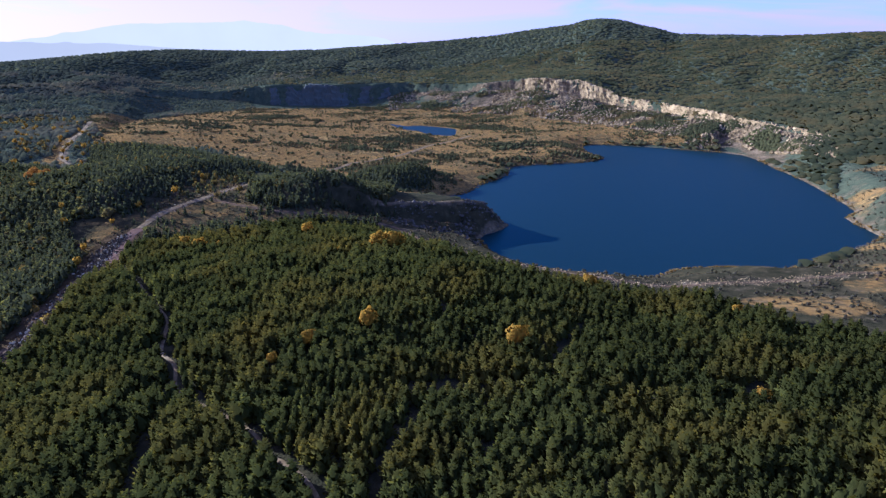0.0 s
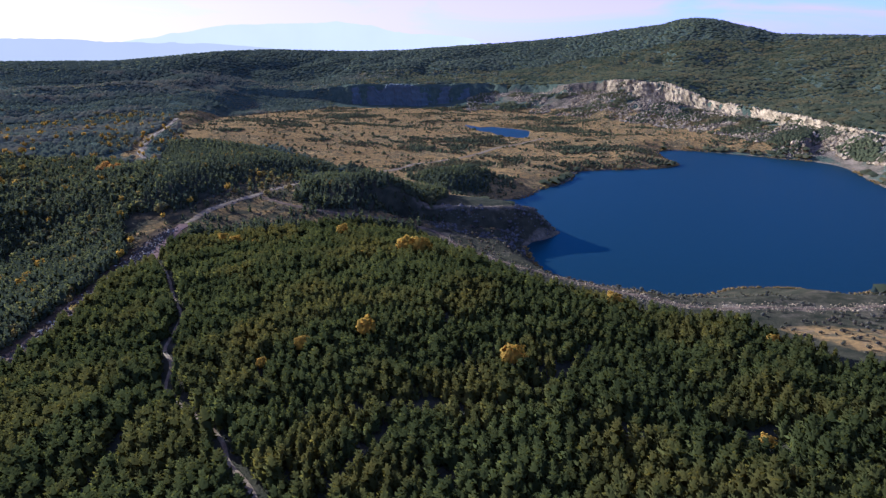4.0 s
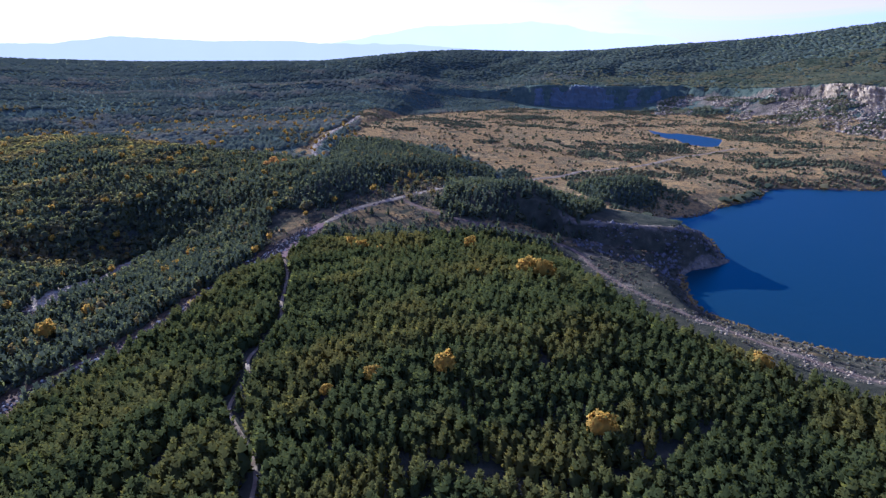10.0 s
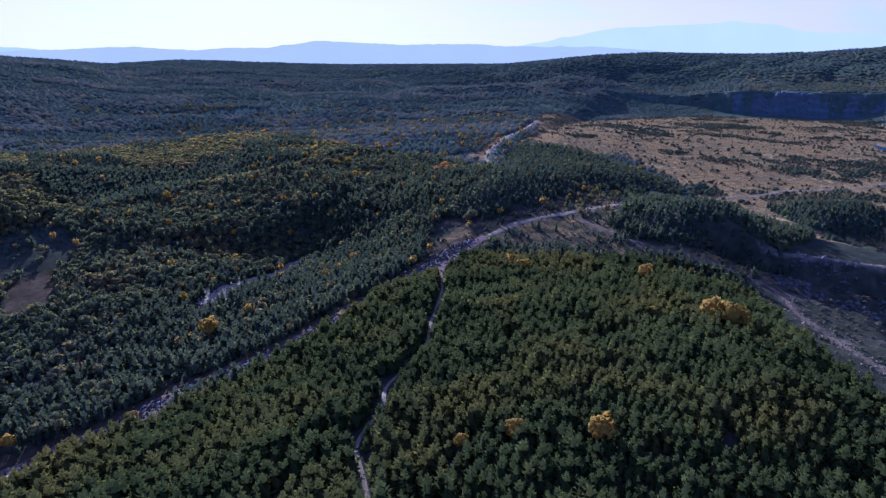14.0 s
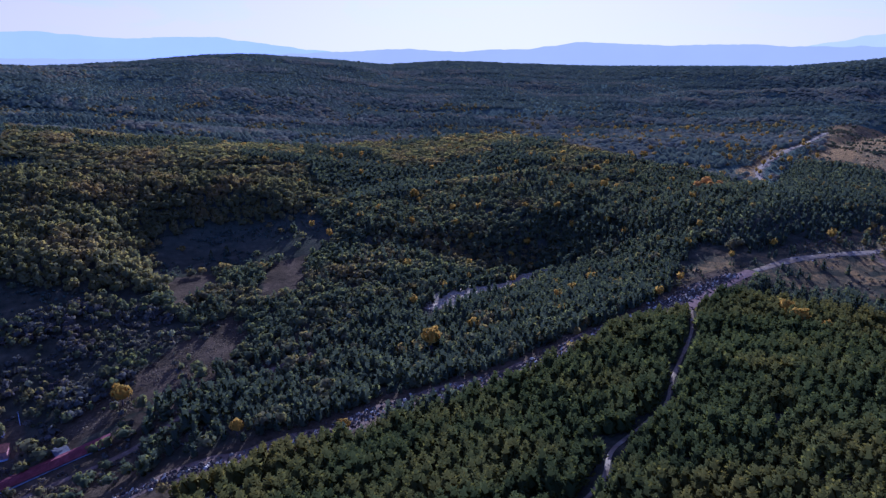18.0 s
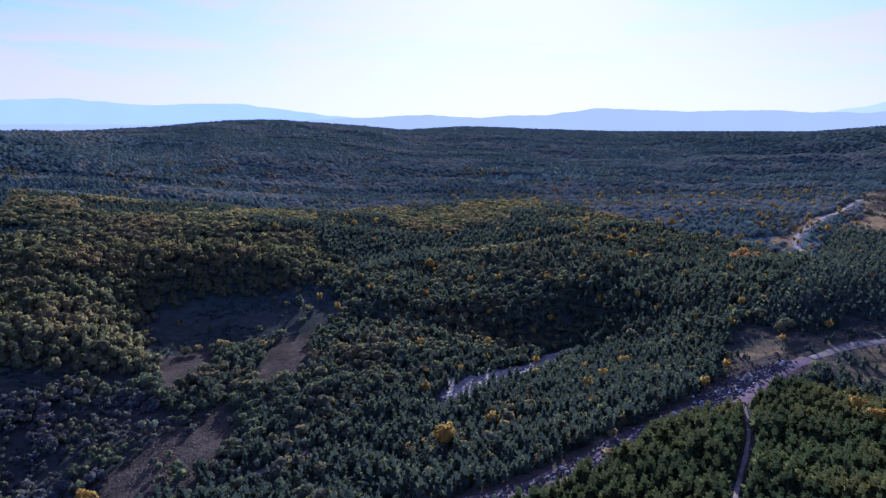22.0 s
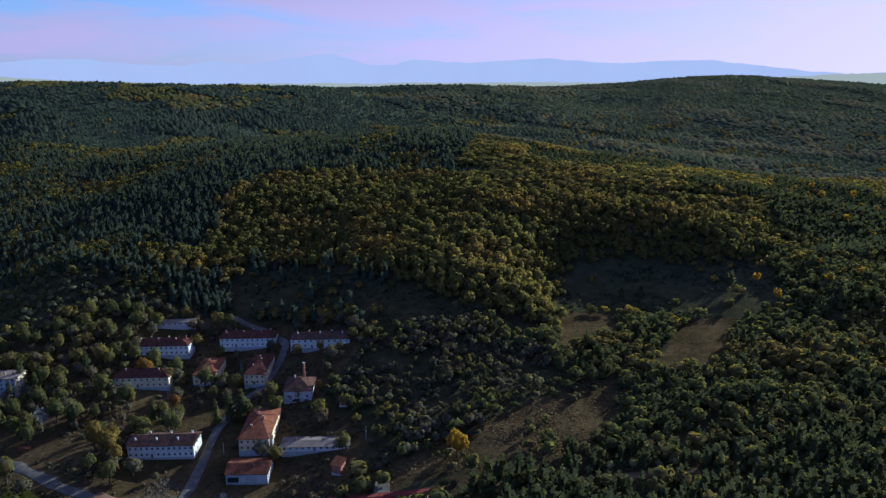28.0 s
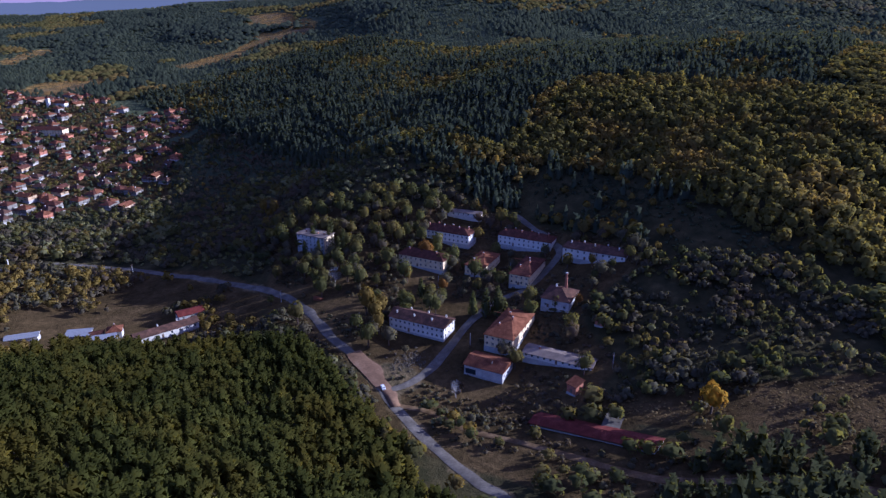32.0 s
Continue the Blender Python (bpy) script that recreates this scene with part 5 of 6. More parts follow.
def crown_part(shape, mat, parent, tall, wide, lift):
    v, f = shape
    n, f = rounded_crown(v, f)
    v = v * np.array((wide, wide, tall)) + np.array((0, 0, lift))
    return mesh_object("crown", v, f, mat, parent, {"tint": np.full(len(v), 0.5)}, False, n)


def trunk_bm(tall, thick, limbs, seed):
    """A tapered trunk with a few limbs."""
    r = random.Random(seed)
    bm = bmesh.new()

    def stick(a, b, ra, rb):
        d = b - a
        m = Matrix.Translation((a + b) / 2) @ d.to_track_quat("Z", "Y").to_matrix().to_4x4()
        bmesh.ops.create_cone(bm, cap_ends=True, segments=6, radius1=ra, radius2=rb, depth=d.length, matrix=m)

    top = Vector((r.uniform(-0.05, 0.05) * tall, r.uniform(-0.05, 0.05) * tall, tall))
    stick(Vector((0, 0, -0.3)), top, thick, thick * 0.35)
    for k in range(limbs):
        h = r.uniform(0.4, 0.85)
        a = 6.28 * (k + r.random()) / limbs
        base = top * h
        stick(base, base + Vector((math.cos(a), math.sin(a), r.uniform(0.5, 1.1))) * tall * 0.35, thick * 0.4, thick * 0.12)
    return bm


def tree(name, shape, mat, tall, wide, limbs, seed, label, category="tree", group=""):
    """A tree thing at the origin, to be copied: trunk and crown."""
    ob = new(name)
    ob.empty_display_size = 0.5
    tagged(ob, label, category, group)
    part("trunk", trunk_bm(tall * 0.62, tall * 0.028 + 0.05, limbs, seed), BARK, ob)
    crown_part(shape, mat, ob, tall, wide, 0.0 if limbs < 3 else 0.04 * tall)
    return ob




def drop(model):
    for o in (*model.children_recursive, model):
        bpy.data.objects.remove(o)


def grow(model, places, base, gain=1.0):
    """Plants a model at each (x, y, height) and takes the model away."""
    for k, (x, y, h) in enumerate(places):
        ob = copy_thing(model, pose(x, y, float(on_ground(x, y)), 0, 0, 137.5 * k))
        ob.scale = (h / base * gain,) * 3
    drop(model)


spots = [(float(a), float(b), 9.8 * random.uniform(0.7, 1.15)) for a, b in zip(px[single], py[single])]
for k in range(4):
    grow(tree("pine_tree", pine_shape(80, 90 + k, 0.25, 0.07), PINE, 9.8, 11, 0, k, "young green pine in the dense plantation", "pine", "plantation pines"), spots[k::4], 9.8)
grow(tree("yellow_tree", broad_shape(7, 60, 101, 0.4, 1.0, 0.09), YELLOW, 9.0, 8.5, 4, 11, "bright yellow autumn tree among green pines", "tree", "yellow trees"), YELLOW_TREES, 9.0, 1.35)
grow(tree("rust_tree", broad_shape(7, 60, 102, 0.42, 1.0, 0.09), RUST, 10.0, 9.5, 4, 12, "rust-orange autumn tree with a round crown", "tree", "rust trees"), RUST_TREES, 10.0, 1.3)
grow(tree("tawny_tree", broad_shape(8, 90, 112, 0.33, 1.0, 0.06), TAWNY, 10.0, 9.0, 5, 21, "brownish orange autumn tree between the estate houses", "tree", "estate trees"), ESTATE_TAWNY, 10.0, 1.15)
spread = scatter(-1000, -290, 330, 1300, 44, lambda x, y: (1 - inside(PLAIN, x, y, 5)) * (1 - inside(KNOLLS, x, y, 5)) * (1 - inside(OAKS, x, y, 5)) * 0.8)
grow(tree("yellow_tree", broad_shape(5, 14, 103, 0.36, 1.0, 0.13), YELLOW, 8.0, 7.0, 3, 13, "small yellow birch in the far woods", "tree", "far yellow trees"),
     [(float(a), float(b), random.uniform(8.0, 12.5)) for a, b in zip(*spread)], 8.0)
PALE_TREES = ((-342, 211, 6), (-344, 221, 6), (-347, 239, 6), (-360, 258, 6), (-345, 232, 5), (-352, 248, 6), (-339, 202, 5), (-335, 192, 6), (-423, 176, 8), (-428, 170, 7), (-404, 94, 6), (-641, -631, 14), (-521, -514, 12), (-367, 268, 6), (-376, 285, 7))
grow(tree("pale_tree", broad_shape(6, 22, 104, 0.4, 1.0, 0.1), PALE, 7.0, 6.6, 4, 14, "pale olive willow by the valley track", "tree", "pale trees"), PALE_TREES, 7.0)
ESTATE_GOLD = ((-341, -46, 14), (-336, -34, 12), (-345, -38, 11), (-389, -60, 9), (-330, -25, 10), (-461, 30, 7), (-452, 34, 7), (-421, -258, 11), (-414, -233, 11))
grow(tree("golden_tree", broad_shape(8, 90, 105, 0.33, 1.0, 0.06), AUTUMN, 12.0, 9.0, 5, 15, "tall olive-gold poplar on the housing estate", "tree", "estate trees"), ESTATE_GOLD, 12.0, 1.4)
ESTATE_DARK = ((-380, 9, 14), (-384, 14, 15), (-377, 2, 12), (-377, -37, 11), (-411, -106, 13), (-392, -123, 13), (-388, -133, 14), (-396, -140, 12), (-385, -120, 12), (-382, -143, 14), (-376, -130, 11), (-372, -140, 10), (-390, -150, 12), (-424, -6, 9))
grow(tree("spruce", pine_shape(110, 106, 0.2, 0.06), FIR, 12.0, 12.0, 0, 16, "tall dark green spruce on the estate", "spruce", "estate spruces"), ESTATE_DARK, 12.0, 1.35)
HOUSE_SPOTS = ((-455, -80, 24), (-476, -28, 25), (-462, 32, 25), (-346, -10, 22), (-367, 33, 18), (-412, -70, 22), (-442, -37, 17), (-434, 3, 20), (-418, 38, 18), (-382, -138, 18), (-338, 47, 16), (-367, 66, 22), (-345, 83, 7), (-480, -88, 18), (-322, 105, 30))


def open_ground(x, y):
    k = inside(VILLAGE, x, y, 2) * clear_of(x, y, main=10, side=8, low=6)
    for a, b, c in HOUSE_SPOTS:
        k = k * (np.hypot(x - a, y - b) > c * 0.66)
    return k * (1 - 0.85 * smooth(-20, -8, y) * smooth(-385, -372, x))


ex, ey = scatter(-500, -300, -205, 92, 7.6, lambda x, y: open_ground(x, y) * (0.34 + 0.5 * smooth(-60, -140, y) + 0.3 * smooth(-455, -480, x)))
more = [(float(a), float(b), random.uniform(5.5, 12.5)) for a, b in zip(ex, ey)]
ESTATE_OLIVE = ((-469, -130, 11), (-460, -140, 12), (-451, -137, 11), (-491, -86, 9), (-445, -128, 10), (-478, -125, 10), (-440, -150, 11), (-455, -155, 10), (-432, -100, 8), (-428, -108, 9), (-372, -70, 8), (-366, -80, 8), (-355, -110, 8), (-405, -140, 9), (-300, -60, 6), (-296, -52, 5))
ESTATE_OLIVE = list(ESTATE_OLIVE) + more[::2]
ESTATE_SCRUBBY = more[1::2]
grow(tree("scrubby_tree", broad_shape(6, 70, 109, 0.4, 0.95, 0.07), SCRUB, 8.0, 8.0, 4, 19, "grey-brown half-bare tree on the estate", "tree", "estate trees"), ESTATE_SCRUBBY, 8.0)
grow(tree("olive_tree", broad_shape(7, 70, 107, 0.36, 1.0, 0.065), MIXED, 10.0, 9.0, 4, 17, "leafy olive-brown tree on the estate edge", "tree", "estate trees"), ESTATE_OLIVE, 10.0, 1.3)
grow(tree("bush", broad_shape(4, 14, 108, 0.55, 0.9, 0.2), SCRUB, 2.6, 3.0, 3, 18, "low brown-green bush on rough estate ground", "bush", "estate bushes"),
     [(float(a), float(b), random.uniform(1.6, 3.4)) for a, b in zip(*estate_bushes)], 2.6)


def bare_tree(x, y, tall):
    """A leafless grey tree: limbs and many twigs."""
    ob = tagged(new("bare_tree"), "leafless grey tree at the road bend", "tree")
    ob.matrix_world = pose(x, y, float(on_ground(x, y)))
    part("trunk", trunk_bm(tall * 0.75, 0.3, 9, 31), CONCRETE, ob, "pale grey bark")
    r = random.Random(5)
    bm = bmesh.new()
    for k in range(170):
        a, h = r.uniform(0, 6.28), r.uniform(0.35, 0.95)
        base = Vector((math.cos(a), math.sin(a), 0)) * tall * 0.3 * r.uniform(0.1, 0.9) + Vector((0, 0, tall * h))
        tip = base + Vector((math.cos(a), math.sin(a), r.uniform(0.4, 1.2))) * tall * r.uniform(0.08, 0.16)
        side = Vector((-math.sin(a), math.cos(a), 0)) * 0.07
        bm.faces.new([bm.verts.new(p) for p in (base - side, base + side, tip)])
        bm.faces.new([bm.verts.new(p) for p in (base - Vector((0, 0, 0.07)), base + Vector((0, 0, 0.07)), tip)])
    part("crown", bm, CONCRETE, ob, "fine grey twigs")


bare_tree(-358, -93, 13)
bare_tree(-316, 40, 8)

ex, ey = scatter(-500, -295, -205, 95, 3.4, lambda x, y: inside(VILLAGE, x, y, 1) * clear_of(x, y, main=6, side=5, low=4) * smooth(-0.2, 0.25, ripple(x, y, 19, 64) + 0.4 * ripple(x, y, 7, 65)) * np.prod([np.hypot(x - a, y - b) > c * 0.62 for a, b, c in HOUSE_SPOTS], axis=0))
stand("rough_growth", ex, ey, 2.0, BUSHES, SCRUB, "weeds and brambles over the rough estate ground", "weeds", wide=1.2, least=0.35)
ax, ay = scatter(-345, -285, -60, 235, 4.0, lambda x, y: clear_of(x, y, main=6, low=3.5, rubble=5) * (reach(LINES["low"], x, y, False) < 26) * (1 - inside(PLANTATION, x, y, 2)) * smooth(-0.1, 0.3, ripple(x, y, 22, 66)) * 0.8 * (np.hypot(x + 338, y - 47) > 16) * ((abs(x + 322) > 9) | (y < 75) | (y > 140)))
half = rng.random(ax.size) < 0.4
stand("trackside_growth", ax[half] + 1.2, ay[half] - 0.8, 1.5, BUSHES, DRYGRASS, "ochre reeds and tall dry grass beside the earth track", "grass", wide=1.3, least=0.5)
stand("trackside_growth", ax, ay, 2.6, BUSHES, SCRUB, "ochre and olive bushes beside the earth track", "scrub", wide=1.05, least=0.4)

# ---- buildings ----
def box_bm(bm, x0, y0, z0, x1, y1, z1):
    m = Matrix.LocRotScale(((x0 + x1) / 2, (y0 + y1) / 2, (z0 + z1) / 2), None, (x1 - x0, y1 - y0, z1 - z0))
    bmesh.ops.create_cube(bm, size=1.0, matrix=m)


def box_part(name, box, mat, parent, label=""):
    bm = bmesh.new()
    box_bm(bm, *box)
    return part(name, bm, mat, parent, label)


def holed_wall(parent, length, low, high, holes, mat, thick=0.35):
    """A wall along x from 0 to length, its face at y = 0 and its back at y = thick, with openings (x0, z0, x1, z1) through it."""
    xs = sorted({0.0, length, *(h[0] for h in holes), *(h[2] for h in holes)})
    zs = sorted({low, high, *(h[1] for h in holes), *(h[3] for h in holes)})
    bm = bmesh.new()

    def open_at(x, z):
        return any(h[0] < x < h[2] and h[1] < z < h[3] for h in holes)

    def quad(*p):
        bm.faces.new([bm.verts.new(q) for q in p])

    for x0, x1 in zip(xs, xs[1:]):
        for z0, z1 in zip(zs, zs[1:]):
            if not open_at((x0 + x1) / 2, (z0 + z1) / 2):
                quad((x0, 0, z0), (x1, 0, z0), (x1, 0, z1), (x0, 0, z1))
    for x0, z0, x1, z1 in holes:
        quad((x0, 0, z0), (x0, thick, z0), (x0, thick, z1), (x0, 0, z1))
        quad((x1, thick, z0), (x1, 0, z0), (x1, 0, z1), (x1, thick, z1))
        quad((x0, 0, z1), (x0, thick, z1), (x1, thick, z1), (x1, 0, z1))
        quad((x0, thick, z0), (x0, 0, z0), (x1, 0, z0), (x1, thick, z0))
    quad((0, 0, high), (length, 0, high), (length, thick, high), (0, thick, high))
    quad((0, 0, low), (0, 0, high), (0, thick, high), (0, thick, low))
    quad((length, thick, low), (length, thick, high), (length, 0, high), (length, 0, low))
    return part("wall", bm, mat, parent)


SHARED = {}


def shared(key, make):
    """A mesh made once and used by many alike pieces."""
    if key not in SHARED:
        bm, mat = make()
        me = bpy.data.meshes.new(key[0])
        bm.to_mesh(me)
        bm.free()
        me.materials.append(mat)
        SHARED[key] = me
    return SHARED[key]


def frame_bm(w, h):
    bm = bmesh.new()
    t = 0.09
    box_bm(bm, 0, 0, 0, w, 0.08, t)
    box_bm(bm, 0, 0, h - t, w, 0.08, h)
    box_bm(bm, 0, 0, t, t, 0.08, h - t)
    box_bm(bm, w - t, 0, t, w, 0.08, h - t)
    box_bm(bm, w / 2 - 0.03, 0, t, w / 2 + 0.03, 0.07, h - t)
    return bm


def pane_bm(w, h):
    bm = bmesh.new()
    box_bm(bm, 0.05, 0.03, 0.05, w - 0.05, 0.055, h - 0.05)
    return bm


def window(wall, x, z, w, h, panes=True):
    """A window set back in its opening: frame, with the pane under it."""
    if not panes:
        f = new("window", shared(("window", w, h, 0), lambda: (pane_bm(w, h), GLASS)))
        f.parent = wall
        f.matrix_basis = pose(x, 0.1, z)
        return
    f = new("window", shared(("window", w, h), lambda: (frame_bm(w, h), FRAME)))
    f.parent = wall
    f.matrix_basis = pose(x, 0.16, z)
    p = new("pane", shared(("pane", w, h), lambda: (pane_bm(w, h), GLASS)))
    p.parent = f


def roof_bm(L, W, z, rise, kind, over=0.55, thick=0.22):
    """A closed hip, gable or lean-to roof over a plan from (0, 0) to (L, W)."""
    bm = bmesh.new()
    x0, y0, x1, y1 = -over, -over, L + over, W + over
    if kind == "flat":
        box_bm(bm, x0, y0, z, x1, y1, z + rise)
        return bm
    if kind == "lean":
        top = [(x0, y0, z), (x1, y0, z), (x1, y1, z + rise), (x0, y1, z + rise)]
        faces = [(0, 1, 2, 3)]
    else:
        inset = min(W / 2 + over, L / 2) if kind == "hip" else 0
        top = [(x0, y0, z), (x1, y0, z), (x1, y1, z), (x0, y1, z), (x0 + inset, W / 2, z + rise), (x1 - inset, W / 2, z + rise)]
        faces = [(0, 1, 5, 4), (1, 2, 5), (2, 3, 4, 5), (3, 0, 4)]
    up = [bm.verts.new(p) for p in top]
    dn = [bm.verts.new((x, y, h - thick)) for x, y, h in top]
    for f in faces:
        bm.faces.new([up[i] for i in f])
        bm.faces.new([dn[i] for i in reversed(f)])
    for i in range(4):
        j = (i + 1) % 4
        bm.faces.new((up[j], up[i], dn[i], dn[j]))
    return bm


def house(name, label, category, at, heading, L, W, eave, rise, kind, wall_mat, roof_mat, bays, floors, chimneys=(), door=None, end_bays=2, low=-2.5, group="", side_mat=None, sag=False, win=(1.15, 1.45), panes=True, lie=False):
    """A building whose front left corner is at at; its front runs along heading, and its depth goes to the left of that."""
    a = radians(heading)
    ux, uy = math.cos(a), math.sin(a)
    corners = [(at[0] + ux * p - uy * q, at[1] + uy * p + ux * q) for p, q in ((0, 0), (L, 0), (L, W), (0, W))]
    z0 = max(float(on_ground(x, y)) for x, y in corners) * 0.5 + min(float(on_ground(x, y)) for x, y in corners) * 0.5
    root = tagged(new(name), label, category, group)
    root.matrix_world = pose(at[0], at[1], z0, 0, 0, heading)
    if lie:
        # a long low building that follows the slope
        za, zb = (sum(float(on_ground(*corners[i])) for i in pair) / 2 for pair in ((0, 3), (1, 2)))
        root.matrix_world = pose(at[0], at[1], za, 0, 0, heading) @ pose(0, 0, 0, 0, -math.degrees(math.atan2(zb - za, L)), 0)
    base = 0.9 if floors > 1 else 0.6
    storey = (eave - base) / floors

    def side(n, length, gap=None):
        out = []
        for k in range(n):
            x = length * (k + 0.5) / n - win[0] / 2
            for s in range(floors):
                out.append((round(x, 2), round(base + s * storey + 0.75, 2), round(x + win[0], 2), round(base + s * storey + 0.75 + min(win[1], storey - 1.0), 2)))
        return out

    for k, (x, y, turn, length, n) in enumerate(((0, 0, 0, L, bays), (L, 0, 90, W, end_bays), (L, W, 180, L, 0), (0, W, 270, W, end_bays))):
        holes = side(n, length)
        if k == 0 and door is not None:
            holes = [h for h in holes if not (h[0] < door + 0.7 and h[2] > door - 0.7 and h[1] < 2.6)]
        w = holed_wall(root, length, low, eave, holes, (side_mat or wall_mat) if k % 2 else wall_mat)
        w.matrix_basis = pose(x, y, 0, 0, 0, turn)
        for h in holes:
            window(w, h[0], h[1], round(h[2] - h[0], 2), round(h[3] - h[1], 2), panes)
        if k == 0 and door is not None:
            box_part("door", (door - 0.6, -0.04, base - 0.3, door + 0.6, 0.05, base + 1.9), WOOD, root, "worn timber entrance door")
    box_part("plinth", (-0.08, -0.08, low, L + 0.08, W + 0.08, base - 0.15), CONCRETE, root)
    bm = roof_bm(L, W, eave, rise, kind)
    if kind in ("hip", "gable"):
        bmesh.ops.subdivide_edges(bm, edges=bm.edges[:], cuts=3, use_grid_fill=True)
        for v in bm.verts:
            v.co.z += 0.10 * noise.noise(Vector((v.co.x * 0.35 + at[0], v.co.y * 0.35, at[1])))
    roof = part("roof", bm, roof_mat, root)
    if kind == "hip":
        bm = bmesh.new()
        box_bm(bm, W / 2 + 0.2, W / 2 - 0.16, eave + rise - 0.06, L - W / 2 - 0.2, W / 2 + 0.16, eave + rise + 0.14)
        part("ridge_tiles", bm, ORANGETILE if roof_mat is ORANGETILE else REDTILE, roof)
    for cx, cy in chimneys:
        t = 1 - abs(cy / W - 0.5) * 2
        zc = eave + rise * (t if kind != "flat" else 1)
        bm = bmesh.new()
        box_bm(bm, cx - 0.35, cy - 0.3, zc - 1.2, cx + 0.35, cy + 0.3, zc + 1.3)
        c = part("chimney", bm, BRICK if roof_mat is not OLDTILE else WHITEWALL, root)
        box_part("cap", (cx - 0.45, cy - 0.4, zc + 1.3, cx + 0.45, cy + 0.4, zc + 1.45), CONCRETE, c)
    return root


def row(L, W, n, off=0.62):
    return tuple((L * (k + 0.6) / (n + 0.2), W * (off if k % 2 else 1 - off)) for k in range(n))


house("apartment_house", "long white two-storey house with a red hip roof", "house", (-441.8, -94.7), 104, 36, 13, 7.4, 3.2, "hip", WHITEWALL, REDTILE, 11, 2, row(36, 13, 6), 9, group="estate houses")
house("apartment_house", "white two-storey house with a patched red hip roof", "house", (-463.0, -43.6), 104, 37.5, 13, 7.2, 3.2, "hip", WHITEWALL, REDTILE, 11, 2, row(37, 13, 6), 11, group="estate houses")
house("apartment_house", "long white two-storey house with a dark mossy roof", "house", (-452.6, 13.2), 104, 38.5, 11.5, 6.9, 3.0, "hip", WHITEWALL, OLDTILE, 10, 2, row(38, 11.5, 5), 14, group="estate houses")
house("apartment_house", "white two-storey house with a dark brown gable roof by the road", "house", (-338.6, -25.5), 104, 33, 13, 7.4, 2.8, "gable", WHITEWALL, OLDTILE, 12, 2, row(33, 13, 6, 0.75), 12, end_bays=3, group="estate houses")
house("apartment_house", "yellow two-storey house with a steep orange hip roof", "house", (-353.9, 27.6), 104, 15.3, 33, 7.4, 4.8, "hip", CREAM, ORANGETILE, 5, 2, ((5, 8), (10, 14), (7, 18)), 7, end_bays=6, group="estate houses")
house("apartment_house", "yellow two-storey house half hidden by a rust-coloured tree", "house", (-404.8, -82.6), 104, 33, 12.5, 7.4, 3.4, "hip", CREAM, REDTILE, 9, 2, row(32, 12.5, 3), 14, group="estate houses")
house("apartment_house", "cream two-storey house with an orange-brown roof", "house", (-421.2, -39.3), 104, 13.5, 27, 7.0, 3.2, "hip", CREAM, ORANGETILE, 3, 2, ((4, 6), (7, 14)), 5, end_bays=6, group="estate houses")
house("apartment_house", "cream two-storey house with a broken red roof", "house", (-417.3, -2.0), 104, 12.5, 31, 7.4, 3.6, "hip", CREAM, REDTILE, 4, 2, ((4, 8), (8, 14), (6, 20)), 6, end_bays=7, group="estate houses")
boiler = house("boiler_house", "old boiler house with a grey roof and tall brick chimney", "building", (-399.8, 31.8), 104, 16, 19, 5.6, 3.8, "hip", GREYWALL, OLDTILE, 3, 1, ((5, 12),), 4, end_bays=4)
bm = bmesh.new()
bmesh.ops.create_cone(bm, cap_ends=True, segments=14, radius1=0.95, radius2=0.6, depth=19, matrix=Matrix.Translation((10.2, 12.5, 8.0)))
stack = part("smokestack", bm, BRICK, boiler, "tall tapered brick smokestack")
bm = bmesh.new()
bmesh.ops.create_cone(bm, cap_ends=True, segments=14, radius1=0.75, radius2=0.75, depth=0.5, matrix=Matrix.Translation((10.2, 12.5, 17.4)))
part("collar", bm, CONCRETE, stack)
block = house("apartment_block", "four-storey cream and grey panel block with a flat roof", "apartment block", (-375.0, -152.0), 104, 23, 11.6, 11.3, 0.5, "flat", GREYWALL, GREYROOF, 7, 4, ((4, 6), (9, 6), (14, 6), (19, 6)), 11.5, end_bays=2, side_mat=CREAM, low=-4)
for s in range(3):
    for k in (3.2, 19.5):
        slab = box_part("balcony", (k - 1.6, -1.3, 3.0 + 2.6 * s, k + 1.6, 0.0, 3.15 + 2.6 * s), CONCRETE, block)
        box_part("parapet", (k - 1.6, -1.3, 3.15 + 2.6 * s, k + 1.6, -1.2, 4.0 + 2.6 * s), WHITEWALL, slab)
house("long_shed", "long low whitish shed at the foot of the wood", "shed", (-472.9, -103.8), 111, 31, 7, 3.4, 1.0, "gable", GREYWALL, GREYROOF, 8, 1, (), 4, end_bays=1)
house("long_shed", "long low shed with a flat grey-brown roof", "shed", (-357.1, 49.2), 104, 34.5, 9.5, 3.1, 1.0, "gable", WHITEWALL, GREYROOF, 11, 1, ((7, 5), (28, 5)), 17, end_bays=1)


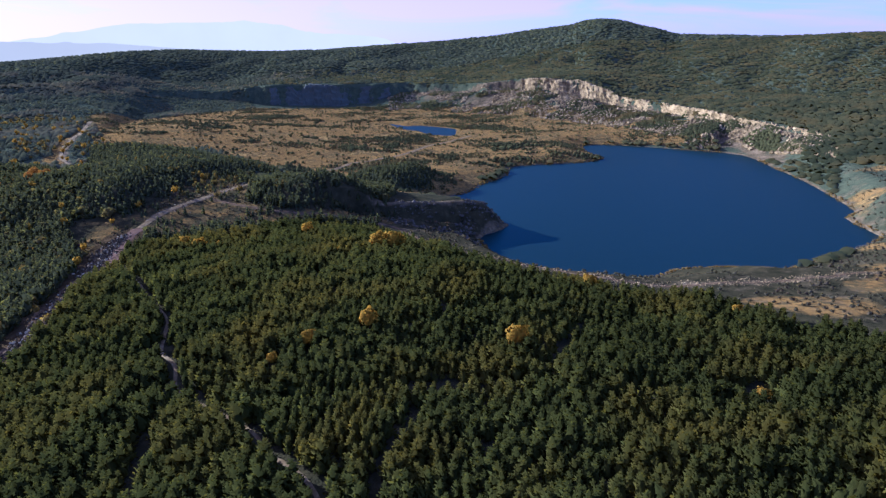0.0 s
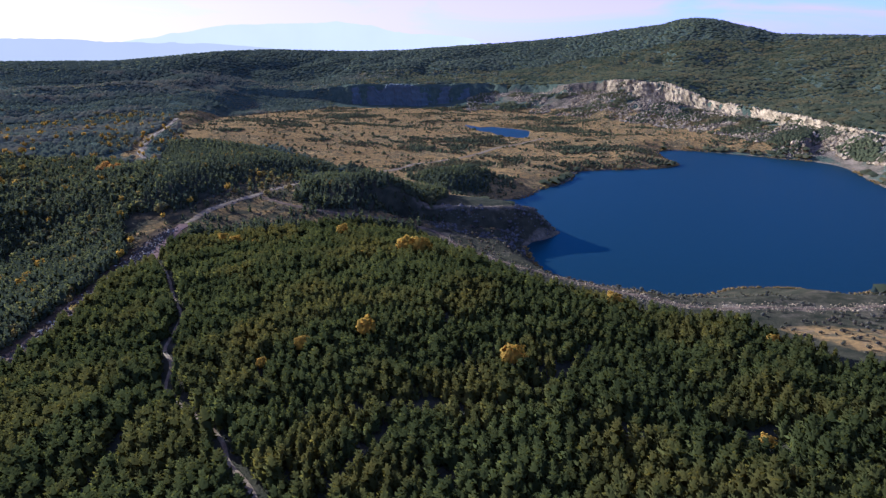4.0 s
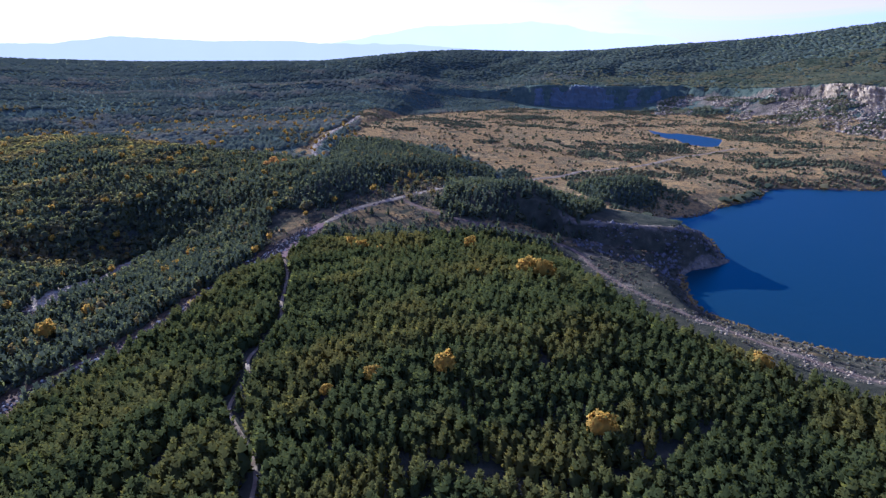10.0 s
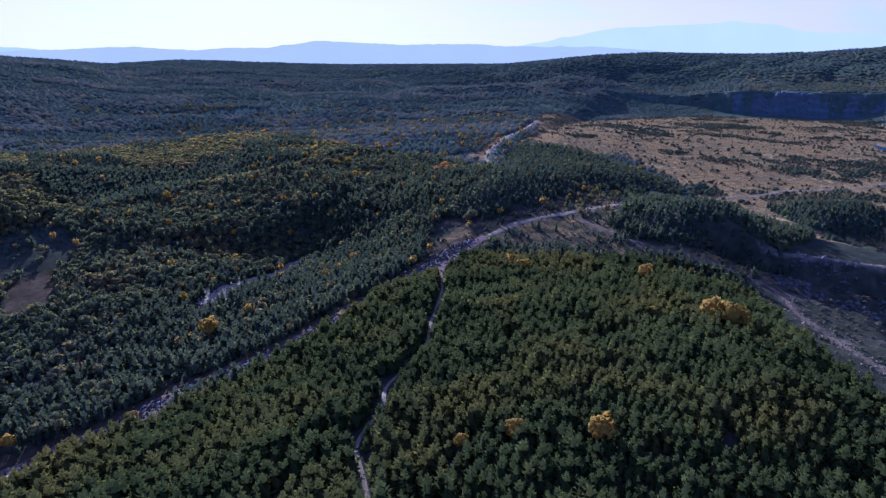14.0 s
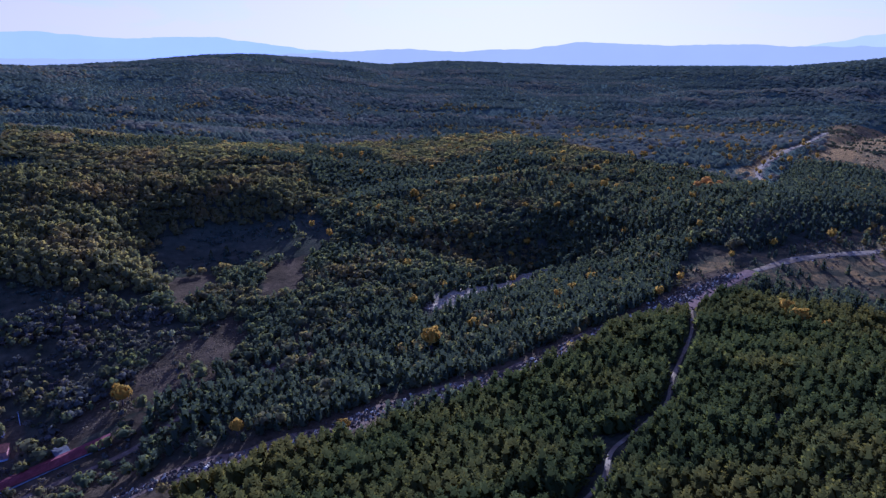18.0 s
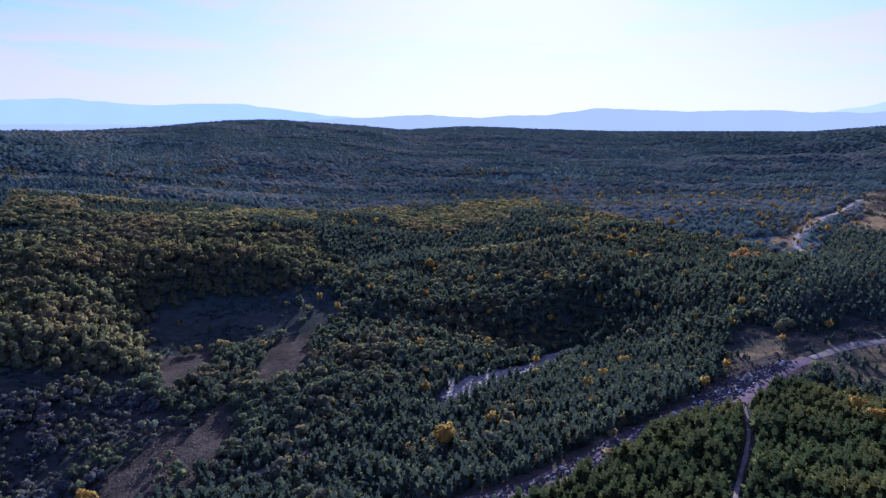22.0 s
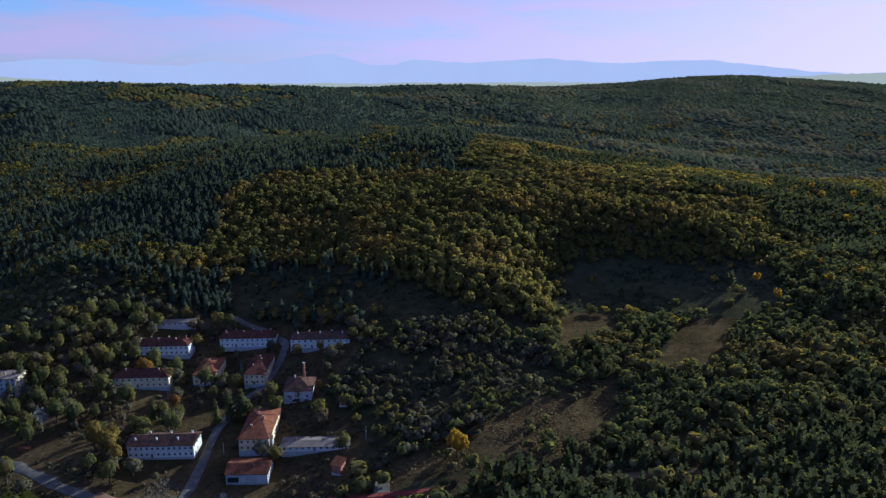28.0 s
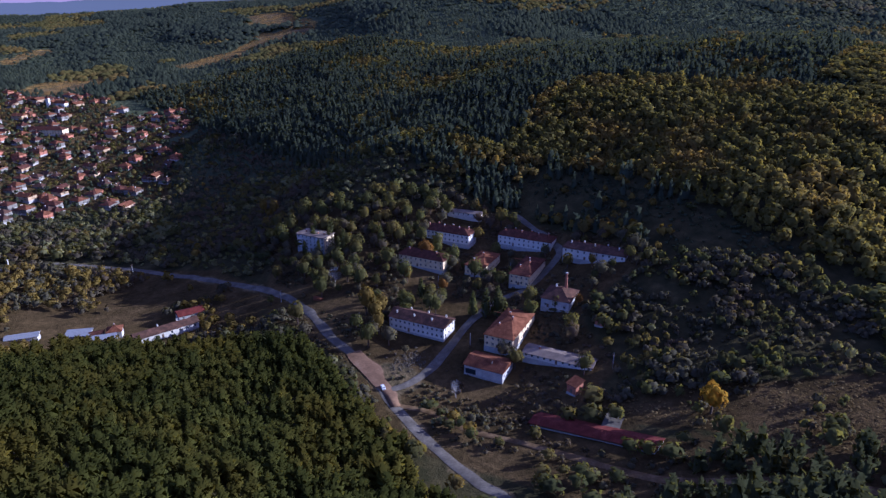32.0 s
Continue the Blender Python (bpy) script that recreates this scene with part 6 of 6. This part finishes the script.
def ribs(parent, L, W, z, rise, step, mat, over=0.55):
    """Raised seams down the front slope of a gable roof."""
    n = int((L + 2 * over) / step)
    for k in range(n):
        x = -over + (k + 0.5) * (L + 2 * over) / n

        def make():
            b = bmesh.new()
            vs = [b.verts.new(p) for p in ((-0.12, -over, z + 0.12), (0.12, -over, z + 0.12), (0.12, W / 2, z + rise + 0.12), (-0.12, W / 2, z + rise + 0.12),
                                           (-0.16, -over, z), (0.16, -over, z), (0.16, W / 2, z + rise), (-0.16, W / 2, z + rise))]
            for f in ((0, 1, 2, 3), (4, 5, 1, 0), (1, 5, 6, 2), (3, 7, 4, 0), (2, 6, 7, 3)):
                b.faces.new([vs[i] for i in f])
            return b, mat

        o = new("roof_rib", shared(("roof_rib", L, W, z, mat.name), make))
        o.parent = parent
        o.matrix_basis = pose(x, 0, 0)


garage = house("garage", "white garage with a wide orange tiled roof and open bay", "garage", (-332.7, 31.5), 104, 20, 14, 5.0, 2.0, "gable", GREYWALL, ORANGETILE, 0, 1, (), None, end_bays=3)
ribs(garage, 20, 14, 5.0, 2.0, 0.95, REDTILE)
# shade inside the bay put in as a dark sheet on the closed wall
box_part("open_bay", (0.8, -0.03, -0.6, 6.2, 0.06, 3.2), GLASS, garage, "dark sheet in place of the shaded vehicle bay")
red = house("cattle_shed", "very long low shed with a rusty red sheet roof", "shed", (-318.5, 79.5), 92, 55, 9, 1.5, 1.3, "gable", WOOD, REDSHEET, 0, 1, (), None, end_bays=0, low=-3, lie=True)
ribs(red, 55, 9, 1.5, 1.3, 1.5, REDSHEET)
house("transformer_hut", "narrow tall red brick hut with a lean-to roof", "hut", (-347.5, 80), 80, 5, 5.5, 4.8, 1.5, "lean", BRICK, ORANGETILE, 0, 1, (), 2.5, end_bays=0)
house("hut", "small brick hut among the bushes", "hut", (-398, 66), 90, 4.5, 4.5, 3.0, 1.2, "gable", BRICK, ORANGETILE, 0, 1, (), 2.2, end_bays=0)
house("farmhouse", "long whitewashed farmhouse with a brown tiled roof", "house", (-250, -139), 170, 36, 8, 3.8, 2.4, "gable", WHITEWALL, OLDTILE, 8, 1, ((14, 4.5), (25, 4.5)), 15)
house("farm_barn", "open farm barn with a bright red sheet roof", "barn", (-283, -152), 165, 15, 9, 3.8, 1.8, "gable", GREYWALL, REDSHEET, 3, 1)
house("farm_cottage", "small farm cottage with an orange tiled roof", "house", (-243.5, -161), 150, 8, 8, 4.6, 2.0, "hip", WHITEWALL, ORANGETILE, 2, 1, ((4, 5),))
house("farm_outbuilding", "low farm outbuilding with a dark red roof", "shed", (-236, -166), 150, 7, 6, 2.8, 1.2, "gable", GREYWALL, REDTILE, 2, 1)
house("farm_shed", "grey sheet-roofed lean-to farm shed", "shed", (-232, -158), 150, 14, 6, 2.4, 0.8, "lean", GREYWALL, METAL, 2, 1)
house("farm_shed", "low farm shed with a grey-blue sheet roof", "shed", (-226, -175), 140, 13, 7, 2.4, 0.8, "lean", GREYWALL, METAL, 2, 1)
house("farm_shed", "long polythene-covered farm shed", "shed", (-200, -186), 150, 16, 6, 2.2, 1.2, "gable", WHITEWALL, METAL, 0, 1, end_bays=0)

# ---- the town ----
TOWN_HOUSES = []
town_rng = random.Random(3)
for k, (wall_mat, roof_mat, L, W, eave, kind) in enumerate(((TOWNWALL, ORANGETILE, 13, 11, 4.8, "hip"), (BRICK, ORANGETILE, 12, 10, 4.8, "hip"), (TOWNCREAM, REDTILE, 14, 9.5, 3.4, "gable"), (TOWNWALL, REDTILE, 12, 11, 4.8, "hip"),
                                                            (TOWNWALL, OLDTILE, 13, 9, 3.4, "hip"), (TOWNCREAM, ORANGETILE, 15, 11, 4.8, "gable"), (TOWNWALL, OLDTILE, 10, 7.5, 3.0, "gable"))):
    words = ("white", "brick-walled", "cream", "white", "grey", "cream", "low white")[k] + " town house with " + ("an orange hip roof", "an orange hip roof", "a red gable roof", "a red hip roof", "a dark hip roof", "an orange gable roof", "a brown gable roof")[k]
    TOWN_HOUSES.append(house("town_house", words, "house", (-400, -700), 0, L, W, eave, 2.7, kind, wall_mat, roof_mat, 2, 2 if eave > 4 else 1, ((L * 0.4, W * 0.4),), None, end_bays=1, low=-3, group="town houses", panes=False))
tx, ty = scatter(-630, -255, -960, -425, 19.5, lambda x, y: inside(TOWN, x, y, 2) * (0.45 + 0.45 * smooth(-0.5, 0.1, ripple(x, y, 55, 91))), 0.45)
for x, y in zip(tx, ty):
    k = town_rng.choice((0, 0, 1, 1, 2, 3, 3, 4, 4, 5, 6, 6))
    copy_thing(TOWN_HOUSES[k], pose(float(x), float(y), float(on_ground(x + 4, y + 4)) - 0.2, 0, 0, 25 + town_rng.choice((0, 90, 180, 270)) + town_rng.uniform(-12, 12)))
for model in TOWN_HOUSES:
    drop(model)
house("church", "small white church with a square bell tower", "church", (-470, -820), 120, 16, 9, 6, 3.5, "gable", WHITEWALL, ORANGETILE, 4, 1)
house("bell_tower", "slender white bell tower beside the church", "tower", (-462, -826), 120, 4, 4, 13, 3.0, "hip", WHITEWALL, REDTILE, 1, 3, end_bays=1)
house("school", "long school building with a wide red hip roof", "school", (-400, -720), 130, 42, 14, 6.5, 3.5, "hip", CREAM, REDTILE, 12, 2)
tx, ty = scatter(-640, -240, -980, -420, 7.4, lambda x, y: inside(TOWN, x, y, 12) * 0.85, 0.45)
half = rng.random(tx.size) < 0.5
stand("town_gardens", tx[half], ty[half], 6.5, THIN_BROAD, HILLFIR, "dark green garden trees between the town houses", "garden trees", wide=0.95, least=0.5)
stand("town_gardens", tx[~half], ty[~half], 5.4, THIN_BROAD, OAK, "brownish garden trees between the town houses", "garden trees", wide=1.0, least=0.5)


# ---- car, posts and small things ----
def car(x, y, heading, label, colour):
    root = tagged(new("car"), label, "car")
    root.matrix_world = pose(x, y, float(on_ground(x, y)) + 0.35, 0, 0, heading)
    paint, n, l, p = material("car_paint", 0.25, 0.5)
    p.inputs["Base Color"].default_value = (*colour, 1)
    bm = bmesh.new()
    side = [(-2.05, 0.35), (-2.0, 0.85), (-1.2, 0.95), (-0.6, 1.42), (0.9, 1.45), (1.75, 1.0), (2.05, 0.9), (2.08, 0.35)]
    l_side = [bm.verts.new((a, -0.85 if b < 1.2 else -0.66, b)) for a, b in side]
    r_side = [bm.verts.new((a, 0.85 if b < 1.2 else 0.66, b)) for a, b in side]
    bm.faces.new(l_side)
    bm.faces.new(r_side[::-1])
    for i in range(len(side)):
        j = (i + 1) % len(side)
        bm.faces.new((l_side[j], l_side[i], r_side[i], r_side[j]))
    bmesh.ops.recalc_face_normals(bm, faces=bm.faces[:])
    bmesh.ops.bevel(bm, geom=bm.edges[:], offset=0.05, segments=2, affect="EDGES")
    part("body", bm, paint, root)
    for name, box in (("windscreen", (-1.16, -0.6, 1.0, -0.62, 0.6, 1.36)), ("rear_window", (0.95, -0.58, 1.06, 1.62, 0.58, 1.38))):
        bm = bmesh.new()
        x0, y0, z0, x1, y1, z1 = box
        up = z1 if name == "windscreen" else z0
        dn = z0 if name == "windscreen" else z1
        v = [bm.verts.new(q) for q in ((x0, y0, dn + 0.03), (x0, y1, dn + 0.03), (x1, y1, up + 0.03), (x1, y0, up + 0.03))]
        f = bm.faces.new(v)
        bmesh.ops.solidify(bm, geom=[f], thickness=0.04)
        part(name, bm, GLASS, root)
    for s in (-1, 1):
        box_part("side_window", (-0.7, s * 0.77 - 0.02, 1.0, 1.2, s * 0.77 + 0.02, 1.3), GLASS, root)
        for wx in (-1.3, 1.3):
            bm = bmesh.new()
            bmesh.ops.create_cone(bm, cap_ends=True, segments=16, radius1=0.31, radius2=0.31, depth=0.2, matrix=pose(wx, s * 0.78, 0.0, 90))
            tyre = part("tyre", bm, ASPHALT, root)
            bm = bmesh.new()
            bmesh.ops.create_cone(bm, cap_ends=True, segments=12, radius1=0.19, radius2=0.19, depth=0.22, matrix=pose(wx, s * 0.79, 0.0, 90))
            part("rim", bm, METAL, tyre)
        box_part("headlight", (-2.07, s * 0.6 - 0.15, 0.62, -1.98, s * 0.6 + 0.15, 0.78), FRAME, root)


car(-297, 11.5, 60, "small white hatchback parked at the road fork", (0.78, 0.79, 0.8))
car(-447, -49, 20, "pale grey car parked beside a white house", (0.45, 0.46, 0.48))
car(-430, -57, 100, "white car parked in the estate yard", (0.75, 0.75, 0.75))


def lamp_post(x, y, tall=8.0):
    root = tagged(new("utility_pole"), "grey concrete utility pole beside the road", "pole", "utility poles")
    root.matrix_world = pose(x, y, float(on_ground(x, y)), 0, 0, 30)
    bm = bmesh.new()
    bmesh.ops.create_cone(bm, cap_ends=True, segments=8, radius1=0.2, radius2=0.12, depth=tall + 0.6, matrix=Matrix.Translation((0, 0, tall / 2 - 0.3)))
    part("pole", bm, CONCRETE, root)
    arm = box_part("crossarm", (-0.9, -0.06, tall - 0.5, 0.9, 0.06, tall - 0.36), WOOD, root)
    for k in (-0.75, 0.0, 0.75):
        box_part("insulator", (k - 0.05, -0.05, tall - 0.36, k + 0.05, 0.05, tall - 0.15), FRAME, arm)


for at in ((-340, 43), (-352, 20), (-330, -40), (-372, 90), (-330, -112), (-306, -262), (-396, -40), (-436, -14)):
    lamp_post(*at)
box_part("container", (0, 0, 0, 6, 2.4, 2.4), ORANGETILE, None).matrix_world = pose(-340, -93, float(on_ground(-340, -93)) - 0.1, 0, 0, 100)
tagged(bpy.data.objects["container"], "faded orange steel container by the road", "container")
wall_ob = box_part("gatepost", (0, 0, -0.5, 1.2, 0.5, 4.5), CONCRETE, None, "square concrete post beside the valley road")
tagged(wall_ob, category="post")
wall_ob.matrix_world = pose(-252, -352, float(on_ground(-252, -352)), 0, 0, 40)

# ---- rocks ----
def chunk_shape(seed):
    """An angular stone about 1 m across."""
    r = np.random.default_rng(seed)
    v = np.array([(1, 0, 0), (-1, 0, 0), (0, 1, 0), (0, -1, 0), (0, 0, 1), (0, 0, -1), (.6, .6, .5), (-.6, .5, .4), (.5, -.6, .45), (-.5, -.6, .5)], float) * 0.5
    v *= r.uniform(0.65, 1.25, v.shape)
    f = [(4, 6, 7), (4, 7, 9), (4, 9, 8), (4, 8, 6), (6, 2, 7), (7, 1, 9), (9, 3, 8), (8, 0, 6), (6, 0, 2), (7, 2, 1), (9, 1, 3), (8, 3, 0), (5, 2, 0), (5, 1, 2), (5, 3, 1), (5, 0, 3)]
    return v, np.array(f)


CHUNKS = [chunk_shape(s) for s in (1, 2, 3, 4)]


def rubble_material():
    m, n, l, p = material("mixed_rubble", 1.0, 0.0)
    g = n.new("ShaderNodeNewGeometry")
    col = ramp(n, l, g.outputs["Random Per Island"], [(0.0, (0.03, 0.023, 0.014)), (0.5, (0.065, 0.048, 0.028)), (0.78, (0.15, 0.12, 0.058)), (0.9, (0.62, 0.51, 0.28))])
    l.new(mixed(n, l, 0.3, col, ramp(n, l, grain(n, l, 0.5, 4), [(0.3, (0.04, 0.03, 0.017)), (0.7, (0.15, 0.11, 0.06))])), p.inputs["Base Color"])
    return m


RUBBLE_MAT = rubble_material()


def along(line, width, per_metre):
    p = np.array(line)
    seg = np.r_[0, np.cumsum(np.linalg.norm(np.diff(p, axis=0), axis=1))]
    s = rng.uniform(0, seg[-1], int(seg[-1] * per_metre))
    x, y = np.interp(s, seg, p[:, 0]), np.interp(s, seg, p[:, 1])
    lump = 0.55 + 0.6 * ripple(s, s * 0, 18, 91)
    return x + rng.normal(size=s.size) * width / 2 * lump, y + rng.normal(size=s.size) * width / 4, s


ax, ay, _ = along(LINES["rubble"], 10, 8)
stand("rubble", ax, ay, rng.uniform(0.3, 1.0, ax.size) ** 2 * 2.4 + 0.3, CHUNKS, RUBBLE_MAT, "line of tipped grey and white rubble", "rubble", sink=-0.1, soft=False)
ax, ay, _ = along(LINES["rubble"][-14:], 16, 12)
stand("rubble", ax, ay, rng.uniform(0.3, 1.0, ax.size) ** 2 * 2.2 + 0.3, CHUNKS, RUBBLE_MAT, "broad heap of tipped rubble by the haul road", "rubble", sink=-0.1, soft=False)
ax, ay, _ = along(LINES["gully"], 17, 10)
stand("gully_stones", ax, ay, rng.uniform(0.3, 1.0, ax.size) ** 2 * 1.8 + 0.3, CHUNKS, ROCK, "pale stones in the gully bed", "stones", sink=-0.1, soft=False)
ax, ay, _ = along(LINES["ramp"][20:40], 26, 3)
stand("junction_stones", ax, ay, rng.uniform(0.3, 1.0, ax.size) ** 2 * 1.8 + 0.3, CHUNKS, RUBBLE_MAT, "scattered stones around the track junction", "stones", sink=-0.1, soft=False)
ax, ay, _ = along(LINES["shore"][18:], 22, 3)
stand("shore_stones", ax, ay, rng.uniform(0.3, 1.0, ax.size) ** 2 * 1.6 + 0.3, CHUNKS, ROCK, "pale stones along the shore track", "stones", sink=-0.1, soft=False)


ax, ay = scatter(-70, 95, 590, 740, 3.2, lambda x, y: inside(HEADLAND, x, y, 5) * smooth(-0.3, 0.3, ripple(x, y, 20, 99)) * 0.8)
stand("headland_rocks", ax, ay, rng.uniform(0.3, 1.0, ax.size) ** 2 * 4.5 + 0.6, CHUNKS, EARTHROCK, "broken grey rocks over the headland slope", "rocks", sink=0.4, soft=False)
ax, ay = scatter(-40, 440, 400, 760, 3.0, lambda x, y: smooth(9, 3, np.abs(reach(LAKE_LINE, x, y) - 2)) * smooth(-0.1, 0.4, ripple(x, y, 26, 100)) * 0.5)
stand("bank_rocks", ax, ay, rng.uniform(0.3, 1.0, ax.size) ** 2 * 2.6 + 0.4, CHUNKS, EARTHROCK, "dark rocks along the lake bank", "rocks", sink=0.3, soft=False)


def polar(az, r):
    a = np.radians(az)
    return HUB[0] - r * np.sin(a), HUB[1] + r * np.cos(a)


def cliff(name, az0, az1, mat, label, lean):
    """A broken quarry face on the step of the ground: uneven buttresses in several ledges."""
    az = np.arange(az0, az1, 0.1)
    foot = np.interp(az, BEARING, FOOT)
    x, y = polar(az, foot)
    foot = foot + smooth(1300, 1700, foot) * (28 * ripple(x, y, 130, 1) + 12 * ripple(x, y, 45, 2))
    x0, y0 = polar(az, foot - 8)
    x1, y1 = polar(az, foot + 24)
    low, high = height(x0, y0) - 2, height(x1, y1) + 1.0 - 0.35 * lean * np.clip(ripple(x, y, 70, 89) + 0.5 * ripple(x, y, 24, 90), 0, 1)
    if az0 > 0:
        high = high - 9 * np.clip(0.3 + ripple(x, y, 110, 101) + 0.5 * ripple(x, y, 37, 102), 0, 1.5)
    # the face runs into the hill at both ends
    ends = smooth(0, 1.0, az - az0) * smooth(0, 1.6, az1 - az) if az0 > 0 else np.ones(az.size)
    levels = 9
    rows_v = []
    for k in range(levels + 1):
        t = k / levels
        ledge = np.floor(t * 3 + 0.25 * ripple(az * 40, az * 0, 30, 92)) * lean / 3
        out = -7 + ledge + 8.0 * ripple(x, y, 34, 88) + 3.0 * ripple(az * 30, az * 0 + k * 1.6, 11, 93) + 2.4 * ripple(az * 30, az * 0 + k * 2.5, 4, 94) + t * lean * 0.4 + 40 * (1 - ends)
        px_, py_ = polar(az, foot + out)
        rows_v.append(np.stack([px_, py_, low + (high - low) * t + (1.1 * rng.normal(size=az.size) if 0 < k else 0)], 1))
    px_, py_ = polar(az, foot + (75 if az0 > 0 else 40))
    rows_v.append(np.stack([px_, py_, height(px_, py_) - 0.5], 1))
    v = np.stack(rows_v, 1)
    n, m = v.shape[:2]
    k = (np.arange(n - 1)[:, None] * m + np.arange(m - 1)[None, :]).ravel()
    tagged(mesh_object(name, v.reshape(-1, 3), np.stack([k, k + m, k + m + 1, k + 1], 1), mat), label, "cliff")


cliff("quarry_cliff", -34.0, -7.0, ROCK, "pale pink broken rock face of the old quarry", 14)
cliff("quarry_wall", 3.6, 16.4, DARKROCK, "long grey quarry wall in shade", 15)
az = rng.uniform(-35, 5, 15000)
rr = np.interp(az, BEARING, FOOT) - 6 - np.where(az < -25, 90, 250) * rng.random(az.size) ** 1.3
ax, ay = polar(az, rr)
ok = (reach(LAKE_LINE, ax, ay) > 10) & (ripple(ax, ay, 55, 95) > -0.25)
stand("quarry_boulders", ax[ok], ay[ok], rng.uniform(0.2, 1.0, ok.sum()) ** 2 * 9 + 1.0, CHUNKS, ROCK, "pale boulders and spoil below the quarry face", "boulders", sink=0.3, soft=False)
ok2 = (reach(LAKE_LINE, ax, ay) > 10) & (ripple(ax, ay, 40, 96) > 0.05)
stand("quarry_shrubs", ax[ok2] + 5, ay[ok2] + 4, 4.5, DOMES, MIXED, "dark shrubs between the quarry boulders", "shrubs", wide=1.4, least=0.4)

ax, ay = rng.normal(size=(2, 260))
ax, ay = -323 + 5.0 * ax, 3 + 4.0 * ay
ok = (clear_of(ax, ay, main=4, side=3.5) > 0)
stand("earth_heap", ax[ok], ay[ok], rng.uniform(0.3, 1.0, ok.sum()) ** 2 * 1.3 + 0.25, CHUNKS, EARTHROCK, "heaps of dug earth and broken branches by the forecourt", "earth heap", sink=0.1, soft=False)
slab = box_part("concrete_slab", (-5, -6, -1.2, 5, 6, 0.2), ASPHALT, None)
tagged(slab, "bare grey concrete slab behind the red-roofed shed", "slab")
slab.matrix_world = pose(-334, 112, float(on_ground(-334, 112)) + 0.1, 0, 0, 15)

# ---- distance ----
def backdrop(name, rows_, far, colour, label):
    """A far range: bearing and angle over the level, as a thin glowing ridge with its foot below the horizon; the haze
    is put into its colour.
    """
    az = np.arange(rows_[0][0], rows_[-1][0], 0.15)
    up = np.interp(az, [r[0] for r in rows_], [r[1] for r in rows_]) + 0.05 * ripple(az, az * 0, 1.1, 97) + 0.025 * ripple(az, az * 0, 0.35, 98)
    x, y = polar(az, np.full(az.size, float(far)))
    top, low = 180 + far * np.tan(np.radians(up)), np.full(az.size, -60.0)
    x2, y2 = polar(az, np.full(az.size, far - 120.0))
    v = np.stack([np.stack([x2, y2, low], 1), np.stack([x, y, top], 1)], 1)
    n = len(az)
    k = np.arange(n - 1) * 2
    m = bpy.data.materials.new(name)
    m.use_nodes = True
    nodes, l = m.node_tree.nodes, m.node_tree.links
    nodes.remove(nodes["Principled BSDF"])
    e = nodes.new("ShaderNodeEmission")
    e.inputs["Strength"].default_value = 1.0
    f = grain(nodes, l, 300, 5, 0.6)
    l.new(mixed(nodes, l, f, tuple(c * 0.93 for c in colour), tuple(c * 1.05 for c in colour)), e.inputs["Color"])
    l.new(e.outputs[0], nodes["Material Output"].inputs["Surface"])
    ob = mesh_object(name, v.reshape(-1, 3), np.stack([k, k + 2, k + 3, k + 1], 1), m)
    ob.visible_shadow = False
    tagged(ob, label, "mountains", kind="structure")


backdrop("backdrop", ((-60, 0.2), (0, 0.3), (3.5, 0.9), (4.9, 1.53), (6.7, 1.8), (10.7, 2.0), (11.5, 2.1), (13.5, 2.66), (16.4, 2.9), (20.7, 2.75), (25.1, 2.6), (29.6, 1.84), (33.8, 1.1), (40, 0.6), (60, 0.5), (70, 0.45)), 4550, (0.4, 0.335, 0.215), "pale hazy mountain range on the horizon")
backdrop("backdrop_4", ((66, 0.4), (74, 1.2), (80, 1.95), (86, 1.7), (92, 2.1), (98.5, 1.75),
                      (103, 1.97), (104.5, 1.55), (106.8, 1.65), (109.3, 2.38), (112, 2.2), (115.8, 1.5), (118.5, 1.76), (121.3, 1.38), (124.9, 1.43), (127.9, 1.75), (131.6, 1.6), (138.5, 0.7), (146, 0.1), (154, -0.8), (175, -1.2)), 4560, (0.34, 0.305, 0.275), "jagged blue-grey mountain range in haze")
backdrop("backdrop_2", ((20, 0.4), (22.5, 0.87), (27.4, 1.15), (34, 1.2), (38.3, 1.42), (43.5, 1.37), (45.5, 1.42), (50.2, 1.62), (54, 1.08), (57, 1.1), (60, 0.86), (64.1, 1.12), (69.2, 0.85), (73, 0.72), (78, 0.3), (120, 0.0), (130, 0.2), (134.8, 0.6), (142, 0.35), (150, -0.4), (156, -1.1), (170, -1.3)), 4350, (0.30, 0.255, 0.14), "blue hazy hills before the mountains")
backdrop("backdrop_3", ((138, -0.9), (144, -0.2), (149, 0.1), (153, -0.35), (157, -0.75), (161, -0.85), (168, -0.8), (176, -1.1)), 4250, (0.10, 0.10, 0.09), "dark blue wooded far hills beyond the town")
